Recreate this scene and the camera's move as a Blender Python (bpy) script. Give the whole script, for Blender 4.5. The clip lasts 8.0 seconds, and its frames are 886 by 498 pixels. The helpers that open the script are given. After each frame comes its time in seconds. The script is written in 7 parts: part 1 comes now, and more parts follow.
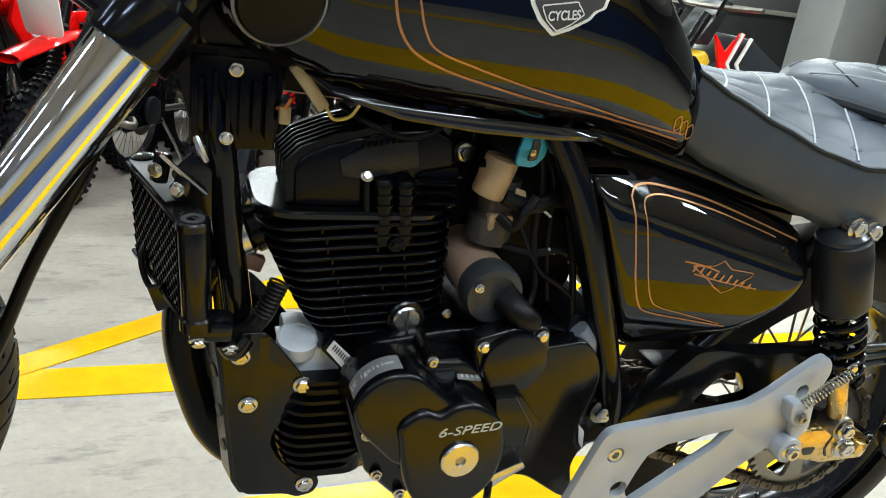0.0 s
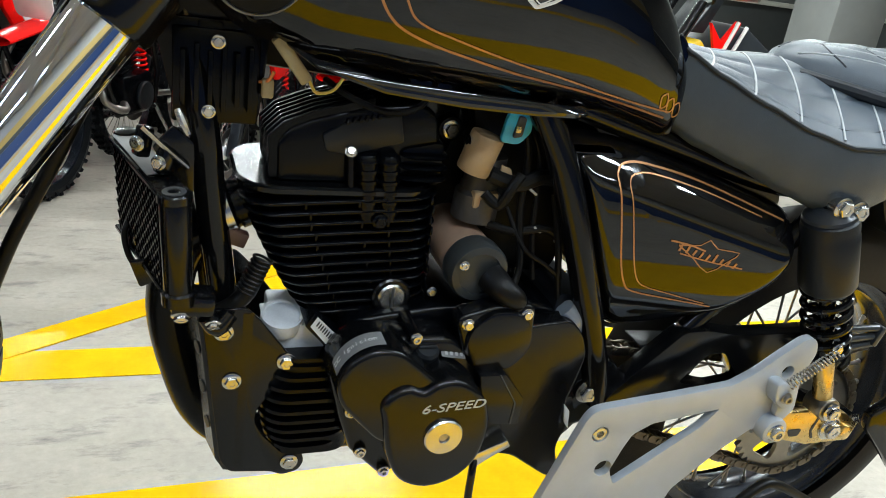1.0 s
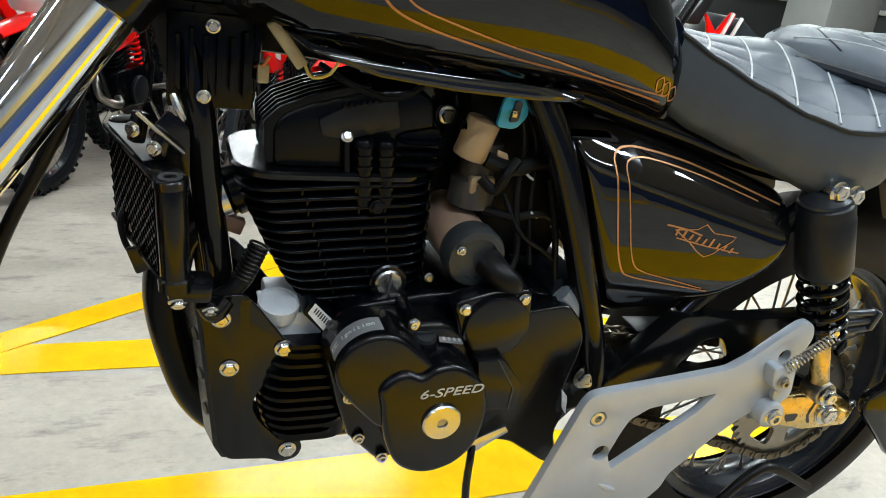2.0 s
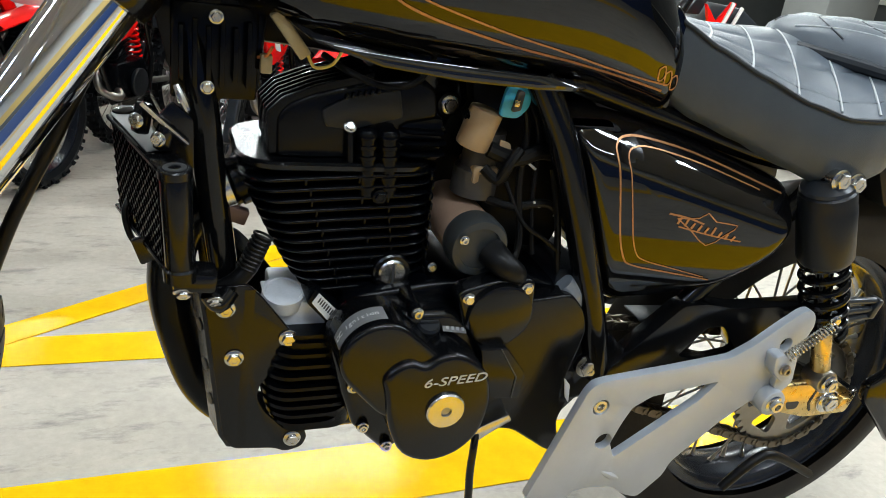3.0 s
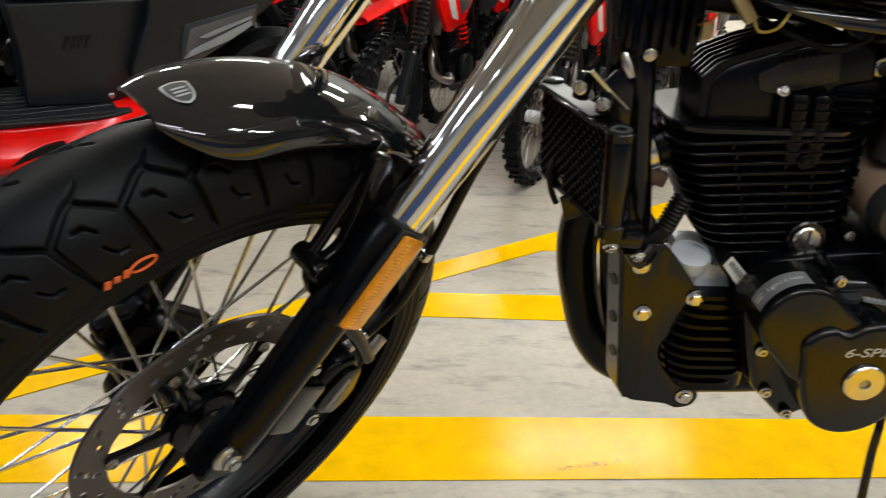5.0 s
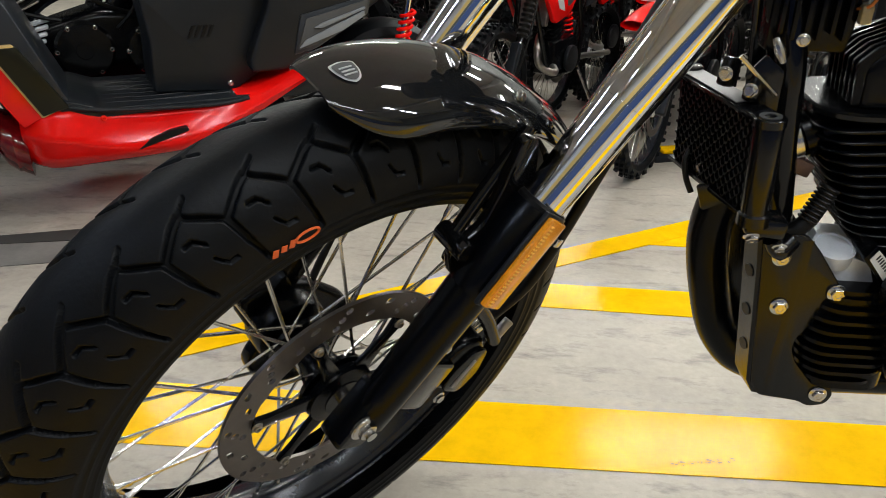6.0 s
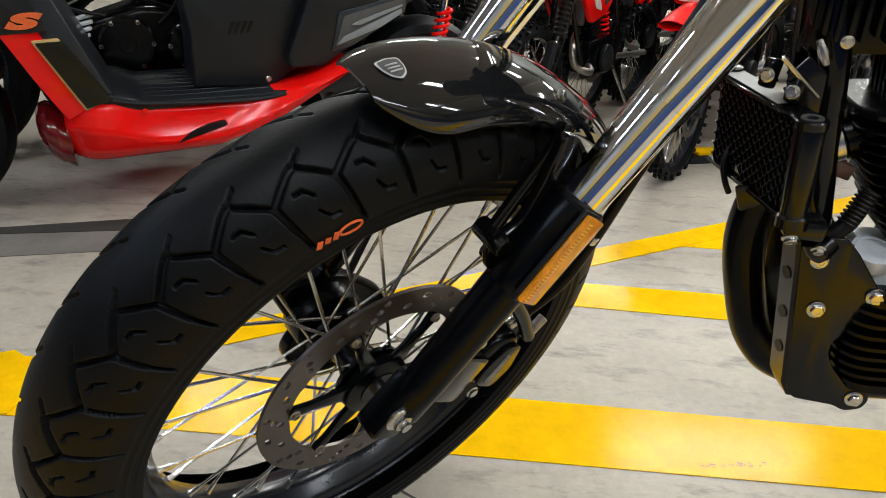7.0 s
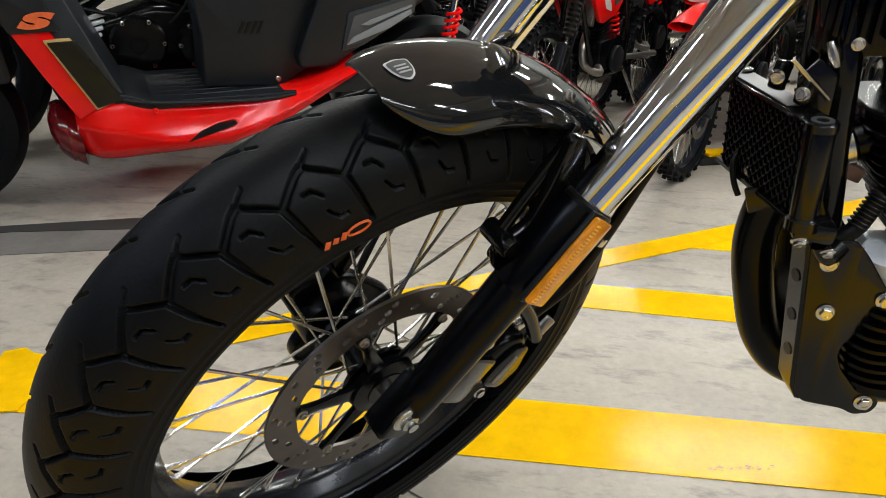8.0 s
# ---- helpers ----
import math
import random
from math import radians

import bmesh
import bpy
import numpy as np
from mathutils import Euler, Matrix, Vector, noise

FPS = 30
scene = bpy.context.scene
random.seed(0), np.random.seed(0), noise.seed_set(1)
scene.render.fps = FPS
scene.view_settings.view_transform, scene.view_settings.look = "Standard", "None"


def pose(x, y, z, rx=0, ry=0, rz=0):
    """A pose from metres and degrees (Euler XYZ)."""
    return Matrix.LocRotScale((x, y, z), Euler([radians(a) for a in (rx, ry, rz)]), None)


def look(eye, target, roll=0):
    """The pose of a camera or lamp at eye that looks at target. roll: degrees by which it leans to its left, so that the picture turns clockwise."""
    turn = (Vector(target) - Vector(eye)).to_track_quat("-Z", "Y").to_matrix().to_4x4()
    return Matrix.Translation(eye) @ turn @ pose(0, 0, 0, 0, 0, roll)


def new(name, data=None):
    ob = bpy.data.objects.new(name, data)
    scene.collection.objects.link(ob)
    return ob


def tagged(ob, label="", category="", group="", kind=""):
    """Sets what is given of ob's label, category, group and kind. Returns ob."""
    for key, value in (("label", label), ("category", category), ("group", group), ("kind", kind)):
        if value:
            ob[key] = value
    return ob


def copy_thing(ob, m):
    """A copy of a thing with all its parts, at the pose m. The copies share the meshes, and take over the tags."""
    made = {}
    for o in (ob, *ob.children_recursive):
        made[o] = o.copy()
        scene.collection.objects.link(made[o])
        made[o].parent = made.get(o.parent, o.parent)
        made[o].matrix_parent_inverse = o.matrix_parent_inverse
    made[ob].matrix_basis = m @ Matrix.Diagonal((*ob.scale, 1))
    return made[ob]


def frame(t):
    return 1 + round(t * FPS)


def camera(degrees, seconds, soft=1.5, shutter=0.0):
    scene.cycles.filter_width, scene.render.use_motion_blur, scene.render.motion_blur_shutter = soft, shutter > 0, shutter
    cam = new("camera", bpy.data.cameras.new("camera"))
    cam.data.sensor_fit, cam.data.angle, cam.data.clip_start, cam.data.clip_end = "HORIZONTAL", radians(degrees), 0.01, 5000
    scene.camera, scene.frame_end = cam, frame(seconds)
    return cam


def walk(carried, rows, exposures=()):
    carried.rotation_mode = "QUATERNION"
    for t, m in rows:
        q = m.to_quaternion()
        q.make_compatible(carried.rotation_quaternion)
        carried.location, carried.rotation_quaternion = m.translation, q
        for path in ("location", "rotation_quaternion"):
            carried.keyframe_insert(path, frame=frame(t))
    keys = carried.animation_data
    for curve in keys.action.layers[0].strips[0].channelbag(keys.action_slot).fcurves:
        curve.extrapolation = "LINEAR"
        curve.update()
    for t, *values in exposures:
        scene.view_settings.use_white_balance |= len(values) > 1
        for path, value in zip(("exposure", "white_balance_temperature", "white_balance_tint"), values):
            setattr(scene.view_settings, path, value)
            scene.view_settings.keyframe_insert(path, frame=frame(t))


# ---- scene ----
cam = camera(59.7, 8.0, soft=0.9, shutter=0.4)
PATH = [
    (0, (-0.3267, -0.8394, 0.8900), (0.3612, 0.8990, 0.1790), 7.9),
    (0.5, (-0.3153, -0.8432, 0.8760), (0.3724, 0.8921, 0.1580), 8.2),
    (1, (-0.3137, -0.8471, 0.8770), (0.3816, 0.8805, 0.1460), 8.3),
    (1.5, (-0.3135, -0.8494, 0.8710), (0.3874, 0.8737, 0.1360), 8.2),
    (3, (-0.3186, -0.8537, 0.8650), (0.3849, 0.8574, 0.1070), 7.8),
    (3.5, (-0.3315, -0.8559, 0.8650), (0.3485, 0.8588, 0.0930), 7.6),
    (4, (-0.3876, -0.8625, 0.8580), (0.1028, 0.9044, 0.0600), 5.8),
    (4.5, (-0.4508, -0.8758, 0.8520), (-0.2436, 0.9330, 0.0240), 3.4),
    (5, (-0.4864, -0.8803, 0.8460), (-0.4393, 0.9324, 0.0010), 2.0),
    (5.2, (-0.5045, -0.8846, 0.8410), (-0.5303, 0.9254, -0.0090), 1.5),
    (6.5, (-0.5441, -0.9036, 0.8380), (-0.7412, 0.8867, -0.0300), 1.1),
    (7, (-0.5477, -0.9097, 0.8400), (-0.7880, 0.8762, -0.0290), 1.1),
    (7.5, (-0.5463, -0.9114, 0.8420), (-0.8017, 0.8722, -0.0250), 1.2),
    (8, (-0.5468, -0.9100, 0.8410), (-0.8093, 0.8722, -0.0280), 1.1),
]
walk(cam, [(t, look(eye, target, roll)) for t, eye, target, roll in PATH], [(0, 0.3, 6000, 6), (2.8, 0.25, 6050, 8), (3.5, 0.25, 6250, 9), (4.2, 0.1, 6550, 10), (5.0, 0.0, 6750, 11), (6.3, 0.02, 6500, 12), (8, 0.02, 6500, 12)])

# ---- light ----
scene.view_settings.exposure = 0.25
world = bpy.data.worlds.new("garage_air")
scene.world = world
world.use_nodes = True
world.node_tree.nodes["Background"].inputs[0].default_value = (0.75, 0.8, 0.9, 1)
world.node_tree.nodes["Background"].inputs[1].default_value = 0.015

TAU = 2 * math.pi


# ---- materials ----
def mat(name, color, rough=0.5, metal=0.0, var=0.15, scale=30.0, bump=0.0, bump_scale=200.0, coat=0.0, rvar=0.1, spec=0.5, dust=0.0):
    m = bpy.data.materials.new(name)
    m.use_nodes = True
    nt = m.node_tree
    b = nt.nodes["Principled BSDF"]
    b.inputs["Metallic"].default_value = metal
    b.inputs["Specular IOR Level"].default_value = spec
    b.inputs["Coat Weight"].default_value = coat
    b.inputs["Coat Roughness"].default_value = 0.03
    tc = nt.nodes.new("ShaderNodeTexCoord")
    n1 = nt.nodes.new("ShaderNodeTexNoise")
    n1.inputs["Scale"].default_value = scale
    n1.inputs["Detail"].default_value = 6
    nt.links.new(tc.outputs["Object"], n1.inputs["Vector"])
    n2 = nt.nodes.new("ShaderNodeTexNoise")
    n2.inputs["Scale"].default_value = scale * 7.3
    n2.inputs["Detail"].default_value = 4
    nt.links.new(tc.outputs["Object"], n2.inputs["Vector"])
    add = nt.nodes.new("ShaderNodeMath")
    add.operation = "MULTIPLY_ADD"
    nt.links.new(n2.outputs["Fac"], add.inputs[0])
    add.inputs[1].default_value = 0.4
    nt.links.new(n1.outputs["Fac"], add.inputs[2])
    mr = nt.nodes.new("ShaderNodeMapRange")
    mr.inputs["From Min"].default_value, mr.inputs["From Max"].default_value = 0.4, 1.0
    mr.inputs["To Min"].default_value, mr.inputs["To Max"].default_value = 1 - var, 1 + var
    nt.links.new(add.outputs[0], mr.inputs["Value"])
    mul = nt.nodes.new("ShaderNodeMix")
    mul.data_type, mul.blend_type = "RGBA", "MULTIPLY"
    mul.inputs["Factor"].default_value = 1
    mul.inputs["A"].default_value = (*color, 1)
    nt.links.new(mr.outputs["Result"], mul.inputs["B"])
    col = mul.outputs["Result"]
    if dust:
        n3 = nt.nodes.new("ShaderNodeTexNoise")
        n3.inputs["Scale"].default_value = 900
        n3.inputs["Detail"].default_value = 2
        nt.links.new(tc.outputs["Object"], n3.inputs["Vector"])
        r3 = nt.nodes.new("ShaderNodeMapRange")
        r3.inputs["From Min"].default_value, r3.inputs["From Max"].default_value = 0.66, 0.74
        r3.inputs["To Max"].default_value = dust
        nt.links.new(n3.outputs["Fac"], r3.inputs["Value"])
        mx = nt.nodes.new("ShaderNodeMix")
        mx.data_type = "RGBA"
        nt.links.new(r3.outputs["Result"], mx.inputs["Factor"])
        nt.links.new(col, mx.inputs["A"])
        mx.inputs["B"].default_value = (0.3, 0.28, 0.25, 1)
        col = mx.outputs["Result"]
    nt.links.new(col, b.inputs["Base Color"])
    rr = nt.nodes.new("ShaderNodeMapRange")
    rr.inputs["From Min"].default_value, rr.inputs["From Max"].default_value = 0.4, 1.0
    rr.inputs["To Min"].default_value, rr.inputs["To Max"].default_value = max(0.01, rough - rvar * rough), rough + rvar * rough
    nt.links.new(add.outputs[0], rr.inputs["Value"])
    nt.links.new(rr.outputs["Result"], b.inputs["Roughness"])
    if bump:
        n4 = nt.nodes.new("ShaderNodeTexNoise")
        n4.inputs["Scale"].default_value = bump_scale
        n4.inputs["Detail"].default_value = 3
        nt.links.new(tc.outputs["Object"], n4.inputs["Vector"])
        bp = nt.nodes.new("ShaderNodeBump")
        bp.inputs["Strength"].default_value = bump
        bp.inputs["Distance"].default_value = 0.001
        nt.links.new(n4.outputs["Fac"], bp.inputs["Height"])
        nt.links.new(bp.outputs["Normal"], b.inputs["Normal"])
    return m


def glow(name, color, strength):
    m = bpy.data.materials.new(name)
    m.use_nodes = True
    b = m.node_tree.nodes["Principled BSDF"]
    b.inputs["Base Color"].default_value = (*color, 1)
    b.inputs["Emission Color"].default_value = (*color, 1)
    b.inputs["Emission Strength"].default_value = strength
    return m


M_BLACK = mat("black_engine_paint", (0.0014, 0.0018, 0.0027), 0.24, 0.0, 0.2, 40, 0.1, 500, spec=0.19)
M_SATIN = mat("black_satin_case", (0.003, 0.0032, 0.0037), 0.2, 0.0, 0.2, 30, 0.06, 700, spec=0.4)
M_FRAME = mat("black_frame_paint", (0.003, 0.003, 0.0033), 0.14, 0.0, 0.15, 25, 0.03, 300, coat=0.2, spec=0.25)
M_GLOSS = mat("black_lacquer", (0.002, 0.002, 0.0024), 0.03, 0.0, 0.1, 12, 0.0, coat=0.5, spec=0.36)
M_CHAR = mat("charcoal_lacquer", (0.0095, 0.0102, 0.0115), 0.05, 0.15, 0.1, 12, 0.0, coat=0.6, spec=0.45)
M_CHROME = mat("chrome", (0.82, 0.82, 0.83), 0.05, 1.0, 0.03, 20, rvar=0.3)
M_STEEL = mat("zinc_steel", (0.62, 0.61, 0.58), 0.24, 1.0, 0.12, 120, 0.1, 600)
M_DSTEEL = mat("dull_steel", (0.36, 0.34, 0.31), 0.34, 1.0, 0.2, 90, 0.15, 500)
M_DISC = mat("brake_disc_steel", (0.17, 0.152, 0.14), 0.36, 1.0, 0.12, 60, 0.1, 900)
M_ALU = mat("silver_painted_aluminium", (0.45, 0.48, 0.52), 0.32, 0.18, 0.04, 40, 0.0, 900, rvar=0.05)
M_CAST = mat("cast_aluminium", (0.75, 0.78, 0.82), 0.45, 0.25, 0.1, 60, 0.2, 400)
M_RUBBER = mat("black_rubber", (0.004, 0.004, 0.004), 0.4, 0.0, 0.25, 60, 0.2, 300, spec=0.22)
M_TYRE = mat("tyre_rubber", (0.0032, 0.0039, 0.005), 0.47, 0.0, 0.3, 35, 0.25, 250, dust=0.04, spec=0.14)
M_LEATHER = mat("dark_grey_leatherette", (0.052, 0.068, 0.088), 0.42, 0.0, 0.12, 20, 0.35, 900)
M_PIPING = mat("dark_grey_piping", (0.014, 0.018, 0.024), 0.5, 0.0, 0.1, 60, spec=0.3)
M_THREAD = mat("pale_grey_stitching", (0.45, 0.46, 0.47), 0.7, 0.0, 0.1, 100)
M_SEAM = mat("grey_seam_thread", (0.028, 0.034, 0.042), 0.7, 0.0, 0.1, 100)
M_GOLD = mat("copper_pinstripe", (0.42, 0.19, 0.07), 0.35, 0.4, 0.05, 30)
M_AMBER = mat("amber_reflector", (0.8, 0.3, 0.01), 0.22, 0.0, 0.25, 60, 0.0, coat=0.5)
M_AMBER2 = mat("bright_amber_ridges", (0.98, 0.52, 0.04), 0.25, 0.0, 0.3, 200)
M_GOLDTONE = mat("gold_toned_steel", (0.72, 0.52, 0.2), 0.28, 1.0, 0.2, 70, 0.1, 500)
M_COPPER = mat("copper_barrel", (0.55, 0.37, 0.26), 0.3, 0.45, 0.08, 40)
M_BEIGE = mat("beige_plastic", (0.36, 0.25, 0.135), 0.4, 0.0, 0.1, 40, 0.1, 300)
M_TEAL = mat("turquoise_plastic", (0.05, 0.38, 0.6), 0.3, 0.0, 0.1, 40)
M_WHITE = mat("white_paint", (0.78, 0.78, 0.76), 0.4, 0.0, 0.05, 40)
M_LABEL = mat("silver_label", (0.5, 0.5, 0.5), 0.45, 0.3, 0.08, 90)
M_LABELDK = mat("grey_label", (0.2, 0.2, 0.2), 0.45, 0.0, 0.1, 90)
M_INKSHADE = mat("dark_print_and_shade", (0.05, 0.05, 0.05), 0.6)
M_ORANGE = mat("orange_print", (0.75, 0.13, 0.03), 0.5, 0.0, 0.15, 200)
M_RED = mat("red_plastic", (0.86, 0.006, 0.004), 0.13, 0.0, 0.06, 20, 0.0, coat=0.15, spec=0.25)
M_DPLASTIC = mat("dark_grey_plastic", (0.009, 0.011, 0.014), 0.38, 0.0, 0.15, 30, 0.2, 700, spec=0.32)
M_GREYPL = mat("grey_painted_plastic", (0.02, 0.024, 0.03), 0.3, 0.0, 0.1, 30, coat=0.2)
M_OLIVE = mat("dark_olive_panel", (0.011, 0.0105, 0.005), 0.3, 0.0, 0.1, 30, spec=0.25)
M_CREAM = mat("gold_line", (0.6, 0.42, 0.16), 0.4, 0.0, 0.1, 30)
M_WIRE = mat("orange_wire", (0.7, 0.22, 0.05), 0.5)
M_YWIRE = mat("yellow_wire", (0.65, 0.5, 0.1), 0.5)
M_TAN = mat("tan_connector", (0.32, 0.26, 0.14), 0.5, 0.0, 0.15, 60)
M_RIM = mat("black_anodised_rim", (0.01, 0.0125, 0.018), 0.24, 0.1, 0.2, 40, 0.05, 300)
M_GLASS = mat("smoked_lens", (0.006, 0.006, 0.006), 0.32, 0.0, 0.2, 30, 0.6, 50, spec=0.12)


# ---- mesh helpers ----
def part(name, bm, material, parent=None, label="", m=None, smooth=35):
    bmesh.ops.recalc_face_normals(bm, faces=bm.faces)
    me = bpy.data.meshes.new(name)
    bm.to_mesh(me)
    bm.free()
    me.materials.append(material)
    if smooth:
        me.polygons.foreach_set("use_smooth", [True] * len(me.polygons))
        me.set_sharp_from_angle(angle=radians(smooth))
    ob = new(name, me)
    if parent:
        ob.parent = parent
    if m is not None:
        ob.matrix_basis = m
    if label:
        tagged(ob, label)
    return ob


def share(name, src, parent, m, label=""):
    ob = new(name, src.data)
    ob.parent = parent
    ob.matrix_basis = m
    if label:
        tagged(ob, label)
    return ob


def thing(name, m, label, category, group="", kind=""):
    ob = new(name)
    ob.empty_display_size = 0.05
    ob.matrix_basis = m
    return tagged(ob, label, category, group, kind)


def B():
    return bmesh.new()


def bevel(bm, geom_edges, w, seg=2):
    if w > 0:
        bmesh.ops.bevel(bm, geom=list(geom_edges), offset=w, segments=seg, affect="EDGES", profile=0.5, clamp_overlap=True)


def box(bm, c, s, bev=0.0, rot=(0, 0, 0), seg=2):
    mtx = pose(*c, *rot) @ Matrix.Diagonal((*s, 1))
    r = bmesh.ops.create_cube(bm, size=1, matrix=mtx)
    if bev:
        bevel(bm, {e for v in r["verts"] for e in v.link_edges}, bev, seg)
    return bm


def frame_of(d):
    d = Vector(d).normalized()
    a = Vector((0, 0, 1)) if abs(d.z) < 0.9 else Vector((1, 0, 0))
    x = d.cross(a).normalized()
    return x, d.cross(x), d


def cyl(bm, p0, p1, r0, r1=None, seg=24, bev=0.0):
    r1 = r0 if r1 is None else r1
    p0, p1 = Vector(p0), Vector(p1)
    L = (p1 - p0).length
    if bev:
        prof = [(0, 0), (r0 - bev, 0), (r0 - bev * 0.3, bev * 0.3), (r0, bev), (r1, L - bev), (r1 - bev * 0.3, L - bev * 0.3), (r1 - bev, L), (0, L)]
    else:
        prof = [(0, 0), (r0, 0), (r1, L), (0, L)]
    return lathe(bm, prof, p0, p1 - p0, seg)


def lathe(bm, prof, origin, axis, seg=32):
    x, y, d = frame_of(axis)
    origin = Vector(origin)
    rings = []
    for r, h in prof:
        if r < 1e-6:
            rings.append([bm.verts.new(origin + d * h)])
        else:
            rings.append([bm.verts.new(origin + d * h + (x * math.cos(TAU * i / seg) + y * math.sin(TAU * i / seg)) * r) for i in range(seg)])
    for a, b in zip(rings, rings[1:]):
        for i in range(seg):
            j = (i + 1) % seg
            if len(a) == 1 and len(b) == 1:
                continue
            if len(a) == 1:
                bm.faces.new((a[0], b[i], b[j]))
            elif len(b) == 1:
                bm.faces.new((a[i], b[0], a[j]))
            else:
                bm.faces.new((a[i], b[i], b[j], a[j]))
    return bm


def tube(bm, pts, r, seg=12, caps=True, closed=False, smooth=0):
    pts = [Vector(p) for p in pts]
    rad = list(r) if isinstance(r, (list, tuple)) else [r] * len(pts)
    if smooth:
        pts, rad = spline(pts, smooth, closed, rad)
    n = len(pts)
    rings, up = [], None
    for i in range(n):
        if closed:
            t = pts[(i + 1) % n] - pts[i - 1]
        else:
            t = pts[min(i + 1, n - 1)] - pts[max(i - 1, 0)]
        t.normalize()
        if up is None:
            up = frame_of(t)[0]
        up = (up - t * up.dot(t)).normalized()
        w = t.cross(up)
        rings.append([bm.verts.new(pts[i] + (up * math.cos(TAU * k / seg) + w * math.sin(TAU * k / seg)) * rad[i]) for k in range(seg)])
    pairs = list(zip(rings, rings[1:])) + ([(rings[-1], rings[0])] if closed else [])
    for a, b in pairs:
        for k in range(seg):
            j = (k + 1) % seg
            bm.faces.new((a[k], b[k], b[j], a[j]))
    if caps and not closed:
        bm.faces.new(rings[0])
        bm.faces.new(rings[-1])
    return bm


def spline(pts, k, closed=False, rad=None):
    pts = [Vector(p) for p in pts]
    n = len(pts)
    out, ro = [], []
    for i in range(n if closed else n - 1):
        if closed:
            p0, p1, p2, p3 = pts[i - 1], pts[i], pts[(i + 1) % n], pts[(i + 2) % n]
        else:
            p0, p1, p2, p3 = pts[max(i - 1, 0)], pts[i], pts[i + 1], pts[min(i + 2, n - 1)]
        for j in range(k):
            t = j / k
            out.append(0.5 * (2 * p1 + (p2 - p0) * t + (2 * p0 - 5 * p1 + 4 * p2 - p3) * t * t + (3 * p1 - p0 - 3 * p2 + p3) * t ** 3))
            if rad:
                ro.append(rad[i] * (1 - t) + rad[(i + 1) % n] * t)
    if not closed:
        out.append(pts[-1])
        if rad:
            ro.append(rad[-1])
    return (out, ro) if rad else out


def prism(bm, outline, y0, y1, bev=0.0, seg=2, holes=()):
    """An outline in x, z drawn out from y0 to y1."""
    if holes:
        edges = []
        for loop in (outline, *holes):
            vs = [bm.verts.new((x, y0, z)) for x, z in loop]
            edges += [bm.edges.new((vs[i - 1], vs[i])) for i in range(len(vs))]
        faces = [g for g in bmesh.ops.triangle_fill(bm, use_beauty=True, edges=edges)["geom"] if isinstance(g, bmesh.types.BMFace)]
    else:
        faces = [bm.faces.new([bm.verts.new((x, y0, z)) for x, z in outline])]
    r = bmesh.ops.extrude_face_region(bm, geom=faces)
    new_v = [g for g in r["geom"] if isinstance(g, bmesh.types.BMVert)]
    bmesh.ops.translate(bm, verts=new_v, vec=(0, y1 - y0, 0))
    bmesh.ops.recalc_face_normals(bm, faces=bm.faces)
    if bev:
        rim = [e for e in bm.edges if e.is_valid and len(e.link_faces) == 2 and e.calc_face_angle(0) > 0.9 and (abs(e.verts[0].co.y - e.verts[1].co.y) < 1e-6)]
        bevel(bm, rim, bev, seg)
    return bm


def rounded(pts, r, k=4):
    """An outline with its corners rounded."""
    out, n = [], len(pts)
    for i in range(n):
        p, a, b = Vector(pts[i]), Vector(pts[i - 1]), Vector(pts[(i + 1) % n])
        d1, d2 = a - p, b - p
        q = min(r, d1.length * 0.45, d2.length * 0.45)
        s, e = p + d1.normalized() * q, p + d2.normalized() * q
        for j in range(k + 1):
            t = j / k
            out.append(tuple(s * (1 - t) ** 2 + p * 2 * t * (1 - t) + e * t * t))
    return out


def circle(cx, cz, r, n=20, a0=0.0, a1=360.0):
    full = abs(a1 - a0) >= 360
    return [(cx + r * math.cos(radians(a0 + (a1 - a0) * i / (n if full else n - 1))), cz + r * math.sin(radians(a0 + (a1 - a0) * i / (n if full else n - 1)))) for i in range(n)]


def loft(bm, rings, caps=True, closed=True):
    vs = [[bm.verts.new(p) for p in ring] for ring in rings]
    for a, b in zip(vs, vs[1:]):
        m = len(a)
        for i in range(m if closed else m - 1):
            j = (i + 1) % m
            bm.faces.new((a[i], b[i], b[j], a[j]))
    if caps:
        bm.faces.new(vs[0])
        bm.faces.new(vs[-1])
    return bm


def bolt(bm, p, d, r=0.008, washer=1.35, h=None, socket=False):
    """A hex flange bolt whose head stands at p and points along d."""
    x, y, d = frame_of(d)
    p = Vector(p)
    h = h or r * 0.9
    lathe(bm, [(0, 0), (r * washer, 0), (r * washer, r * 0.18), (r * 1.05, r * 0.34), (0, r * 0.34)], p, d, 20)
    if socket:
        lathe(bm, [(r * 0.95, r * 0.3), (r * 0.95, h), (r * 0.85, h * 1.08), (r * 0.5, h * 1.08), (r * 0.45, h * 0.5), (0, h * 0.5)], p, d, 16)
    else:
        lathe(bm, [(r, r * 0.3), (r, h * 0.88), (r * 0.86, h), (r * 0.45, h), (r * 0.4, h * 0.9), (0, h * 0.9)], p, d, 6)
    return bm


def text_mesh(body, size, depth=0.0004, shear=0.0, align="CENTER", bold=0.0):
    cu = bpy.data.curves.new("text", "FONT")
    cu.body, cu.size, cu.extrude, cu.shear, cu.align_x, cu.align_y = body, size, depth, shear, align, "CENTER"
    cu.offset = bold
    ob = new("text", cu)
    bpy.context.view_layer.update()
    me = bpy.data.meshes.new_from_object(ob.evaluated_get(bpy.context.evaluated_depsgraph_get()))
    bpy.data.objects.remove(ob)
    return me


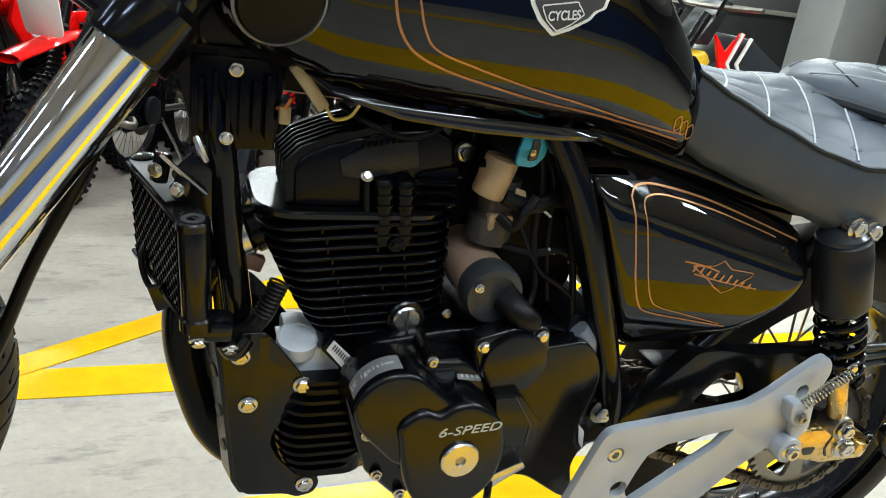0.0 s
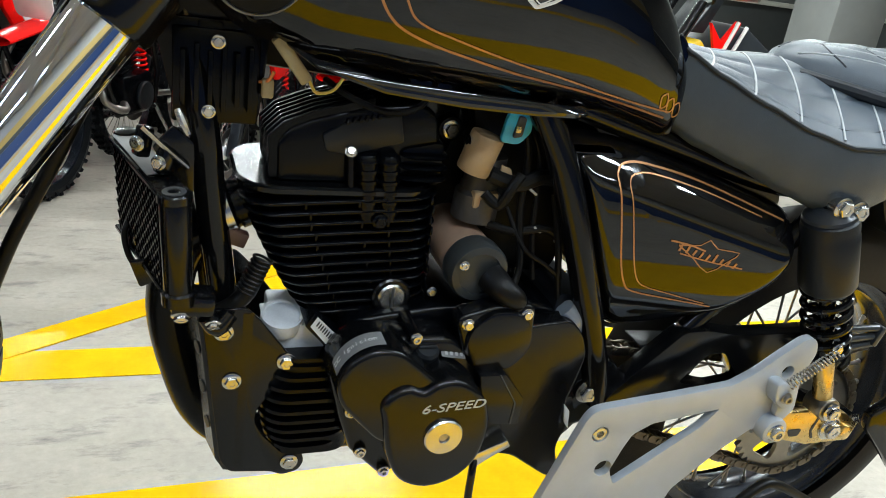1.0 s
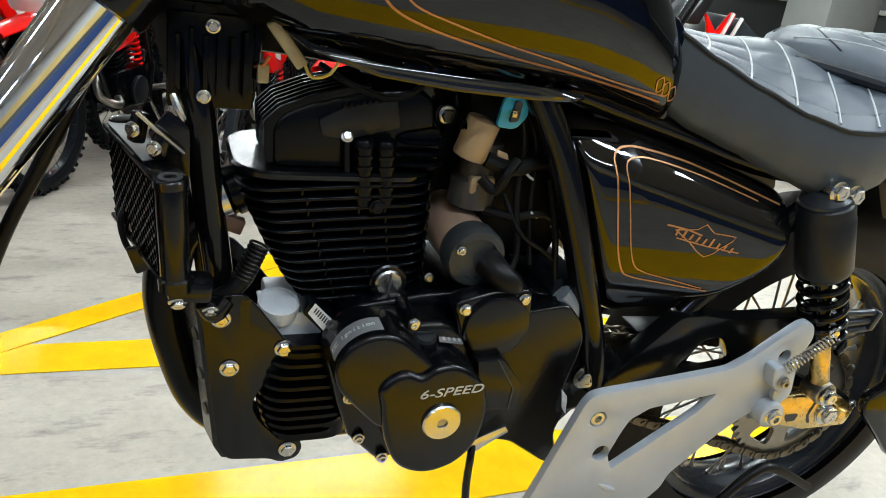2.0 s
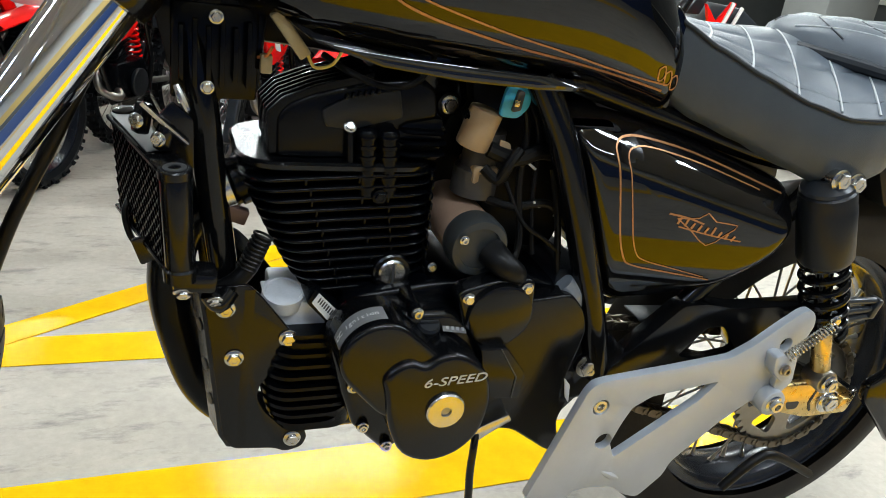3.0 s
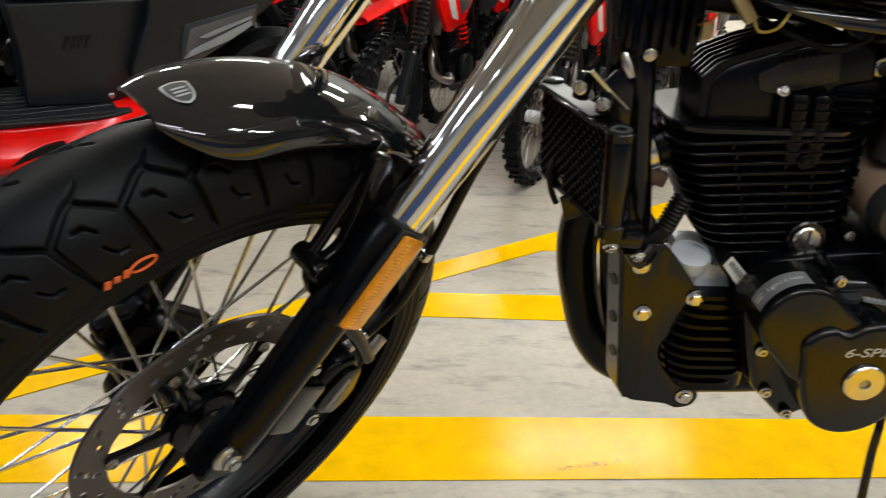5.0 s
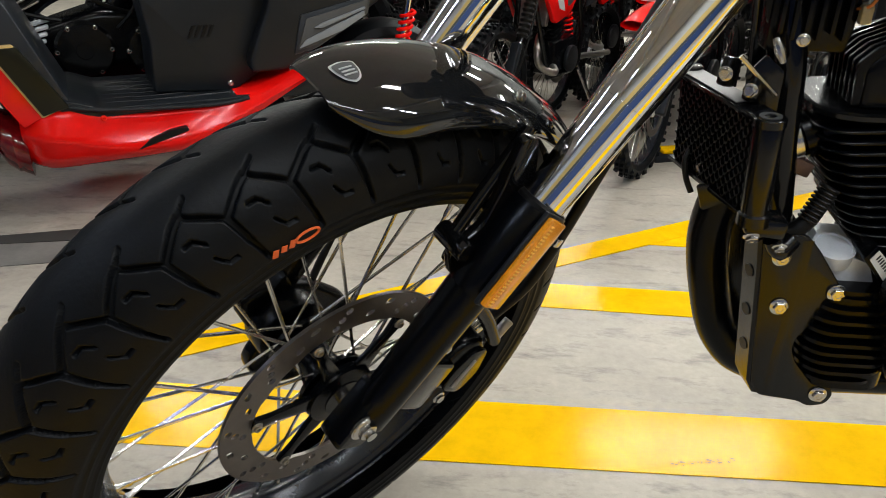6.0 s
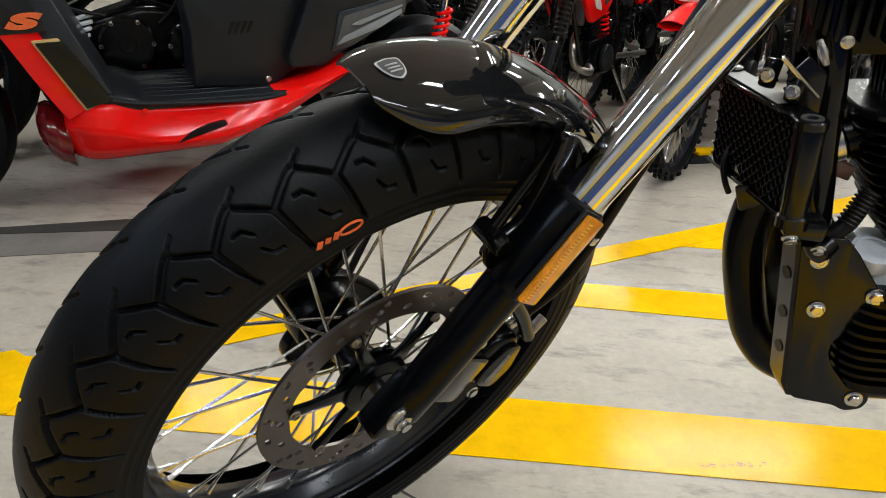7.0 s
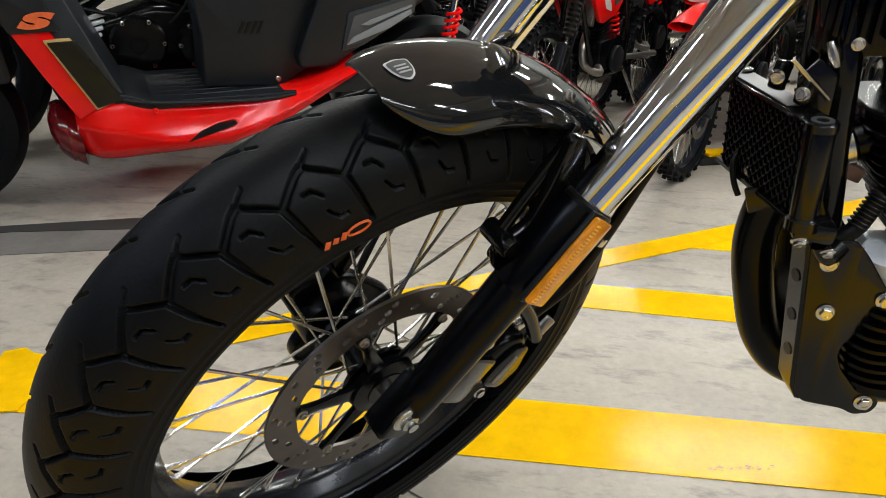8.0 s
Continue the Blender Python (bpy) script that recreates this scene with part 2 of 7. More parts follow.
def lettering(name, body, size, m, material, parent, label="", shear=0.0, wide=1.0, depth=0.0004, bold=0.0):
    me = text_mesh(body, size, depth, shear, bold=bold)
    me.transform(Matrix.Diagonal((wide, 1, 1, 1)))
    me.materials.append(material)
    ob = new(name, me)
    ob.parent = parent
    ob.matrix_basis = m
    if label:
        tagged(ob, label)
    return ob


SIDE = pose(0, 0, 0, 90, 0, 0)   # lays a text of the x, y plane on a left side, read from -y


# ---- garage ----
def floor_material():
    m = bpy.data.materials.new("worn_concrete_floor")
    m.use_nodes = True
    nt = m.node_tree
    b = nt.nodes["Principled BSDF"]
    tc = nt.nodes.new("ShaderNodeTexCoord")
    last = None
    for scale, lo, hi, dark, light in ((1.3, 0.35, 0.65, 0.88, 1.06), (7.0, 0.3, 0.62, 0.86, 1.05), (60, 0.3, 0.7, 0.9, 1.08)):
        n = nt.nodes.new("ShaderNodeTexNoise")
        n.inputs["Scale"].default_value, n.inputs["Detail"].default_value, n.inputs["Roughness"].default_value = scale, 8, 0.65
        nt.links.new(tc.outputs["Object"], n.inputs["Vector"])
        r = nt.nodes.new("ShaderNodeMapRange")
        r.inputs["From Min"].default_value, r.inputs["From Max"].default_value = lo, hi
        r.inputs["To Min"].default_value, r.inputs["To Max"].default_value = dark, light
        nt.links.new(n.outputs["Fac"], r.inputs["Value"])
        mx = nt.nodes.new("ShaderNodeMix")
        mx.data_type, mx.blend_type = "RGBA", "MULTIPLY"
        mx.inputs["Factor"].default_value = 1
        if last is None:
            mx.inputs["A"].default_value = (0.412, 0.372, 0.312, 1)
        else:
            nt.links.new(last, mx.inputs["A"])
        nt.links.new(r.outputs["Result"], mx.inputs["B"])
        last = mx.outputs["Result"]
    # dark scuffs drawn out along x
    mp = nt.nodes.new("ShaderNodeMapping")
    mp.inputs["Scale"].default_value = (5, 14, 1)
    mp.inputs["Rotation"].default_value = (0, 0, 0.35)
    nt.links.new(tc.outputs["Object"], mp.inputs["Vector"])
    n = nt.nodes.new("ShaderNodeTexNoise")
    n.inputs["Scale"].default_value, n.inputs["Detail"].default_value, n.inputs["Roughness"].default_value = 1.6, 7, 0.7
    nt.links.new(mp.outputs["Vector"], n.inputs["Vector"])
    r = nt.nodes.new("ShaderNodeMapRange")
    r.inputs["From Min"].default_value, r.inputs["From Max"].default_value = 0.53, 0.72
    r.inputs["To Min"].default_value, r.inputs["To Max"].default_value = 0.0, 0.8
    nt.links.new(n.outputs["Fac"], r.inputs["Value"])
    mx = nt.nodes.new("ShaderNodeMix")
    mx.data_type = "RGBA"
    nt.links.new(r.outputs["Result"], mx.inputs["Factor"])
    nt.links.new(last, mx.inputs["A"])
    mx.inputs["B"].default_value = (0.13, 0.12, 0.11, 1)
    nt.links.new(mx.outputs["Result"], b.inputs["Base Color"])
    n5 = nt.nodes.new("ShaderNodeTexNoise")
    n5.inputs["Scale"].default_value, n5.inputs["Detail"].default_value = 9, 6
    nt.links.new(tc.outputs["Object"], n5.inputs["Vector"])
    r5 = nt.nodes.new("ShaderNodeMapRange")
    r5.inputs["To Min"].default_value, r5.inputs["To Max"].default_value = 0.34, 0.62
    nt.links.new(n5.outputs["Fac"], r5.inputs["Value"])
    nt.links.new(r5.outputs["Result"], b.inputs["Roughness"])
    n6 = nt.nodes.new("ShaderNodeTexNoise")
    n6.inputs["Scale"].default_value, n6.inputs["Detail"].default_value = 45, 5
    nt.links.new(tc.outputs["Object"], n6.inputs["Vector"])
    bp = nt.nodes.new("ShaderNodeBump")
    bp.inputs["Strength"].default_value, bp.inputs["Distance"].default_value = 0.25, 0.002
    nt.links.new(n6.outputs["Fac"], bp.inputs["Height"])
    nt.links.new(bp.outputs["Normal"], b.inputs["Normal"])
    return m


def stripe_material(name, color):
    m = bpy.data.materials.new(name)
    m.use_nodes = True
    nt = m.node_tree
    b = nt.nodes["Principled BSDF"]
    tc = nt.nodes.new("ShaderNodeTexCoord")
    n = nt.nodes.new("ShaderNodeTexNoise")
    n.inputs["Scale"].default_value, n.inputs["Detail"].default_value, n.inputs["Roughness"].default_value = 14, 9, 0.7
    nt.links.new(tc.outputs["Object"], n.inputs["Vector"])
    r = nt.nodes.new("ShaderNodeMapRange")
    r.inputs["From Min"].default_value, r.inputs["From Max"].default_value = 0.3, 0.7
    r.inputs["To Min"].default_value, r.inputs["To Max"].default_value = 0.82, 1.08
    nt.links.new(n.outputs["Fac"], r.inputs["Value"])
    mx = nt.nodes.new("ShaderNodeMix")
    mx.data_type, mx.blend_type = "RGBA", "MULTIPLY"
    mx.inputs["Factor"].default_value = 1
    mx.inputs["A"].default_value = (*color, 1)
    nt.links.new(r.outputs["Result"], mx.inputs["B"])
    n2 = nt.nodes.new("ShaderNodeTexNoise")
    n2.inputs["Scale"].default_value, n2.inputs["Detail"].default_value, n2.inputs["Roughness"].default_value = 6, 10, 0.8
    nt.links.new(tc.outputs["Object"], n2.inputs["Vector"])
    r2 = nt.nodes.new("ShaderNodeMapRange")
    r2.inputs["From Min"].default_value, r2.inputs["From Max"].default_value = 0.67, 0.74
    r2.inputs["To Min"].default_value, r2.inputs["To Max"].default_value = 0.0, 0.7
    nt.links.new(n2.outputs["Fac"], r2.inputs["Value"])
    m2 = nt.nodes.new("ShaderNodeMix")
    m2.data_type = "RGBA"
    nt.links.new(r2.outputs["Result"], m2.inputs["Factor"])
    nt.links.new(mx.outputs["Result"], m2.inputs["A"])
    m2.inputs["B"].default_value = (0.2, 0.17, 0.1, 1)
    nt.links.new(m2.outputs["Result"], b.inputs["Base Color"])
    b.inputs["Roughness"].default_value = 0.14
    b.inputs["Specular IOR Level"].default_value = 0.045
    n6 = nt.nodes.new("ShaderNodeTexNoise")
    n6.inputs["Scale"].default_value, n6.inputs["Detail"].default_value = 38, 6
    nt.links.new(tc.outputs["Object"], n6.inputs["Vector"])
    bp = nt.nodes.new("ShaderNodeBump")
    bp.inputs["Strength"].default_value, bp.inputs["Distance"].default_value = 0.3, 0.002
    nt.links.new(n6.outputs["Fac"], bp.inputs["Height"])
    nt.links.new(bp.outputs["Normal"], b.inputs["Normal"])
    return m


M_FLOOR = floor_material()
M_YELLOW = stripe_material("yellow_floor_paint", (0.88, 0.495, 0.002))
M_BLUE = stripe_material("blue_floor_paint", (0.02, 0.09, 0.5))
M_WALL = mat("grey_painted_wall", (0.15, 0.155, 0.15), 0.6, 0, 0.15, 2.0, 0.3, 60)
M_DADO = mat("dark_wall_band", (0.05, 0.055, 0.055), 0.5, 0, 0.2, 2.0, 0.2, 60)
M_BOUNCEWALL = mat("pale_bounce_wall", (0.42, 0.43, 0.42), 0.6, 0, 0.12, 2.0, 0.3, 60)
M_CEIL = mat("painted_ceiling", (0.48, 0.48, 0.47), 0.8, 0, 0.15, 2.0, 0.4, 30)

X0, X1, Y0, Y1, H = -7.0, 7.0, -3.3, 6.5, 2.75

bm = B()
bmesh.ops.create_grid(bm, x_segments=2, y_segments=2, size=1, matrix=Matrix.Translation(((X0 + X1) / 2, (Y0 + Y1) / 2, 0)) @ Matrix.Diagonal(((X1 - X0) / 2 + 0.2, (Y1 - Y0) / 2 + 0.2, 1, 1)))
tagged(part("floor", bm, M_FLOOR, smooth=0), "worn beige concrete garage floor with dark scuffs", "floor", kind="structure")
for nm, c, s in (("wall_north", (0, Y1 + 0.1, H / 2), (14.4, 0.2, H)), ("wall_south", (0, Y0 - 0.1, H / 2), (14.4, 0.2, H)),
                 ("wall_west", (X0 - 0.1, (Y0 + Y1) / 2, H / 2), (0.2, Y1 - Y0, H)), ("wall_east", (X1 + 0.1, (Y0 + Y1) / 2, H / 2), (0.2, Y1 - Y0, H))):
    tagged(part(nm, box(B(), c, s), M_BOUNCEWALL if nm in ("wall_south", "wall_west") else M_WALL, smooth=0), "grey painted garage wall", "wall", kind="structure")
bm = B()
box(bm, (0, (Y0 + Y1) / 2, H + 0.1), (14.4, Y1 - Y0 + 0.4, 0.2))
for x in (-5.5, -2.2, 1.9, 5.2):
    box(bm, (x, (Y0 + Y1) / 2, H - 0.12), (0.3, Y1 - Y0 - 0.02, 0.24), 0.01)
tagged(part("ceiling", bm, M_CEIL, smooth=0), "grey painted concrete ceiling with beams", "ceiling", kind="structure")
for nm, c, sz in (("wall_band_1", (0, Y1 - 0.012, 0.36), (13.96, 0.02, 0.72)), ("wall_band_2", (X1 - 0.012, (Y0 + Y1) / 2, 0.36), (0.02, Y1 - Y0 - 0.1, 0.72))):
    tagged(part(nm, box(B(), c, sz, 0.003), M_DADO, smooth=0), "dark painted lower band of the garage wall", "wall band", kind="structure")
M_OCHRE = mat("ochre_wall_paint", (0.55, 0.4, 0.12), 0.5, 0, 0.15, 2.0, 0.2, 60)
M_BLUEBAND = mat("blue_wall_paint", (0.022, 0.055, 0.17), 0.45, 0, 0.15, 2.0, 0.2, 60)
for nm, c, sz in (("wall_band_3", (0, Y0 + 0.012, 0.45), (13.96, 0.02, 0.9)), ("wall_band_4", (X0 + 0.012, (Y0 + Y1) / 2, 0.55), (0.02, Y1 - Y0 - 0.1, 1.1))):
    tagged(part(nm, box(B(), c, sz, 0.003), M_BLUEBAND, smooth=0), "unseen blue wall band, added for reflections in the chrome", "wall band", kind="structure")
tagged(part("wall_band_5", box(B(), (0, Y0 + 0.012, 1.06), (13.96, 0.02, 0.3), 0.003), M_DADO, smooth=0), "unseen dark wall band, added for reflections in the chrome", "wall band", kind="structure")
tagged(part("wall_band_6", box(B(), (0, Y0 + 0.012, 1.46), (13.96, 0.02, 0.48), 0.003), M_OCHRE, smooth=0), "unseen ochre wall band, added for reflections in the chrome", "wall band", kind="structure")
M_SILL = mat("pale_ledge_paint", (0.62, 0.62, 0.56), 0.5, 0, 0.1, 5.0)
for nm, c, sz in (("ledge_1", (0, Y1 - 0.06, 0.745), (13.9, 0.12, 0.05)), ("ledge_2", (X1 - 0.06, (Y0 + Y1) / 2, 0.745), (0.12, Y1 - Y0 - 0.2, 0.05))):
    tagged(part(nm, box(B(), c, sz, 0.01), M_SILL), "pale ledge along the garage wall", "ledge", kind="structure")
tagged(part("pillar", box(B(), (5.1, 4.5, H / 2), (0.55, 0.5, H - 0.02), 0.03), M_WALL), "plain grey square concrete pillar", "pillar", kind="structure")


def flat(name, pts, material, label, z=0.004):
    """A painted marking: a thin sheet on the floor."""
    b = B()
    vs = [b.verts.new((x, y, z)) for x, y in pts]
    f = b.faces.new(vs)
    r = bmesh.ops.extrude_face_region(b, geom=[f])
    bmesh.ops.translate(b, verts=[v for v in r["geom"] if isinstance(v, bmesh.types.BMVert)], vec=(0, 0, -z + 0.0006))
    return tagged(part(name, b, material, smooth=0), label, "floor marking", kind="structure")


flat("floor_stripe_1", [(-1.5, 0.035), (3.2, 0.188), (3.2, 0.306), (-1.53, 0.207), (-1.49, 0.12)], M_YELLOW, "yellow painted line on the concrete floor", 0.0016)
flat("floor_stripe_2", [(-0.72, 0.585), (3.2, 0.53), (3.2, 0.685), (-0.62, 0.692)], M_YELLOW, "yellow painted line on the concrete floor", 0.0016)
flat("floor_stripe_3", [(-1.38, 0.152), (0.95, 1.676), (0.95, 1.766), (-1.50, 0.162)], M_YELLOW, "slanting yellow painted hatch line on the floor", 0.0026)
flat("floor_stripe_4", [(-3.2, -1.04), (3.2, -1.04), (3.2, -0.6), (-3.2, -0.6)], M_YELLOW, "yellow painted line on the concrete floor", 0.0016)
flat("floor_stripe_5", [(-2.6, -3.2), (-2.3, -3.2), (-2.3, -1.08), (-2.6, -1.08)], M_BLUE, "unseen blue floor line, added for reflections in the chrome", 0.0016)

flat("floor_stripe_8", [(-0.19, 0.937), (3.2, 0.92), (3.2, 1.045), (0.0, 1.05)], M_YELLOW, "yellow painted line on the concrete floor", 0.0016)
flat("floor_stripe_6", [(-3.2, -2.5), (3.2, -2.5), (3.2, -2.32), (-3.2, -2.32)], M_YELLOW, "yellow painted line on the concrete floor", 0.0026)

M_STEPSHADE = mat("step_shade_dark", (0.03, 0.028, 0.025), 0.7, 0, 0.3, 20, 0.3, 120)
flat("step_shade", [(-2.6, 0.43), (-1.901, 0.7), (-1.529, 0.798), (-1.2, 0.9), (-1.25, 0.98), (-1.565, 0.87), (-1.93, 0.735), (-2.62, 0.47)], M_STEPSHADE, "dark strip across the floor, painted for the shade of a step edge", 0.003)
M_HALFSHADE = mat("step_shade_soft", (0.17, 0.16, 0.145), 0.5, 0, 0.3, 9, 0.3, 120)
flat("step_half_shade", [(-2.6, 0.32), (-1.816, 0.585), (-1.578, 0.66), (-1.2, 0.78), (-1.205, 0.9), (-1.529, 0.796), (-1.901, 0.698), (-2.6, 0.428)], M_HALFSHADE, "less dark strip beside it, painted for the softer part of that shade", 0.0022)
M_CRACK = mat("crack_shadow_dirt", (0.06, 0.055, 0.05), 0.8, 0, 0.3, 40)
flat("floor_crack", [(-0.765, -0.008), (-0.735, -0.022), (-0.7, -0.041), (-0.66, -0.052), (-0.66, -0.054), (-0.7, -0.045), (-0.736, -0.026), (-0.765, -0.011)], M_CRACK, "thin dirty crack in the concrete floor", 0.001)

flat("floor_stripe_7", [(-1.56, 0.2), (-1.53, 0.22), (-1.49, 0.2), (-1.45, 0.15), (-1.42, 0.1), (-1.42, 0.04), (-1.45, 0.03), (-1.49, 0.07), (-1.54, 0.13)], M_YELLOW, "worn end of a yellow floor line", 0.0038)
# worn flakes along a scratch in the yellow paint
M_FLAKE = mat("bare_brown_scratch", (0.42, 0.27, 0.04), 0.6, 0, 0.5, 60, 0.3, 200)
rng = random.Random(5)
b = B()
for k in range(34):
    x = -0.262 + 0.105 * rng.random()
    y = 0.098 + 0.2 * (x + 0.262) + 0.01 * (rng.random() - 0.5)
    r0 = 0.0007 + 0.0013 * rng.random()
    b.faces.new([b.verts.new((x + r0 * (2.2 if j % 3 else 1.2) * math.cos(TAU * j / 7), y + r0 * (0.7 + 0.5 * rng.random()) * math.sin(TAU * j / 7), 0.0024)) for j in range(7)])
tagged(part("floor_scratch", b, M_FLAKE, smooth=0), "brown flaked scratch in the yellow floor paint", "floor scratch", kind="stuff")

# strip lights under the ceiling, unseen; most added to suit brightness and glints
M_TUBE = glow("lit_diffuser", (1.0, 0.97, 0.9), 4.0)
M_HOUSE = mat("white_lamp_housing", (0.75, 0.75, 0.73), 0.4)


def strip_light(x, y, power, tint=(0.97, 1.0, 0.93), turn=0):
    t = thing("ceiling_light", pose(x, y, H - 0.12, 0, 0, turn), "unseen white strip light with a lit diffuser under the ceiling", "ceiling light", "strip lights")
    part("housing", box(B(), (0, 0, 0.075), (1.25, 0.16, 0.09), 0.01), M_HOUSE, t)
    part("diffuser", box(B(), (0, 0, 0.02), (1.22, 0.12, 0.02), 0.006), M_TUBE, t)
    la = bpy.data.lights.new("strip_lamp", "AREA")
    la.shape, la.size, la.size_y, la.energy, la.color = "RECTANGLE", 1.2, 0.12, power, tint
    lo = new("strip_lamp", la)
    lo.parent = t
    lo.location = (0, 0, 0.002)
    return t


LAMPS = [(0.7, 3.4, 80), (-2.4, 3.4, 70), (3.6, 3.4, 90), (0.7, 0.6, 46), (-2.4, 0.6, 18), (3.6, 0.6, 46), (1.9, -0.8, 34), (3.3, -0.8, 30), (-0.2, -1.6, 20), (-2.6, -2.3, 24), (0.9, -2.3, 18), (-4.4, -1.0, 18), (-3.9, 0.4, 12), (-1.6, 5.9, 60), (0.4, 5.9, 60), (2.4, 5.9, 60)]
for x, y, e in LAMPS:
    strip_light(x, y, e, (0.6, 0.75, 1.0) if x < -2.5 else (0.86, 0.94, 1.0) if y < 0 else (0.97, 1.0, 0.95))


# ---- the black motorcycle, built upright about its own base, leaning on its side stand ----
from mathutils.bvhtree import BVHTree

bike = thing("motorcycle", Matrix.Translation((0, -0.03, 0)) @ pose(0, 0, 0, 3, 0, 0), "black roadster motorcycle with copper pinstripes, leaning on its side stand", "motorcycle")


def bp(name, bm, material, label="", parent=None, m=None, smooth=35):
    return part(name, bm, material, parent or bike, label, m, smooth)


def bolts(name, places, d=(0, -1, 0), r=0.007, parent=None, socket=False, material=None):
    src = None
    for p in places:
        m = Matrix.Translation(p)
        if src is None:
            src = part(name, bolt(B(), (0, 0, 0), d, r, socket=socket), material or M_STEEL, parent or bike, "", m)
        else:
            share(name, src, parent or bike, m)


# tank: sections along x of (x, half width, bottom, top)
TANK = [(-0.29, 0.03, 0.83, 0.92), (-0.275, 0.06, 0.805, 0.95), (-0.24, 0.088, 0.782, 0.97), (-0.18, 0.112, 0.764, 0.985), (-0.1, 0.125, 0.755, 0.99), (0.0, 0.127, 0.748, 0.985),
        (0.08, 0.118, 0.741, 0.955), (0.14, 0.107, 0.73, 0.91), (0.185, 0.095, 0.717, 0.862), (0.213, 0.085, 0.707, 0.82), (0.23, 0.064, 0.712, 0.79)]


def tank_ring(x, w, zb, zt, n=40):
    out = []
    for i in range(n):
        a = TAU * i / n
        c, s = math.cos(a), math.sin(a)
        zc = zb + (zt - zb) * 0.5
        y = w * math.copysign(abs(c) ** (0.72 if s > 0 else 0.44), c)
        z = zc + (zt - zc) * abs(s) ** 0.85 if s > 0 else zc - (zc - zb) * abs(s) ** 0.95
        out.append((x, y, z))
    return out


bm = loft(B(), [tank_ring(*s) for s in TANK])
bmesh.ops.subdivide_edges(bm, edges=[e for e in bm.edges if abs(e.verts[0].co.x - e.verts[1].co.x) > 1e-5], cuts=2, smooth=0.8, use_grid_fill=True)
tank_tree = BVHTree.FromBMesh(bm)
tank = bp("fuel_tank", bm, M_GLOSS, "gloss black tank with copper pinstripes", smooth=60)


def on_side(tree, x, z, lift=0.0006):
    hit = tree.ray_cast(Vector((x, -0.6, z)), Vector((0, 1, 0)))
    if hit[0] is None:
        return None
    return hit[0] + Vector((0, -lift, 0)), hit[1]


def ribbon(tree, pts, width, k=10, lift=0.0007):
    """A painted line of that width on a side surface, through points in x, z."""
    b = B()
    path = [Vector((p[0], 0, p[1])) for p in pts]
    path = spline(path, k)
    row = []
    for i, p in enumerate(path):
        t = (path[min(i + 1, len(path) - 1)] - path[max(i - 1, 0)]).normalized()
        nrm = Vector((-t.z, 0, t.x)) * width / 2
        a, c = on_side(tree, p.x + nrm.x, p.z + nrm.z, lift), on_side(tree, p.x - nrm.x, p.z - nrm.z, lift)
        if a and c:
            row.append((b.verts.new(a[0]), b.verts.new(c[0])))
    for (a, c), (d, e) in zip(row, row[1:]):
        b.faces.new((a, d, e, c))
    return b


def decal(tree, outline, lift=0.0008, cut=3):
    """A filled flat print on a side surface, from an outline in x, z."""
    b = B()
    f = b.faces.new([b.verts.new((x, 0, z)) for x, z in outline])
    bmesh.ops.triangulate(b, faces=[f])
    bmesh.ops.subdivide_edges(b, edges=b.edges[:], cuts=cut, use_grid_fill=True)
    for v in list(b.verts):
        h = on_side(tree, v.co.x, v.co.z, lift)
        v.co = h[0] if h else v.co
    return b


STRIPE_A = [(-0.15, 0.885), (-0.143, 0.857), (-0.135, 0.832), (-0.118, 0.813), (-0.086, 0.8), (-0.046, 0.79), (0.01, 0.778), (0.075, 0.767), (0.14, 0.754), (0.196, 0.741)]
STRIPE_B = [(-0.13, 0.885), (-0.122, 0.857), (-0.114, 0.834), (-0.1, 0.818), (-0.059, 0.805), (0.0, 0.79), (0.056, 0.778), (0.12, 0.763), (0.17, 0.753), (0.2, 0.748)]
bp("pinstripe", ribbon(tank_tree, STRIPE_A, 0.0024), M_GOLD, "", tank)
bp("pinstripe", ribbon(tank_tree, STRIPE_B, 0.002), M_GOLD, "", tank)
# outlined number at the end of the stripes, as plain bars
for i in range(3):
    x = 0.18 + 0.011 * i
    z = 0.766 - 0.005 * i
    bp("number_bar", ribbon(tank_tree, [(x, z), (x + 0.007, z + 0.003), (x + 0.011, z - 0.009), (x + 0.004, z - 0.013), (x, z)], 0.0018, 3), M_GOLD, "", tank)
# badge: a pale shield with a dark field
SHIELD = rounded([(-0.03, 0.895), (-0.026, 0.868), (-0.015, 0.853), (0.001, 0.841), (0.018, 0.847), (0.038, 0.858), (0.043, 0.865), (0.053, 0.869), (0.055, 0.878), (0.064, 0.895), (0.015, 0.905)], 0.003, 3)
FIELD = rounded([(-0.015, 0.8665), (-0.007, 0.854), (0.004, 0.846), (0.018, 0.853), (0.03, 0.863), (0.02, 0.873)], 0.003, 3)
bp("badge", decal(tank_tree, SHIELD, 0.0012), M_WHITE, "pale shield-shaped badge", tank)
bp("badge_field", decal(tank_tree, [(0.015 + (x - 0.015) * 0.9, 0.8755 + (z - 0.8755) * 0.88) for x, z in SHIELD], 0.0016), M_INKSHADE, "", tank)
bp("badge_field", decal(tank_tree, FIELD, 0.002), M_INKSHADE, "", tank)
bp("badge_field", decal(tank_tree, rounded([(-0.023, 0.893), (-0.021, 0.875), (0.022, 0.88), (0.034, 0.87), (0.047, 0.876), (0.054, 0.893), (0.015, 0.9)], 0.002, 2), 0.002), M_INKSHADE, "", tank)
bp("badge_line", ribbon(tank_tree, [(x, z) for x, z in FIELD[::2]] + [FIELD[0]], 0.0012, 2, 0.0026), M_WHITE, "", tank)
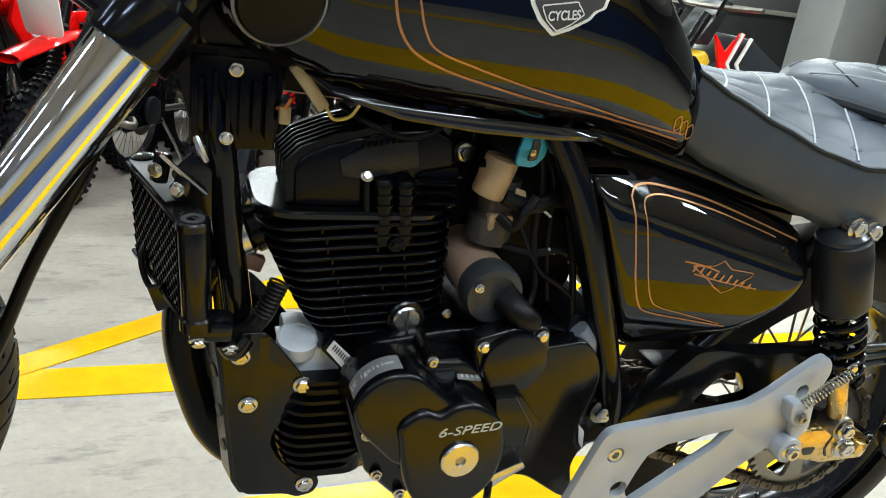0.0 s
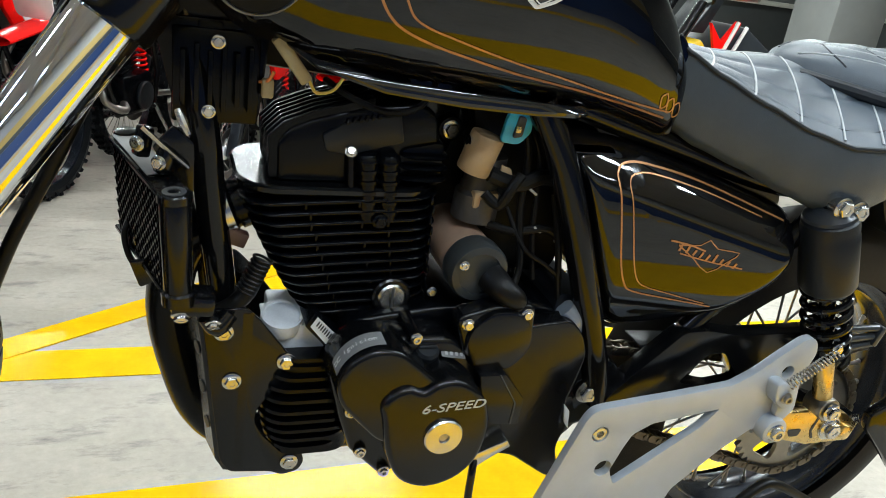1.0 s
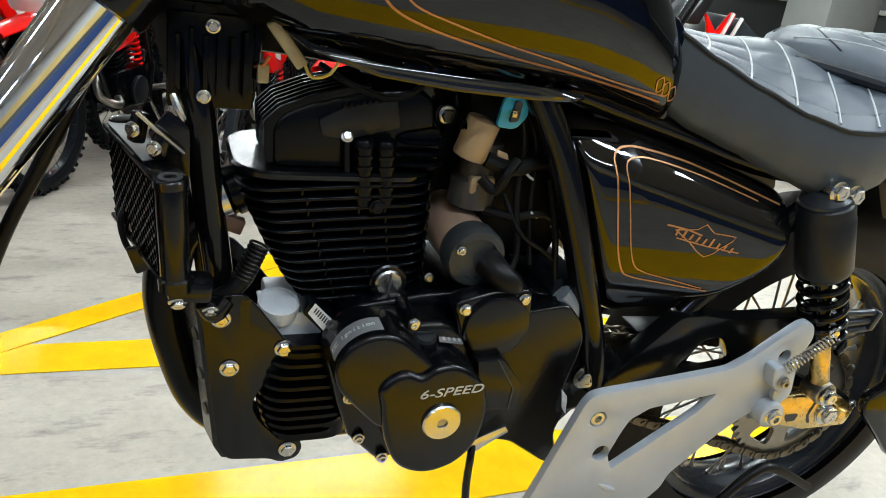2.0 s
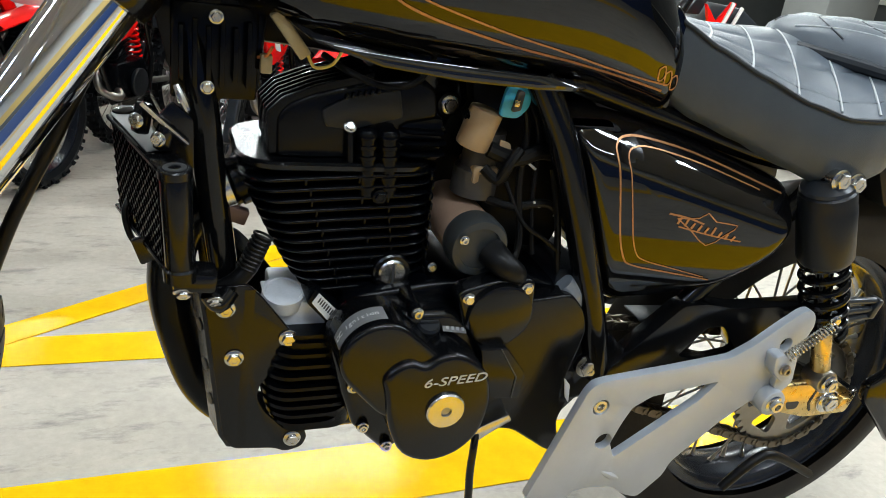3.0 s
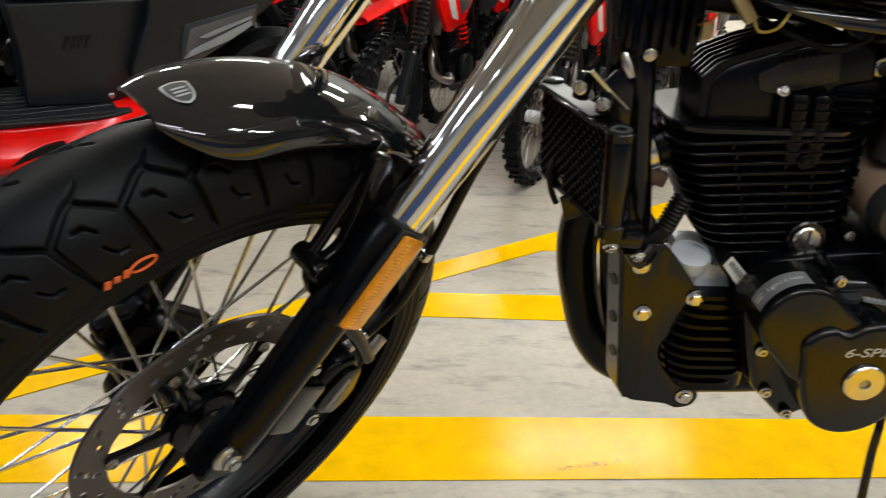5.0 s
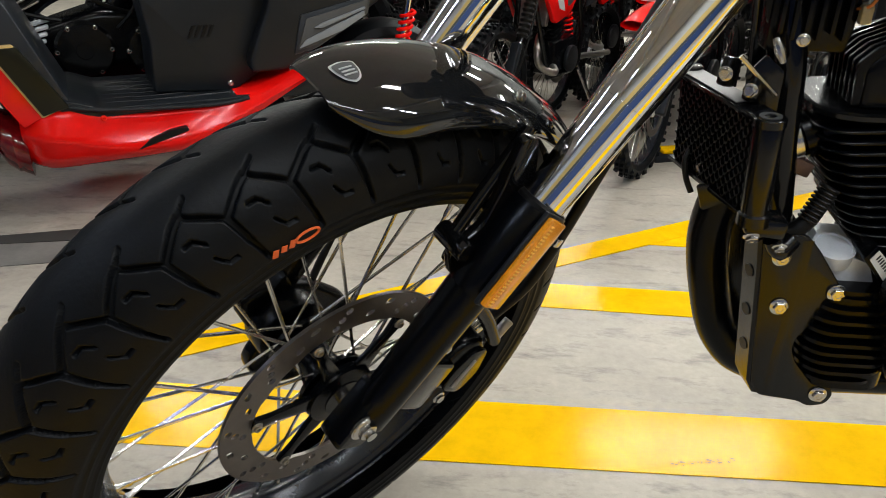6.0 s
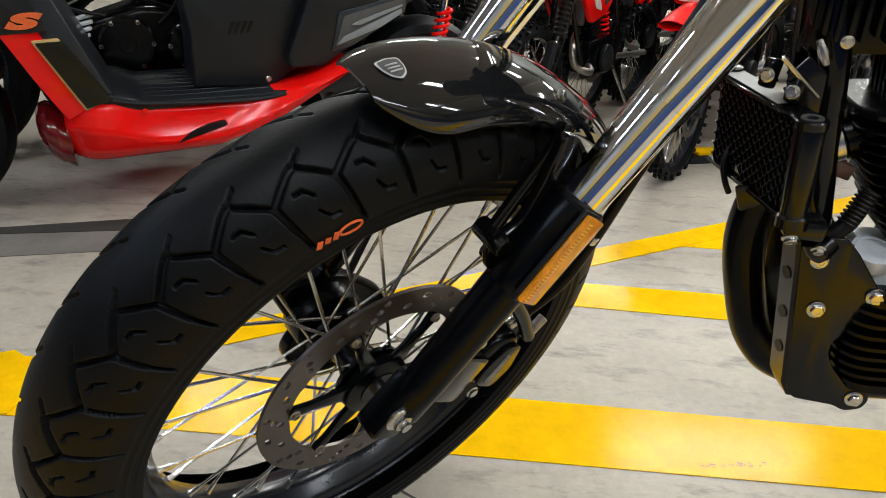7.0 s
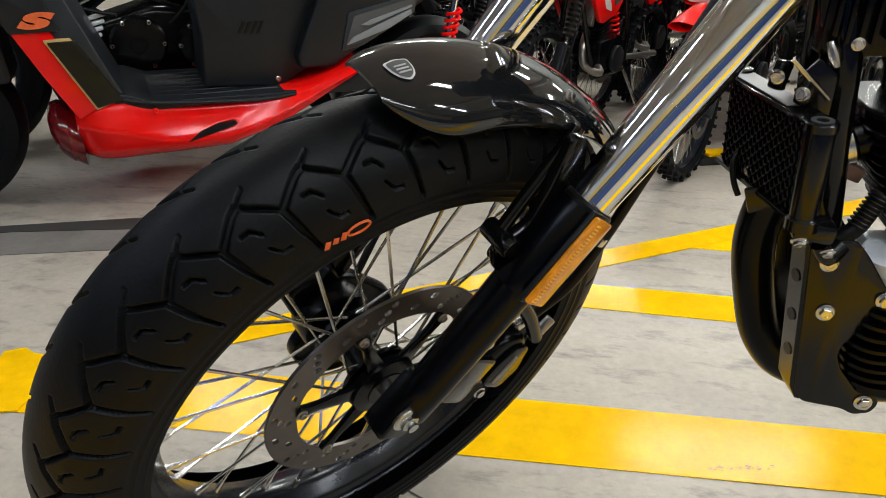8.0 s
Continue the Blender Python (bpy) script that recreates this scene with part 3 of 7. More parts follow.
for k in range(5):
    bp("badge_bar", decal(tank_tree, [(-0.014 + 0.0135 * k, 0.8815), (-0.006 + 0.0135 * k, 0.882), (-0.005 + 0.0135 * k, 0.8905), (-0.013 + 0.0135 * k, 0.89)], 0.0026), M_WHITE, "", tank)
word = on_side(tank_tree, 0.008, 0.86)[0]
lettering("lettering", "CYCLES", 0.0115, Matrix.Translation((word.x, word.y - 0.0035, word.z)) @ pose(0, 0, 0, 84, -8, 0), M_WHITE, tank, "white word on the badge", 0.1, 0.8, 0.0003, 0.0002)

# flange under the tank
bm = B()
rings = []
for x, y, z, h in ((-0.215, -0.06, 0.788, 0.004), (-0.18, -0.088, 0.772, 0.01), (-0.12, -0.1, 0.762, 0.016), (-0.04, -0.102, 0.756, 0.019), (0.04, -0.098, 0.751, 0.018), (0.085, -0.092, 0.747, 0.014), (0.1, -0.088, 0.744, 0.007)):
    rings.append([(x, y, z), (x, y - 0.004, z - h * 0.4), (x, y - 0.002, z - h * 0.72), (x, y + 0.004, z - h * 0.72), (x, y + 0.006, z)])
loft(bm, rings)
bp("tank_flange", bm, M_CHAR, "dark pressed steel flange", tank, smooth=50)

# tank trim at the rear
bm = B()
prism(bm, rounded([(0.205, 0.72), (0.228, 0.714), (0.23, 0.77), (0.222, 0.815), (0.206, 0.83)], 0.008), -0.062, 0.062, 0.01, 4)
bp("tank_rear_cap", bm, M_GLOSS)

# side panel
PANEL = [(0.097, 0.716), (0.118, 0.724), (0.155, 0.717), (0.27, 0.681), (0.388, 0.648), (0.401, 0.638), (0.396, 0.606), (0.38, 0.562), (0.327, 0.51), (0.242, 0.483), (0.206, 0.476), (0.187, 0.49), (0.155, 0.565), (0.116, 0.667)]


def panel_bulge(x, z):
    u = max(0.0, min(1.0, (x - 0.09) / 0.3))
    v = (z - 0.505) / 0.215
    top = 0.735 - 0.29 * (x - 0.09)
    shoulder = max(0.0, 1 - (top - z) / 0.06)
    tuck = max(0.0, 1 - (z - 0.49) / 0.07)
    return -(0.074 + 0.06 * u ** 0.8 + 0.012 * math.sin(math.pi * max(0, min(1, v))) - 0.05 * shoulder ** 1.6 - 0.014 * tuck ** 2)


bm = B()
edge_pts = rounded(PANEL, 0.02, 5)
per = [Vector(p) for p in edge_pts]
run = [0.0]
for p, q in zip(per, per[1:] + per[:1]):
    run.append(run[-1] + (q - p).length)
NE, NR = 120, 22
even = []
for i in range(NE):
    d = run[-1] * i / NE
    k = max(j for j in range(len(per)) if run[j] <= d + 1e-9)
    p, q = per[k], per[(k + 1) % len(per)]
    even.append(p.lerp(q, (d - run[k]) / max(1e-9, run[k + 1] - run[k])))
mid = Vector((0.225, 0.615))
rings = []
for j in range(NR):
    f = 1 - (j / NR) ** 1.5
    ring = []
    for p in even:
        q = mid.lerp(p, f)
        lip = min(1.0, (p - mid).length * (1 - f) / 0.016)
        ring.append(bm.verts.new((q.x, panel_bulge(q.x, q.y) + 0.016 * (1 - math.sqrt(1 - (1 - lip) ** 2)), q.y)))
    rings.append(ring)
for p, q in zip(rings, rings[1:]):
    for i in range(NE):
        k = (i + 1) % NE
        bm.faces.new((p[i], p[k], q[k], q[i]))
tip = bm.verts.new((mid.x, panel_bulge(mid.x, mid.y), mid.y))
for i in range(NE):
    bm.faces.new((rings[-1][i], rings[-1][(i + 1) % NE], tip))
for _ in range(2):
    bmesh.ops.smooth_vert(bm, verts=[v for v in bm.verts if not v.is_boundary], factor=0.5, use_axis_y=True)
panel_tree = BVHTree.FromBMesh(bm)
r = bmesh.ops.extrude_face_region(bm, geom=bm.faces[:])
bmesh.ops.translate(bm, verts=[v for v in r["geom"] if isinstance(v, bmesh.types.BMVert)], vec=(0, 0.006, 0))
panel = bp("side_panel", bm, M_GLOSS, "gloss black side panel with copper lines", smooth=60)
bp("pinstripe", ribbon(panel_tree, [(0.38, 0.636), (0.269, 0.671), (0.2, 0.686), (0.17, 0.688), (0.156, 0.681), (0.156, 0.664), (0.173, 0.589), (0.188, 0.552), (0.204, 0.541), (0.25, 0.534), (0.306, 0.526)], 0.0021), M_GOLD, "", panel)
bp("pinstripe", ribbon(panel_tree, [(0.346, 0.64), (0.271, 0.663), (0.21, 0.677), (0.182, 0.679), (0.169, 0.672), (0.172, 0.65), (0.188, 0.589), (0.201, 0.559), (0.216, 0.549), (0.25, 0.541), (0.297, 0.53)], 0.0016), M_GOLD, "", panel)
# diamond emblem with a slanting plain bar across it
bp("emblem_line", ribbon(panel_tree, [(0.236, 0.607), (0.262, 0.609), (0.272, 0.616), (0.284, 0.606), (0.312, 0.603), (0.3, 0.59), (0.281, 0.575), (0.258, 0.592), (0.236, 0.607)], 0.0015, 2), M_GOLD, "", panel)
for x, z, n in ((0.238, 0.604, 9), ):
    for i in range(n):
        xx = x + 0.009 * i
        zz = z - 0.0022 * i
        bp("emblem_bar", ribbon(panel_tree, [(xx, zz - 0.004), (xx + 0.003, zz + (0.006 if i in (0, 1, 5) else 0.003))], 0.003, 2), M_GOLD, "", panel)
bp("emblem_bar", ribbon(panel_tree, [(0.225, 0.612), (0.25, 0.608), (0.27, 0.602)], 0.0022, 4), M_GOLD, "", panel)
bp("emblem_bar", ribbon(panel_tree, [(0.24, 0.597), (0.28, 0.589), (0.322, 0.583)], 0.0018, 4), M_GOLD, "", panel)
# inner black liner in front of and behind the panel
bm = prism(B(), rounded([(0.085, 0.70), (0.15, 0.70), (0.18, 0.6), (0.2, 0.5), (0.24, 0.485), (0.3, 0.51), (0.3, 0.54), (0.16, 0.7)], 0.01), -0.075, 0.06, 0.004)
bp("inner_panel", bm, M_DPLASTIC)
bm = prism(B(), rounded([(0.0, 0.735), (0.12, 0.735), (0.16, 0.60), (0.14, 0.52), (0.05, 0.53), (0.03, 0.62)], 0.02), -0.02, 0.05, 0.006)
bp("airbox", bm, M_RUBBER)

bp("seat_gap_filler", prism(B(), rounded([(0.12, 0.74), (0.24, 0.715), (0.42, 0.665), (0.43, 0.63), (0.38, 0.6), (0.2, 0.64)], 0.008), -0.05, 0.05, 0.004), M_DPLASTIC)

# seat
SEAT = [(0.205, 0.052, 0.738, 0.822, 0.835), (0.226, 0.064, 0.724, 0.808, 0.82), (0.26, 0.08, 0.706, 0.79, 0.808), (0.31, 0.105, 0.69, 0.768, 0.803), (0.36, 0.13, 0.67, 0.748, 0.804), (0.41, 0.146, 0.654, 0.737, 0.806),
        (0.45, 0.15, 0.65, 0.738, 0.804), (0.49, 0.148, 0.66, 0.75, 0.80), (0.52, 0.14, 0.685, 0.765, 0.795), (0.545, 0.125, 0.72, 0.775, 0.788)]


def seat_at(x):
    for a, c in zip(SEAT, SEAT[1:]):
        if a[0] <= x <= c[0]:
            t = (x - a[0]) / (c[0] - a[0])
            t2 = t * t * (3 - 2 * t) * 0.4 + t * 0.6
            return [p + (q - p) * t2 for p, q in zip(a, c)][1:]
    return SEAT[-1][1:]


def seat_top(x, s):
    """Point of the cushion's upper face at x; s runs from -1 (left edge) to 1."""
    w, zb, zp, zt = seat_at(x)
    z = zp + (zt - zp) * (1 - abs(s) ** 1.45)
    return Vector((x, w * 0.985 * s, z))


def quilt(x, s):
    u = (x - 0.345 + 0.05 * abs(s) ** 1.3) / 0.052
    w = seat_at(x)[0]
    c = s * 3.6
    fade = min(1, max(0, (x - 0.24) / 0.05)) * max(0.0, min(1.0, (0.97 - abs(s)) / 0.12))
    return 0.0035 * fade * abs(math.sin(math.pi * u)) ** 0.4 * abs(math.sin(math.pi * c)) ** 0.35


bm = B()
nx, ns = 110, 72
grid = []
for i in range(nx + 1):
    x = 0.205 + (0.545 - 0.205) * i / nx
    row = []
    for j in range(ns + 1):
        s = -1 + 2 * j / ns
        p = seat_top(x, s)
        p.z += quilt(x, s)
        row.append(bm.verts.new(p))
    grid.append(row)
for a, c in zip(grid, grid[1:]):
    for j in range(ns):
        bm.faces.new((a[j], c[j], c[j + 1], a[j + 1]))
seat_obj = bp("seat_top", bm, M_LEATHER, "quilted dark grey leatherette cushion", smooth=80)
bm = B()
rings = []
for i in range(41):
    x = 0.205 + (0.545 - 0.205) * i / 40
    w, zb, zp, zt = seat_at(x)
    ring = [(x, -w * 0.985, zp), (x, -w * 1.0, zp - 0.012), (x, -w * 0.99, zp - (zp - zb) * 0.5), (x, -w * 0.94, zb + 0.012), (x, -w * 0.86, zb), (x, 0, zb + 0.004), (x, w * 0.86, zb), (x, w * 0.94, zb + 0.012), (x, w * 0.99, zp - (zp - zb) * 0.5), (x, w, zp - 0.012), (x, w * 0.985, zp), (x, w * 0.4, zp - 0.01), (x, -w * 0.4, zp - 0.01)]
    rings.append(ring)
loft(bm, rings)
seat_side = bp("seat_side", bm, M_LEATHER, "smooth leatherette side", smooth=60)
for sgn in (-1, 1):
    pts = []
    for i in range(41):
        x = 0.206 + (0.544 - 0.206) * i / 40
        w, zb, zp, zt = seat_at(x)
        pts.append((x, sgn * w * 0.992, zp))
    bp("piping", tube(B(), pts, 0.0028, 8), M_PIPING, "", seat_obj)
# pale cross seams and fine lengthwise seams
for k in range(-2, 6):
    pts = []
    for j in range(61):
        s = -0.96 + 1.92 * j / 60
        x = 0.345 + 0.052 * k - 0.05 * abs(s) ** 1.3
        if 0.235 < x < 0.54:
            pts.append(seat_top(x, s) + Vector((0, 0, 0.0006)))
    if len(pts) > 10 and (k > -2 or len(pts) == 61):
        bp("cross_seam", tube(B(), pts, 0.0016, 6), M_THREAD, "", seat_obj)
for k in range(-4, 5):
    if k:
        pts = [seat_top(0.28 + 0.26 * j / 40, 0.215 * k) + Vector((0, 0, 0.0002)) for j in range(41)]
        bp("length_seam", tube(B(), pts, 0.0013, 6), M_SEAM, "", seat_obj)
# passenger cushion: its front is rounded in plan and overhangs the seat
def pillion_at(t, s):
    """Point of the cushion's upper face; t runs from the front (0) to the back, s from side to side."""
    x0 = 0.388 + 0.15 * abs(s) ** 1.6
    x = x0 + (0.82 - x0) * t
    rise = math.sqrt(min(1.0, t * 5.5) * (2 - min(1.0, t * 5.5)))
    return Vector((x, 0.122 * s * (1 - 0.2 * t), 0.797 - 0.02 * abs(s) ** 2 + 0.028 * rise * (1 - 0.7 * abs(s) ** 4)))


bm = B()
rings = []
for i in range(49):
    t = i / 48
    ring = []
    for j in range(49):
        s = -1 + 2 * j / 48
        p = pillion_at(t, s)
        p.z += 0.0032 * abs(math.sin(math.pi * (t * 6 + 1.6 * s))) ** 0.45 * abs(math.sin(math.pi * (t * 6 - 1.6 * s))) ** 0.45 * min(1.0, t * 8) * min(1.0, (1 - abs(s)) * 8)
        ring.append(tuple(p))
    p, q = pillion_at(t, 1), pillion_at(t, -1)
    ring += [(p.x, p.y * 0.9, 0.745), (q.x, q.y * 0.9, 0.745)]
    rings.append(ring)
loft(bm, rings)
pillion = bp("passenger_cushion", bm, M_LEATHER, "quilted raised passenger cushion", smooth=70)
roll = [pillion_at(0, -1 + 2 * k / 24) - Vector((0.0, 0, 0.004)) for k in range(25)]
bp("front_roll", tube(B(), roll, 0.0085, 10), M_PIPING, "dark smooth front roll", pillion)
for sgn in (-1, 1):
    for k in range(-3, 7):
        pts = []
        for j in range(41):
            sv = -0.95 + 1.9 * j / 40
            t = (k - sgn * 1.6 * sv) / 6
            if 0.03 < t < 0.98:
                pts.append(pillion_at(t, sv) + Vector((0, 0, 0.0006)))
        if len(pts) > 4:
            bp("diamond_seam", tube(B(), pts, 0.0013, 6), M_THREAD if sgn > 0 else M_SEAM, "", pillion)

# frame
def fr(name, pts, r, smooth=6, label=""):
    return bp(name, tube(B(), pts, r, 16, smooth=smooth), M_FRAME, label)


fr("down_tube", [(-0.305, -0.0, 0.86), (-0.277, -0.028, 0.72), (-0.262, -0.032, 0.6), (-0.248, -0.034, 0.5), (-0.236, -0.036, 0.42)], 0.0155)
fr("down_tube", [(-0.305, 0.0, 0.86), (-0.277, 0.06, 0.72), (-0.262, 0.07, 0.6), (-0.248, 0.07, 0.5), (-0.236, 0.07, 0.42)], 0.0155)
fr("rear_down_tube", [(0.055, -0.07, 0.745), (0.09, -0.085, 0.68), (0.13, -0.095, 0.58), (0.175, -0.1, 0.46), (0.2, -0.1, 0.385)], 0.0165)
fr("rear_down_tube", [(0.055, 0.07, 0.745), (0.09, 0.085, 0.68), (0.13, 0.095, 0.58), (0.175, 0.1, 0.46), (0.2, 0.1, 0.385)], 0.0165)
fr("subframe_tube", [(0.225, -0.09, 0.39), (0.28, -0.095, 0.45), (0.34, -0.1, 0.53), (0.42, -0.11, 0.63), (0.44, -0.112, 0.66)], 0.0135)
fr("seat_rail", [(0.1, -0.05, 0.74), (0.25, -0.05, 0.7), (0.42, -0.08, 0.665), (0.6, -0.1, 0.7), (0.78, -0.09, 0.73)], 0.013)
fr("seat_rail", [(0.1, 0.07, 0.74), (0.25, 0.085, 0.7), (0.42, 0.1, 0.665), (0.6, 0.1, 0.7), (0.78, 0.09, 0.73)], 0.013)
fr("backbone", [(-0.31, 0, 0.9), (-0.2, 0, 0.86), (-0.05, 0, 0.8), (0.1, 0, 0.75)], 0.026)
bp("steering_head", cyl(B(), (-0.345, 0, 0.83), (-0.275, 0, 0.97), 0.034, seg=32, bev=0.004), M_FRAME)
# gusset that carries the engine's head
bm = prism(B(), rounded([(-0.075, 0.755), (0.045, 0.75), (0.02, 0.715), (0.002, 0.682), (-0.026, 0.68), (-0.05, 0.712)], 0.012), 0.0, 0.006, 0.001)
bp("head_bracket", bm, M_FRAME)
bolts("head_bolt", [(-0.015, -0.012, 0.694)], r=0.0078)
bp("bolt_lug", lathe(B(), [(0, 0), (0.0135, 0), (0.0145, 0.003), (0.0145, 0.03), (0, 0.03)], (-0.015, -0.012, 0.694), (0, 1, 0), 28), M_SATIN)

# pivot lug
bm = prism(B(), rounded([(0.13, 0.44), (0.215, 0.44), (0.235, 0.4), (0.225, 0.36), (0.16, 0.34), (0.135, 0.39)], 0.015), -0.1, 0.1, 0.006)
bp("pivot_casting", bm, M_FRAME)
bolts("pivot_bolt", [(0.18, -0.103, 0.4)], r=0.0115)

# ---- engine ----
bm = prism(B(), rounded([(-0.125, 0.5), (-0.03, 0.515), (0.09, 0.52), (0.145, 0.5), (0.15, 0.42), (0.125, 0.32), (0.03, 0.31), (-0.06, 0.312), (-0.115, 0.345), (-0.135, 0.43)], 0.02), -0.085, 0.1, 0.008, 3)
case = bp("crankcase", bm, M_BLACK)

# cylinder with its fins
def rrect(x0, x1, y0, y1, z, r, k=5):
    pts = []
    for cx, cy, a in ((x1 - r, y1 - r, 0), (x0 + r, y1 - r, 90), (x0 + r, y0 + r, 180), (x1 - r, y0 + r, 270)):
        for i in range(k + 1):
            t = radians(a + 90 * i / k)
            pts.append((cx + r * math.cos(t), cy + r * math.sin(t), z))
    return pts


bm = loft(B(), [rrect(-0.135, -0.045, -0.048, 0.06, 0.49, 0.03), rrect(-0.2, -0.045, -0.05, 0.06, 0.64, 0.03)])
barrel = bp("cylinder", bm, M_BLACK)
NF = 12
for i in range(NF):
    t = i / (NF - 1)
    z = 0.5 + 0.1295 * t
    x0, x1 = -0.172 - 0.066 * t ** 0.85, -0.024 - 0.006 * t
    hw = 0.063 + 0.004 * t
    slope = 0.006
    rings = []
    for dz, ins in ((-0.0026, 0.003), (-0.0019, 0.0007), (0.0, 0.0), (0.0014, 0.0007), (0.0019, 0.003)):
        ring = rrect(x0 + ins, x1 - ins, -hw + ins, hw - ins, z + dz, 0.034, 8)
        rings.append([(p[0], p[1], p[2] + slope * (p[0] + 0.12) / 0.1) for p in ring])
    bp("cooling_fin", loft(B(), rings), M_BLACK, "", barrel, smooth=50)
    # small cast beads between the fins
    for tx in ((0.3, 0.56, 0.7, 0.93) if i % 2 else (0.31, 0.7, 0.94)):
        x = x0 + (x1 - x0) * tx
        bp("fin_bead", box(B(), (x, -hw + 0.0045, z - 0.002 + slope * (x + 0.12) / 0.1), (0.0028, 0.0105, 0.009), 0.001), M_BLACK, "", barrel)
# ribbed stud towers on the left of the barrel
for tx in (-0.1165, -0.094):
    prof = [(0, 0)]
    for k in range(6):
        prof += [(0.0098, 0.011 * k), (0.0098, 0.011 * k + 0.006), (0.0118, 0.011 * k + 0.007), (0.0118, 0.011 * k + 0.0105)]
    prof += [(0.009, 0.07), (0, 0.071)]
    bp("stud_tower", lathe(B(), prof, (tx + 0.006, -0.0575, 0.608), (-0.09, 0, 1), 24), M_BLACK, "", barrel)
bolts("tunnel_bolt", [(-0.098, -0.067, 0.608)], r=0.0062, material=M_BLACK)
# slotted silver plug
bm = lathe(B(), [(0.0, 0.0), (0.0155, 0.0), (0.0155, 0.006), (0.0135, 0.008), (0.0, 0.008)], (-0.075, -0.064, 0.52), (0, -1, 0), 28)
plug = bp("timing_plug", bm, M_STEEL, "slotted silver plug")
bp("slot", box(B(), (-0.075, -0.0725, 0.52), (0.0022, 0.001, 0.024)), M_INKSHADE, "", plug)
bp("plug_collar", lathe(B(), [(0.0158, -0.02), (0.0215, -0.02), (0.0215, 0.004), (0.0195, 0.006), (0.0158, 0.006)], (-0.075, -0.064, 0.52), (0, -1, 0), 32), M_SATIN, "", plug)
bolts("base_bolt", [(-0.105, -0.068, 0.494), (-0.03, -0.07, 0.526), (-0.026, -0.07, 0.503)], r=0.0044)

# cylinder head and cover
bm = loft(B(), [rrect(-0.236, -0.034, -0.064, 0.068, 0.633, 0.04, 8), rrect(-0.242, -0.034, -0.067, 0.07, 0.636, 0.042, 8), rrect(-0.242, -0.034, -0.067, 0.07, 0.6405, 0.042, 8), rrect(-0.239, -0.036, -0.064, 0.068, 0.643, 0.04, 8)])
head = bp("cylinder_head", bm, M_SATIN)
for i in range(3):
    bp("head_fin", loft(B(), [rrect(-0.082 - ins, -0.028 + ins, -0.064 - ins, 0.06, 0.652 + 0.0122 * i + dz, 0.014) for dz, ins in ((-0.002, -0.002), (0.0, 0.0), (0.0018, -0.002))]), M_BLACK, "", head)
bp("head_core", box(B(), (-0.066, 0.0, 0.665), (0.07, 0.1, 0.05), 0.008), M_BLACK, "", head)
CV = [(-0.204, 0.642), (-0.206, 0.684), (-0.196, 0.698), (-0.169, 0.71), (-0.114, 0.725), (-0.066, 0.73), (-0.046, 0.72), (-0.04, 0.688), (-0.078, 0.68), (-0.086, 0.642)]
cover = bp("rocker_cover", prism(B(), rounded(CV, 0.008), -0.052, 0.055, 0.006, 3), M_BLACK)
RIBBED = rounded([(-0.211, 0.646), (-0.2145, 0.688), (-0.2, 0.703), (-0.169, 0.7165), (-0.112, 0.733), (-0.112, 0.722), (-0.192, 0.693), (-0.203, 0.68), (-0.203, 0.646)], 0.002, 2)
for i in range(7):
    y = -0.047 + 0.012 * i
    bp("cover_rib", prism(B(), RIBBED, y - 0.0022, y + 0.0022, 0.0007, 1), M_BLACK, "", cover)
bm = prism(B(), rounded([(-0.163, 0.694), (-0.14, 0.707), (-0.086, 0.718), (-0.08, 0.69), (-0.134, 0.675), (-0.158, 0.678)], 0.003, 2), -0.056, -0.05, 0.0012)
bp("cover_plate", bm, M_DPLASTIC, "", cover)
for k in range(6):
    bp("plate_tooth", box(B(), (-0.139 + 0.0062 * k, -0.0535, 0.708 + 0.0014 * k), (0.0034, 0.005, 0.007), 0.001, (0, 10, 0)), M_BLACK, "", cover)
bolts("cover_bolt", [(-0.134, -0.057, 0.679)], d=(0, -0.8, 0.6), r=0.0048)
bp("cover_stud", cyl(B(), (-0.131, -0.059, 0.64), (-0.134, -0.057, 0.678), 0.0042, seg=12), M_BLACK, "", cover)

# inlet side of the head and the spark plug lead
bm = prism(B(), rounded([(-0.06, 0.7), (-0.02, 0.706), (0.0, 0.69), (-0.01, 0.655), (-0.05, 0.65)], 0.01), 0.004, 0.06, 0.006)
bp("inlet_flange", bm, M_BLACK)
bp("spark_lead", tube(B(), [(-0.16, -0.03, 0.742), (-0.14, -0.062, 0.734), (-0.105, -0.07, 0.724), (-0.075, -0.066, 0.729), (-0.058, -0.055, 0.745), (-0.05, -0.045, 0.765)], 0.0034, 8, smooth=6), M_RUBBER)

# exhaust
bp("exhaust_flange", lathe(B(), [(0.0, 0), (0.033, 0), (0.033, 0.012), (0.026, 0.016), (0.026, 0.028), (0, 0.028)], (-0.212, -0.01, 0.612), (-1, 0, -0.45), 28), M_BLACK)
pipe = bp("exhaust_pipe", tube(B(), [(-0.214, -0.005, 0.61), (-0.259, 0.0, 0.584), (-0.291, 0.015, 0.535), (-0.301, 0.028, 0.463), (-0.289, 0.03, 0.389), (-0.264, 0.03, 0.318), (-0.218, 0.032, 0.277), (-0.11, 0.045, 0.253), (0.1, 0.08, 0.26), (0.37, 0.17, 0.382)], 0.0248, 20, smooth=8), M_BLACK)
bp("pipe_clamp", lathe(B(), [(0.027, -0.009), (0.03, -0.008), (0.03, 0.008), (0.027, 0.009)], (-0.25, -0.011, 0.598), (-1, 0, -0.4), 28), M_STEEL, "", pipe)
bm = B()
box(bm, (-0.243, -0.03, 0.575), (0.034, 0.014, 0.016), 0.002, (0, 20, 0))
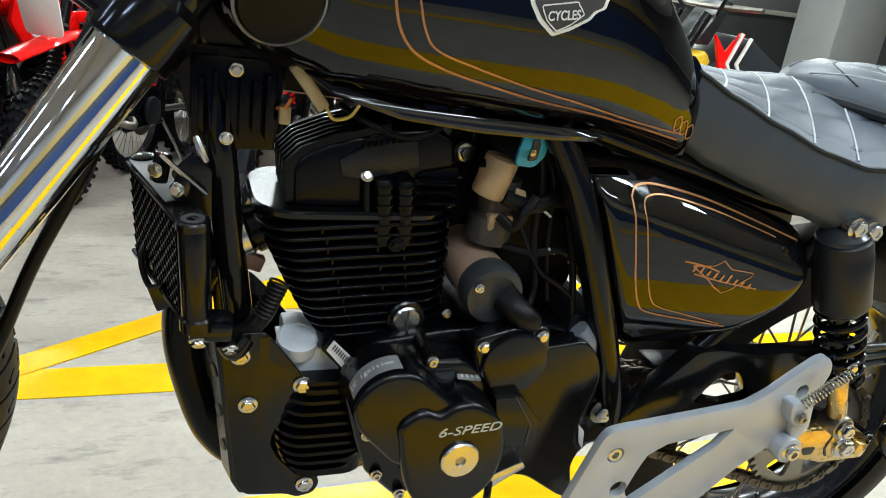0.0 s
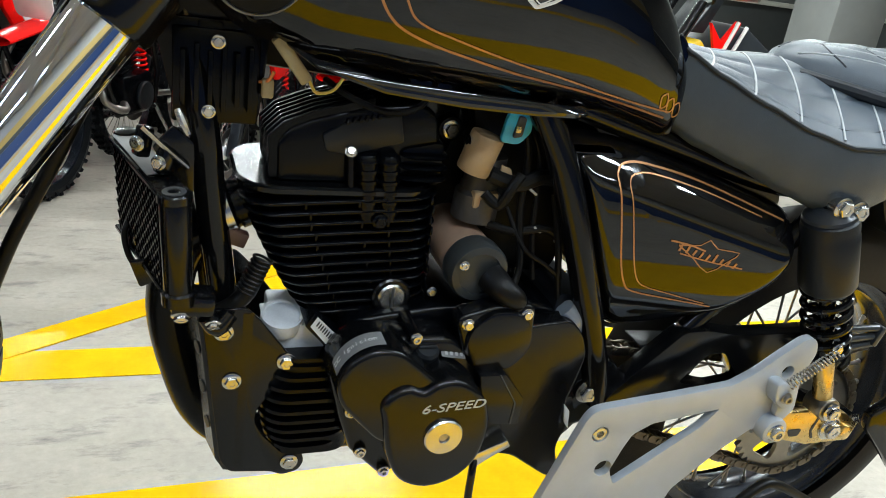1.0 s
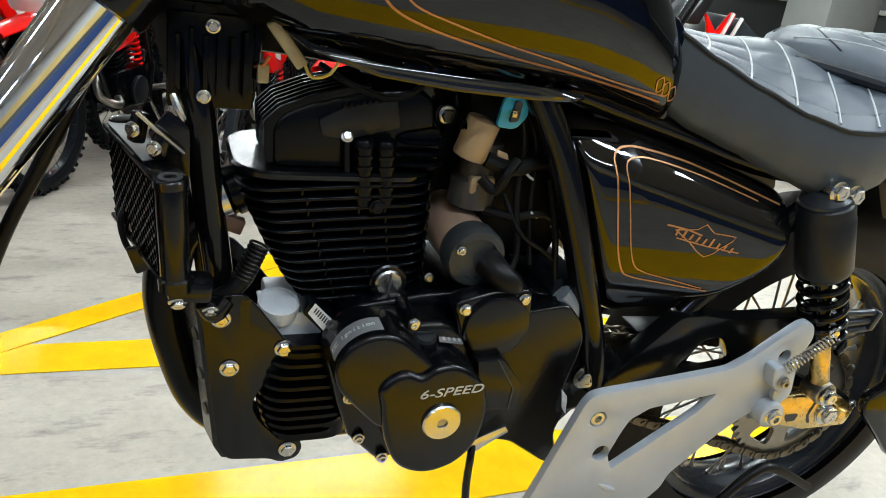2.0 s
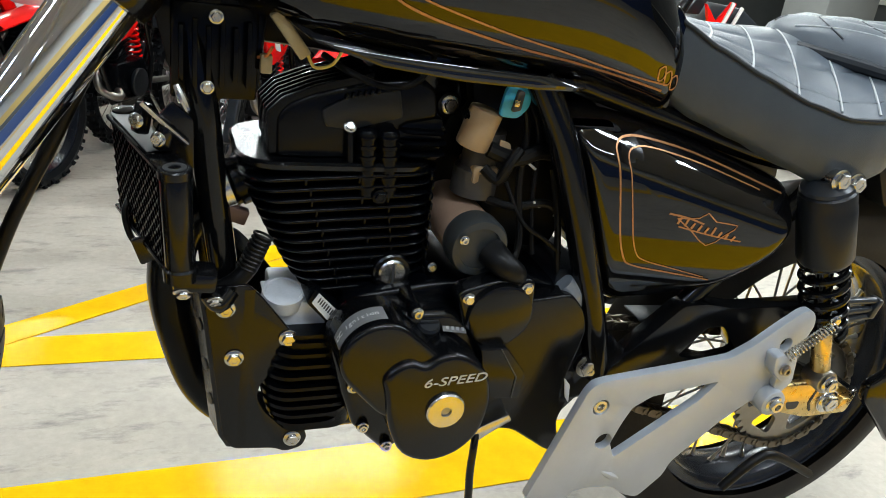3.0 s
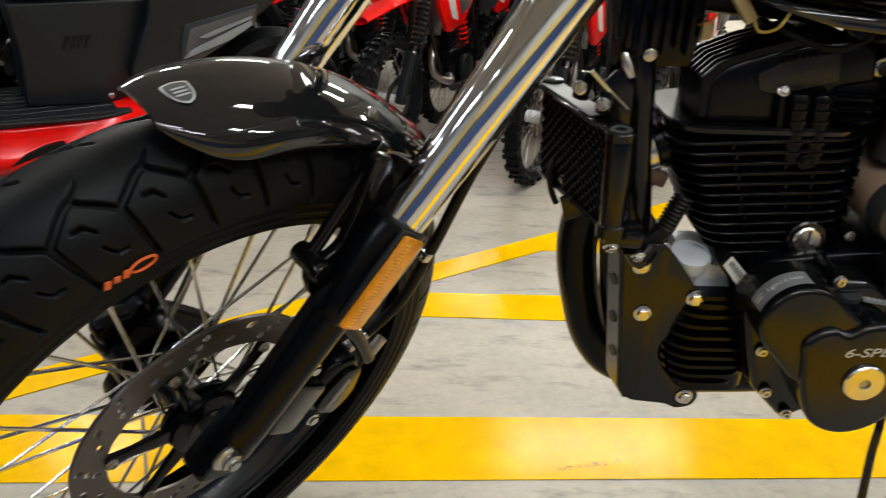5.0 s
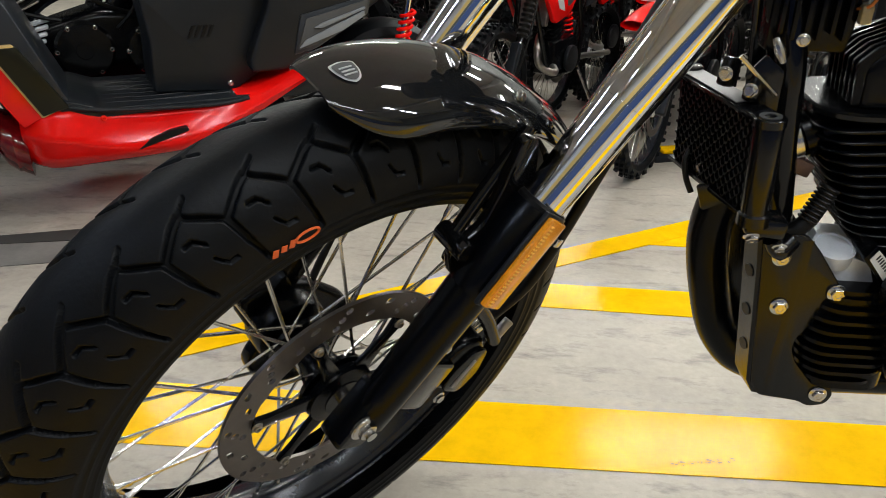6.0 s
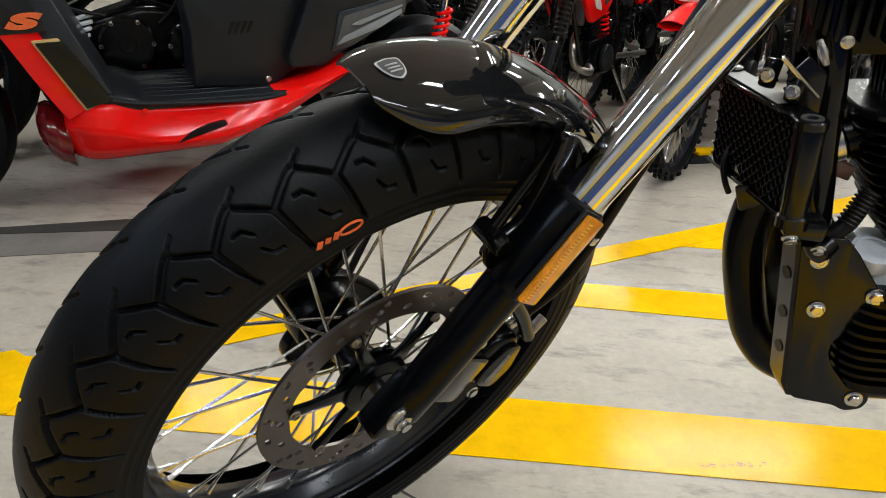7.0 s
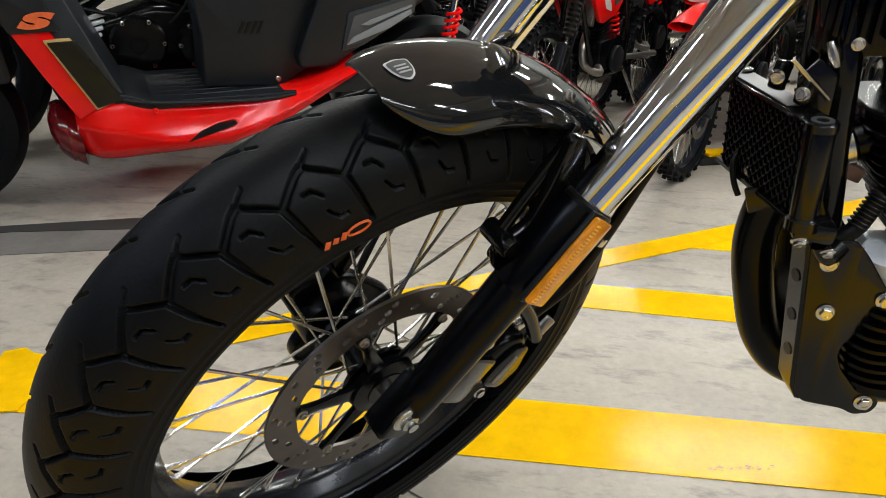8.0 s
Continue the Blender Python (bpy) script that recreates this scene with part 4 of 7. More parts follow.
bp("sensor_plug", bm, mat("brown_plastic", (0.09, 0.05, 0.035), 0.4), "brown sensor connector")

# front engine mount plate
PLATE = [(-0.272, 0.504), (-0.262, 0.511), (-0.228, 0.513), (-0.212, 0.496), (-0.182, 0.455), (-0.172, 0.446), (-0.178, 0.43), (-0.198, 0.405), (-0.212, 0.384), (-0.2135, 0.368), (-0.205, 0.35), (-0.181, 0.322), (-0.16, 0.322), (-0.154, 0.308), (-0.16, 0.294), (-0.179, 0.289), (-0.192, 0.296), (-0.238, 0.301), (-0.249, 0.318)]
bm = prism(B(), rounded(PLATE, 0.006), -0.073, -0.068, 0.0014, 3)
plate = bp("engine_mount_plate", bm, M_SATIN, "black steel engine mount plate")
# a shallow pressed crease down the plate
bp("plate_crease", loft(B(), [[(x - 0.006, -0.0728, z), (x, -0.0741, z), (x + 0.006, -0.0728, z)] for x, z in ((-0.226, 0.507), (-0.226, 0.44), (-0.229, 0.36), (-0.228, 0.306))], caps=False, closed=False), M_SATIN, "", plate)
# its front edge is bent back
NEAR = [(-0.272, 0.504), (-0.268, 0.48), (-0.249, 0.32), (-0.24, 0.303)]
bm = loft(B(), [[(x - 0.0005, -0.071, z), (x - 0.0045, -0.0685, z - 0.001), (x - 0.0125, -0.043, z + 0.004), (x - 0.01, -0.042, z + 0.004), (x - 0.0025, -0.0675, z - 0.001), (x + 0.001, -0.0695, z)] for x, z in NEAR])
bp("plate_edge", bm, M_SATIN, "", plate)
for z, x in ((0.459, -0.2735), (0.409, -0.2675), (0.362, -0.2615)):
    bp("hole_shade", lathe(B(), [(0, 0.0), (0.0072, 0.0), (0.0072, 0.001), (0, 0.001)], (x - 0.0006, -0.0565, z), (-0.93, -0.3, -0.1), 20), M_INKSHADE, "", plate)
bolts("mount_bolt", [(-0.25, -0.0735, 0.486), (-0.24, -0.0735, 0.425), (-0.184, -0.0735, 0.446), (-0.172, -0.0735, 0.309)], r=0.0075)
bm = prism(B(), rounded(PLATE, 0.008), 0.064, 0.069, 0.001)
bp("engine_mount_plate", bm, M_SATIN)
bp("mount_spacer", cyl(B(), (-0.172, -0.07, 0.309), (-0.172, 0.066, 0.309), 0.011), M_BLACK)

# finned sump cover under the barrel
sump = bp("sump_cover", loft(B(), [rrect(-0.195, -0.1, -0.078, 0.0, 0.322, 0.03), rrect(-0.2, -0.1, -0.08, 0.0, 0.452, 0.03)]), M_BLACK, "black finned cover")
for i in range(9):
    z = 0.334 + 0.0135 * i
    t = abs(i - 4) / 4
    w = 0.054 - 0.012 * t * t
    bp("sump_fin", loft(B(), [rrect(-0.155 - w, -0.155 + w, -0.09 + 0.006 * t, 0.0, z + dz, 0.03) for dz in (-0.002, 0.0025)]), M_BLACK, "", sump)
# silver housing between plate and barrel
bm = prism(B(), rounded([(-0.208, 0.48), (-0.165, 0.48), (-0.15, 0.474), (-0.14, 0.45), (-0.17, 0.44), (-0.2, 0.465)], 0.004), -0.056, -0.005, 0.004, 3)
alu = bp("starter_gear_housing", bm, M_CAST, "bare cast aluminium housing")
bp("housing_ear", box(B(), (-0.184, -0.012, 0.484), (0.034, 0.03, 0.02), 0.004), M_CAST, "", alu)
bp("housing_lid", lathe(B(), [(0, 0.003), (0.0185, 0.003), (0.0195, 0.005), (0.0225, 0.005), (0.0228, 0.003), (0.0228, -0.012), (0, -0.014)], (-0.187, -0.043, 0.484), (0.0, -0.3, 1), 36), M_CAST, "", alu)
bp("label_block", prism(B(), rounded([(-0.158, 0.507), (-0.126, 0.475), (-0.137, 0.456), (-0.168, 0.49)], 0.003), -0.0755, -0.03, 0.002), M_BLACK, "", alu)
lab = bp("barcode_label", prism(B(), [(-0.155, 0.5015), (-0.1315, 0.477), (-0.1395, 0.4625), (-0.162, 0.49)], -0.0768, -0.0757), M_WHITE, "small white barcode sticker")
for i in range(8):
    t = 0.12 + 0.1 * i
    p, q2 = Vector((-0.155, 0.5015)).lerp(Vector((-0.1315, 0.477)), t), Vector((-0.162, 0.49)).lerp(Vector((-0.1395, 0.4625)), t)
    a, c = p.lerp(q2, 0.15), p.lerp(q2, 0.6)
    bp("label_bar", prism(B(), [(a.x, a.y), (a.x + 0.0012, a.y - 0.0012), (c.x + 0.0012, c.y - 0.0012), (c.x, c.y)], -0.0774, -0.0769), M_INKSHADE, "", lab, smooth=0)
bp("rubber_elbow", tube(B(), [(-0.262, -0.06, 0.503), (-0.25, -0.062, 0.508), (-0.238, -0.062, 0.514), (-0.226, -0.06, 0.528), (-0.213, -0.056, 0.558)], [0.006, 0.0075, 0.0095, 0.0095, 0.009], 14, smooth=5), M_RUBBER)
for i in range(9):
    t = i / 8
    p = Vector((-0.2285, -0.06, 0.526)).lerp(Vector((-0.213, -0.056, 0.56)), t)
    bp("boot_rib", tube(B(), [p + (frame_of((0.4, 0.1, 0.9))[0] * math.cos(TAU * k / 16) + frame_of((0.4, 0.1, 0.9))[1] * math.sin(TAU * k / 16)) * 0.0098 for k in range(16)], 0.0015, 6, closed=True), M_RUBBER)

# alternator cover
def hull_outline(circs, n=40):
    """The outline round several circles (convex)."""
    pts = [(cx + r * math.cos(TAU * i / n), cz + r * math.sin(TAU * i / n)) for cx, cz, r in circs for i in range(n)]
    pts = sorted(set((round(x, 5), round(z, 5)) for x, z in pts))

    def half(seq):
        h = []
        for p in seq:
            while len(h) > 1 and (h[-1][0] - h[-2][0]) * (p[1] - h[-2][1]) - (h[-1][1] - h[-2][1]) * (p[0] - h[-2][0]) <= 0:
                h.pop()
            h.append(p)
        return h[:-1]
    return half(pts) + half(pts[::-1])


bm = prism(B(), hull_outline([(-0.03, 0.415, 0.062), (-0.108, 0.462, 0.04), (-0.112, 0.41, 0.022), (0.012, 0.43, 0.04), (-0.03, 0.47, 0.03), (-0.106, 0.366, 0.013), (-0.074, 0.333, 0.013)]), -0.124, -0.08, 0.008, 3)
alt = bp("alternator_cover", bm, M_SATIN, "satin black engine side cover")
# round face with a notch where the lobe meets it
FACE = [(-0.099, 0.43), (-0.103, 0.45), (-0.092, 0.465), (-0.076, 0.471), (-0.06, 0.4655), (-0.046, 0.474), (-0.026, 0.477), (-0.003, 0.465), (0.013, 0.445), (0.0205, 0.42), (0.02, 0.396), (0.012, 0.367), (-0.01, 0.345), (-0.042, 0.338), (-0.072, 0.352), (-0.09, 0.387)]
ring2 = [(p.x, p.y) for p in spline([Vector((x, z, 0)) for x, z in FACE], 4, closed=True)]
bm = prism(B(), ring2, -0.171, -0.115, 0.007, 4)
bp("cover_face", bm, M_SATIN, "", alt)
bm = prism(B(), hull_outline([(-0.106, 0.471, 0.0425), (-0.075, 0.44, 0.045)]), -0.164, -0.1, 0.006, 4)
bp("cover_lobe", bm, M_SATIN, "", alt)
bm = lathe(B(), [(0, 0), (0.0215, 0), (0.0215, 0.0032), (0.02, 0.005), (0.0062, 0.0052), (0.0058, 0.0022), (0, 0.002)], (-0.032, -0.171, 0.409), (0, -1, 0), 40)
cap = bp("centre_cap", bm, M_STEEL, "round silver plug with a hex socket", alt)
bp("cap_socket", lathe(B(), [(0, 0), (0.0054, 0), (0.0054, 0.0006), (0, 0.0006)], (-0.032, -0.1732, 0.409), (0, -1, 0), 6), M_DSTEEL, "", alt)
lettering("lettering", "6-SPEED", 0.0148, pose(-0.026, -0.1712, 0.4455, 90, -3, 0) , M_LABEL, alt, "silver raised lettering", 0.25, 1.35, 0.0005)
# curved label on the lobe
bm = B()
row = []
for i in range(15):
    a = radians(84 + 84 * i / 14)
    row.append([bm.verts.new((-0.106 + 0.0432 * math.cos(a), y, 0.471 + 0.0432 * math.sin(a))) for y in (-0.153, -0.129)])
for a, c in zip(row, row[1:]):
    bm.faces.new((a[0], c[0], c[1], a[1]))
lb = bp("ignition_label", bm, M_LABELDK, "curved grey label with pale print", alt)
for i, ch in enumerate("DC Ignition"):
    a = radians(160 - 6.4 * i)
    if ch != " ":
        lettering("label_letter", ch, 0.0092, Matrix.Translation((-0.106 + 0.0437 * math.cos(a), -0.141, 0.471 + 0.0437 * math.sin(a))) @ pose(0, 0, 0, 0, 90 - math.degrees(a), 0), M_WHITE, alt, "", 0, 1, 0.0001)
bm = lathe(B(), [(0, 0), (0.0135, 0), (0.0135, 0.008), (0.011, 0.011), (0.0, 0.0115)], (-0.046, -0.12, 0.479), (0, -0.4, 0.92), 26)
oil = bp("oil_filler_cap", bm, M_DPLASTIC, "ribbed black filler cap", alt)
bp("cap_bar", box(B(), (-0.046, -0.1246, 0.4902), (0.02, 0.004, 0.003), 0.001, (-20, 0, 0)), M_DPLASTIC, "", alt)
bm = box(B(), (-0.016, -0.119, 0.483), (0.028, 0.024, 0.0008), 0, (24, 10, 0))
bp("rating_label", bm, M_LABELDK, "small black and white rating label", alt)
for i in range(4):
    bp("label_bar", box(B(), (-0.024 + 0.006 * i, -0.1195, 0.4847 - 0.001 * i), (0.003, 0.018, 0.0006), 0, (24, 10, 0)), M_LABEL, "", alt)
for x, z in ((-0.122, 0.415), (-0.062, 0.503), (-0.106, 0.36), (-0.076, 0.33)):
    bp("screw_boss", cyl(B(), (x, -0.08, z), (x, -0.127, z), 0.0082, 0.0072, 18, 0.0015), M_SATIN, "", alt)
bolts("cover_screw", [(-0.122, -0.128, 0.415), (-0.062, -0.128, 0.503), (-0.106, -0.128, 0.36), (-0.076, -0.128, 0.33)], r=0.005, socket=True)
# block below the starter cover with a split line
bm = prism(B(), rounded([(0.012, 0.461), (0.043, 0.461), (0.073, 0.425), (0.072, 0.391), (0.039, 0.394), (0.02, 0.42)], 0.003), -0.142, -0.1, 0.003)
bp("cover_block", bm, M_SATIN)
bp("split_line", prism(B(), [(0.036, 0.4605), (0.0375, 0.4605), (0.0625, 0.422), (0.0615, 0.393), (0.0602, 0.393), (0.061, 0.4217)], -0.1432, -0.1418), M_INKSHADE)

# sprocket cover
SPR = [(0.03, 0.5), (0.084, 0.506), (0.127, 0.511), (0.148, 0.488), (0.158, 0.462), (0.154, 0.431), (0.146, 0.395), (0.158, 0.363), (0.148, 0.329), (0.164, 0.275), (0.141, 0.284), (0.089, 0.322), (0.03, 0.335)]
bm = prism(B(), rounded(SPR, 0.01), -0.116, -0.09, 0.006, 3)
bp("sprocket_cover", bm, M_SATIN, "plain satin black sprocket cover")
bp("lead_tab", prism(B(), rounded([(0.143, 0.395), (0.152, 0.385), (0.156, 0.358), (0.149, 0.368)], 0.002, 2), -0.119, -0.1165), M_WHITE)

# starter motor and its cover
bm = prism(B(), hull_outline([(0.033, 0.496, 0.042), (-0.006, 0.517, 0.011), (0.061, 0.527, 0.011), (0.04, 0.461, 0.011)]), -0.126, -0.1, 0.004, 3)
stc = bp("starter_cover", bm, M_SATIN, "satin black starter gear cover")
bp("cover_dome", cyl(B(), (0.033, -0.118, 0.496), (0.033, -0.133, 0.496), 0.04, 0.038, 40, 0.003), M_SATIN, "", stc)
bolts("starter_bolt", [(-0.006, -0.127, 0.517), (0.061, -0.127, 0.527), (0.04, -0.127, 0.461)], r=0.0054)
stm = bp("starter_motor", cyl(B(), (0.01, -0.075, 0.562), (0.01, 0.07, 0.562), 0.031, seg=40, bev=0.003), M_COPPER, "copper-toned starter motor barrel")
bp("motor_end", lathe(B(), [(0.0, 0), (0.033, 0.0), (0.034, 0.004), (0.034, 0.024), (0.0315, 0.029), (0.024, 0.03), (0.0235, 0.027), (0, 0.027)], (0.01, -0.07, 0.562), (0, -1, 0), 40), mat("grey_motor_cap", (0.03, 0.033, 0.033), 0.35), "dark grey end cap", stm)
bm = B()
tube(bm, [(0.024, -0.098, 0.558), (0.032, -0.116, 0.552), (0.046, -0.12, 0.543), (0.054, -0.112, 0.534)], [0.017, 0.015, 0.0125, 0.01], 18, smooth=4)
bp("motor_boot", bm, M_RUBBER, "", stm)
bolts("motor_screw", [(-0.012, -0.104, 0.575)], r=0.004, socket=True)

# carburettor side: relay, sensor, hoses
rel = bp("flasher_can", cyl(B(), (0.001, -0.05, 0.66), (0.012, -0.052, 0.703), 0.0185, seg=26, bev=0.003), M_BEIGE, "beige plastic can with a turquoise cap")
bm = prism(B(), rounded([(0.018, 0.7), (0.04, 0.698), (0.052, 0.712), (0.05, 0.738), (0.036, 0.742), (0.022, 0.73)], 0.006), -0.07, -0.064, 0.0015)
bp("cap", bm, M_TEAL, "turquoise plastic cap", rel)
bm = prism(B(), rounded([(0.03, 0.706), (0.04, 0.708), (0.042, 0.728), (0.034, 0.73)], 0.003), -0.074, -0.069, 0.001)
bp("cap_slot", bm, M_INKSHADE, "", rel)
bp("cap_clip", box(B(), (0.034, -0.0745, 0.716), (0.006, 0.002, 0.007), 0.0008), M_GOLDTONE, "", rel)
bp("bracket_tab", prism(B(), rounded([(0.03, 0.672), (0.042, 0.668), (0.046, 0.655), (0.038, 0.652), (0.03, 0.662)], 0.002, 2), -0.06, -0.057, 0.0005), M_BEIGE, "", rel)
M_CARB = mat("dull_grey_casting", (0.07, 0.065, 0.06), 0.45, 0.4, 0.2, 60, 0.2, 300)
carb = bp("carburettor", lathe(B(), [(0, 0), (0.026, 0), (0.026, 0.03), (0.02, 0.034), (0.02, 0.055), (0.024, 0.06), (0.024, 0.075), (0, 0.075)], (0.02, -0.03, 0.6), (0.05, 0, 1), 26), M_CARB, "dull metal carburettor behind the hoses")
bp("float_bowl", box(B(), (0.022, -0.03, 0.628), (0.03, 0.05, 0.02), 0.004), M_BEIGE, "", carb)
bm = cyl(B(), (0.0, -0.05, 0.695), (-0.01, -0.052, 0.695), 0.006, seg=12)
bp("hose_end", bm, M_STEEL)
for i, (pts, r) in enumerate((
        ([(0.04, -0.05, 0.735), (0.06, -0.055, 0.69), (0.062, -0.06, 0.62), (0.07, -0.07, 0.56), (0.062, -0.08, 0.535)], 0.0042),
        ([(0.05, -0.04, 0.73), (0.078, -0.05, 0.68), (0.082, -0.06, 0.6), (0.09, -0.07, 0.54)], 0.0032),
        ([(0.02, -0.055, 0.66), (0.05, -0.062, 0.652), (0.08, -0.06, 0.66), (0.11, -0.06, 0.655)], 0.009),
        ([(0.015, -0.06, 0.64), (0.03, -0.07, 0.63), (0.038, -0.075, 0.65), (0.05, -0.07, 0.665)], 0.006),
        ([(0.03, -0.05, 0.6), (0.06, -0.06, 0.595), (0.1, -0.065, 0.6), (0.13, -0.07, 0.57)], 0.005),
        ([(0.1, -0.06, 0.64), (0.112, -0.075, 0.58), (0.12, -0.08, 0.53), (0.13, -0.08, 0.5)], 0.004),
        ([(0.05, -0.05, 0.62), (0.07, -0.07, 0.58), (0.1, -0.075, 0.56), (0.12, -0.08, 0.545)], 0.0028))):
    bp("hose", tube(B(), pts, r, 10, smooth=6), M_RUBBER)
for p in ((0.085, -0.066, 0.6), (0.112, -0.07, 0.585), (0.07, -0.066, 0.645)):
    bp("wire_tie", box(B(), p, (0.012, 0.003, 0.003), 0.0008, (0, 35, 0)), M_LABEL)
bp("bundle_sleeve", tube(B(), [(0.125, -0.095, 0.515), (0.138, -0.098, 0.5), (0.146, -0.098, 0.475)], [0.012, 0.013, 0.008], 12, smooth=4), mat("clear_sleeve", (0.2, 0.22, 0.25), 0.15, coat=0.5), "shiny plastic sleeve")

# regulator with ribs in front of the tank
bm = box(B(), (-0.262, -0.022, 0.738), (0.078, 0.03, 0.088), 0.003)
reg = bp("regulator", bm, M_BLACK, "black ribbed regulator")
for i in range(6):
    bp("regulator_rib", box(B(), (-0.292 + 0.012 * i, -0.04, 0.738), (0.0045, 0.012, 0.062 if i % 2 else 0.05), 0.001), M_BLACK, "", reg)
bp("regulator_plate", prism(B(), rounded([(-0.322, 0.79), (-0.214, 0.79), (-0.222, 0.7), (-0.276, 0.697), (-0.302, 0.72), (-0.313, 0.765)], 0.004, 3), -0.034, -0.026, 0.0015), M_BLACK, "", reg)
bp("regulator_ear", box(B(), (-0.268, -0.03, 0.74), (0.026, 0.01, 0.1), 0.004), M_BLACK, "", reg)
bolts("regulator_bolt", [(-0.262, -0.045, 0.772), (-0.269, -0.045, 0.7075)], r=0.0048)
bp("wiring_box", box(B(), (-0.27, 0.0, 0.815), (0.1, 0.06, 0.075), 0.01), M_RUBBER)
bp("tab", prism(B(), [(-0.24, 0.784), (-0.226, 0.786), (-0.226, 0.794), (-0.24, 0.792)], -0.03, -0.028), M_WHITE)
bm = box(B(), (-0.199, -0.065, 0.766), (0.012, 0.012, 0.048), 0.002, (0, -38, 0))
con = bp("connector", bm, M_TAN, "tan plastic wiring connector")
bp("wire", tube(B(), [(-0.182, -0.066, 0.748), (-0.175, -0.068, 0.738), (-0.16, -0.07, 0.742), (-0.15, -0.066, 0.755)], 0.0016, 6, smooth=5), M_YWIRE)
bp("wire", tube(B(), [(-0.226, -0.03, 0.735), (-0.217, -0.045, 0.74), (-0.212, -0.05, 0.75)], 0.0016, 6, smooth=5), M_WIRE)
bm = box(B(), (-0.216, -0.04, 0.732), (0.011, 0.01, 0.018), 0.002)
bp("connector", bm, M_TAN)

# oil cooler
OC = Matrix.Translation((-0.277, -0.076, 0.594)) @ pose(0, 0, 0, 0, -3, 17)
cool = bp("oil_cooler", box(B(), (-0.0215, 0.075, 0.0), (0.021, 0.15, 0.094), 0.002), M_BLACK, "black finned oil cooler in front of the engine", m=OC)
b = B()
cyl(b, (-0.0235, -0.01, -0.056), (-0.0235, -0.01, 0.049), 0.0142, seg=32, bev=0.002)
lathe(b, [(0.0142, 0.044), (0.0156, 0.045), (0.0156, 0.052), (0.0142, 0.0535), (0, 0.0535)], (-0.0235, -0.01, 0), (0, 0, 1), 32)
lathe(b, [(0, -0.06), (0.0165, -0.06), (0.0165, -0.048), (0.0142, -0.046)], (-0.0235, -0.01, 0), (0, 0, 1), 32)
bp("end_tank", b, M_SATIN, "", cool)
bp("end_tank", cyl(B(), (-0.012, 0.158, -0.06), (-0.02, 0.155, 0.058), 0.012, seg=20, bev=0.003), M_SATIN, "", cool)
bp("top_tray", prism(B(), rounded([(-0.038, 0.048), (-0.009, 0.048), (-0.009, 0.053), (-0.038, 0.053)], 0.001, 1), -0.006, 0.156, 0.0008), M_FRAME, "", cool)
bp("bottom_tray", prism(B(), rounded([(-0.038, -0.053), (-0.009, -0.053), (-0.009, -0.048), (-0.038, -0.048)], 0.001, 1), -0.006, 0.156, 0.0008), M_SATIN, "", cool)
# honeycomb face of the core: zigzag strips, every other one turned over
b = B()
NR2 = 15
for k in range(NR2):
    z = -0.0445 + 0.089 * k / (NR2 - 1)
    pts = []
    for j in range(45):
        ph = (j + (0 if k % 2 else 2)) % 4
        pts.append((0.002 + 0.146 * j / 44, z + (0.0026 if ph in (1, 2) else -0.0026)))
    for (y0, z0), (y1, z1) in zip(pts, pts[1:]):
        for xa, xb, za, zb in ((-0.0362, -0.0362, -0.0007, 0.0007), (-0.0362, -0.030, 0.0007, 0.0007), (-0.0362, -0.030, -0.0007, -0.0007)):
            b.faces.new([b.verts.new(p) for p in ((xa, y0, z0 + za), (xa, y1, z1 + za), (xb, y1, z1 + zb), (xb, y0, z0 + zb))])
core = bp("cooler_core", b, M_BLACK, "", cool, smooth=0)
tagged(core, "fine black honeycomb core", kind="stuff")
bp("core_shade", box(B(), (-0.0322, 0.076, 0.0), (0.001, 0.148, 0.09)), M_INKSHADE, "", cool)
bp("tray_sheen", prism(B(), rounded([(-0.034, 0.0535), (-0.011, 0.0535), (-0.011, 0.0548), (-0.034, 0.0548)], 0.0004, 1), 0.035, 0.154, 0.0003), M_LABELDK, "grey sheet that paints a lamp's reflection on the tray", cool)
bp("tray_slot", lathe(B(), [(0.006, 0.0), (0.0105, 0.0), (0.0105, 0.001), (0.006, 0.001), (0.006, 0.0)], (-0.0235, -0.01, 0.0535), (0, 0, 1), 24), M_INKSHADE, "", cool)
bolts("cooler_bolt", [(-0.331, -0.028, 0.668), (-0.312, -0.058, 0.66), (-0.33, -0.0, 0.555)], d=(-0.5, -0.85, 0.1), r=0.0056)
for p, h in (((-0.326, -0.02, 0.668), 0.03), ((-0.307, -0.05, 0.66), 0.026)):
    bp("clamp_block", box(B(), p, (0.014, 0.014, h), 0.003, (0, 12, 30)), M_SATIN)
bm = prism(B(), rounded([(-0.318, 0.672), (-0.3, 0.694), (-0.281, 0.678), (-0.28, 0.628), (-0.294, 0.632), (-0.306, 0.656)], 0.004), -0.05, -0.045, 0.001)
bp("cooler_bracket", bm, M_SATIN)
bp("bracket_flange", tube(B(), [(-0.326, -0.052, 0.692), (-0.306, -0.054, 0.673), (-0.286, -0.054, 0.655)], 0.0026, 8), M_STEEL)
bp("clamp_tongue", tube(B(), [(-0.296, -0.05, 0.71), (-0.291, -0.054, 0.698), (-0.286, -0.056, 0.688)], [0.0035, 0.005, 0.0035], 10), M_STEEL)
ban = bp("banjo_block", box(B(), (-0.281, -0.085, 0.531), (0.042, 0.034, 0.022), 0.006, (0, 6, 0)), M_SATIN)
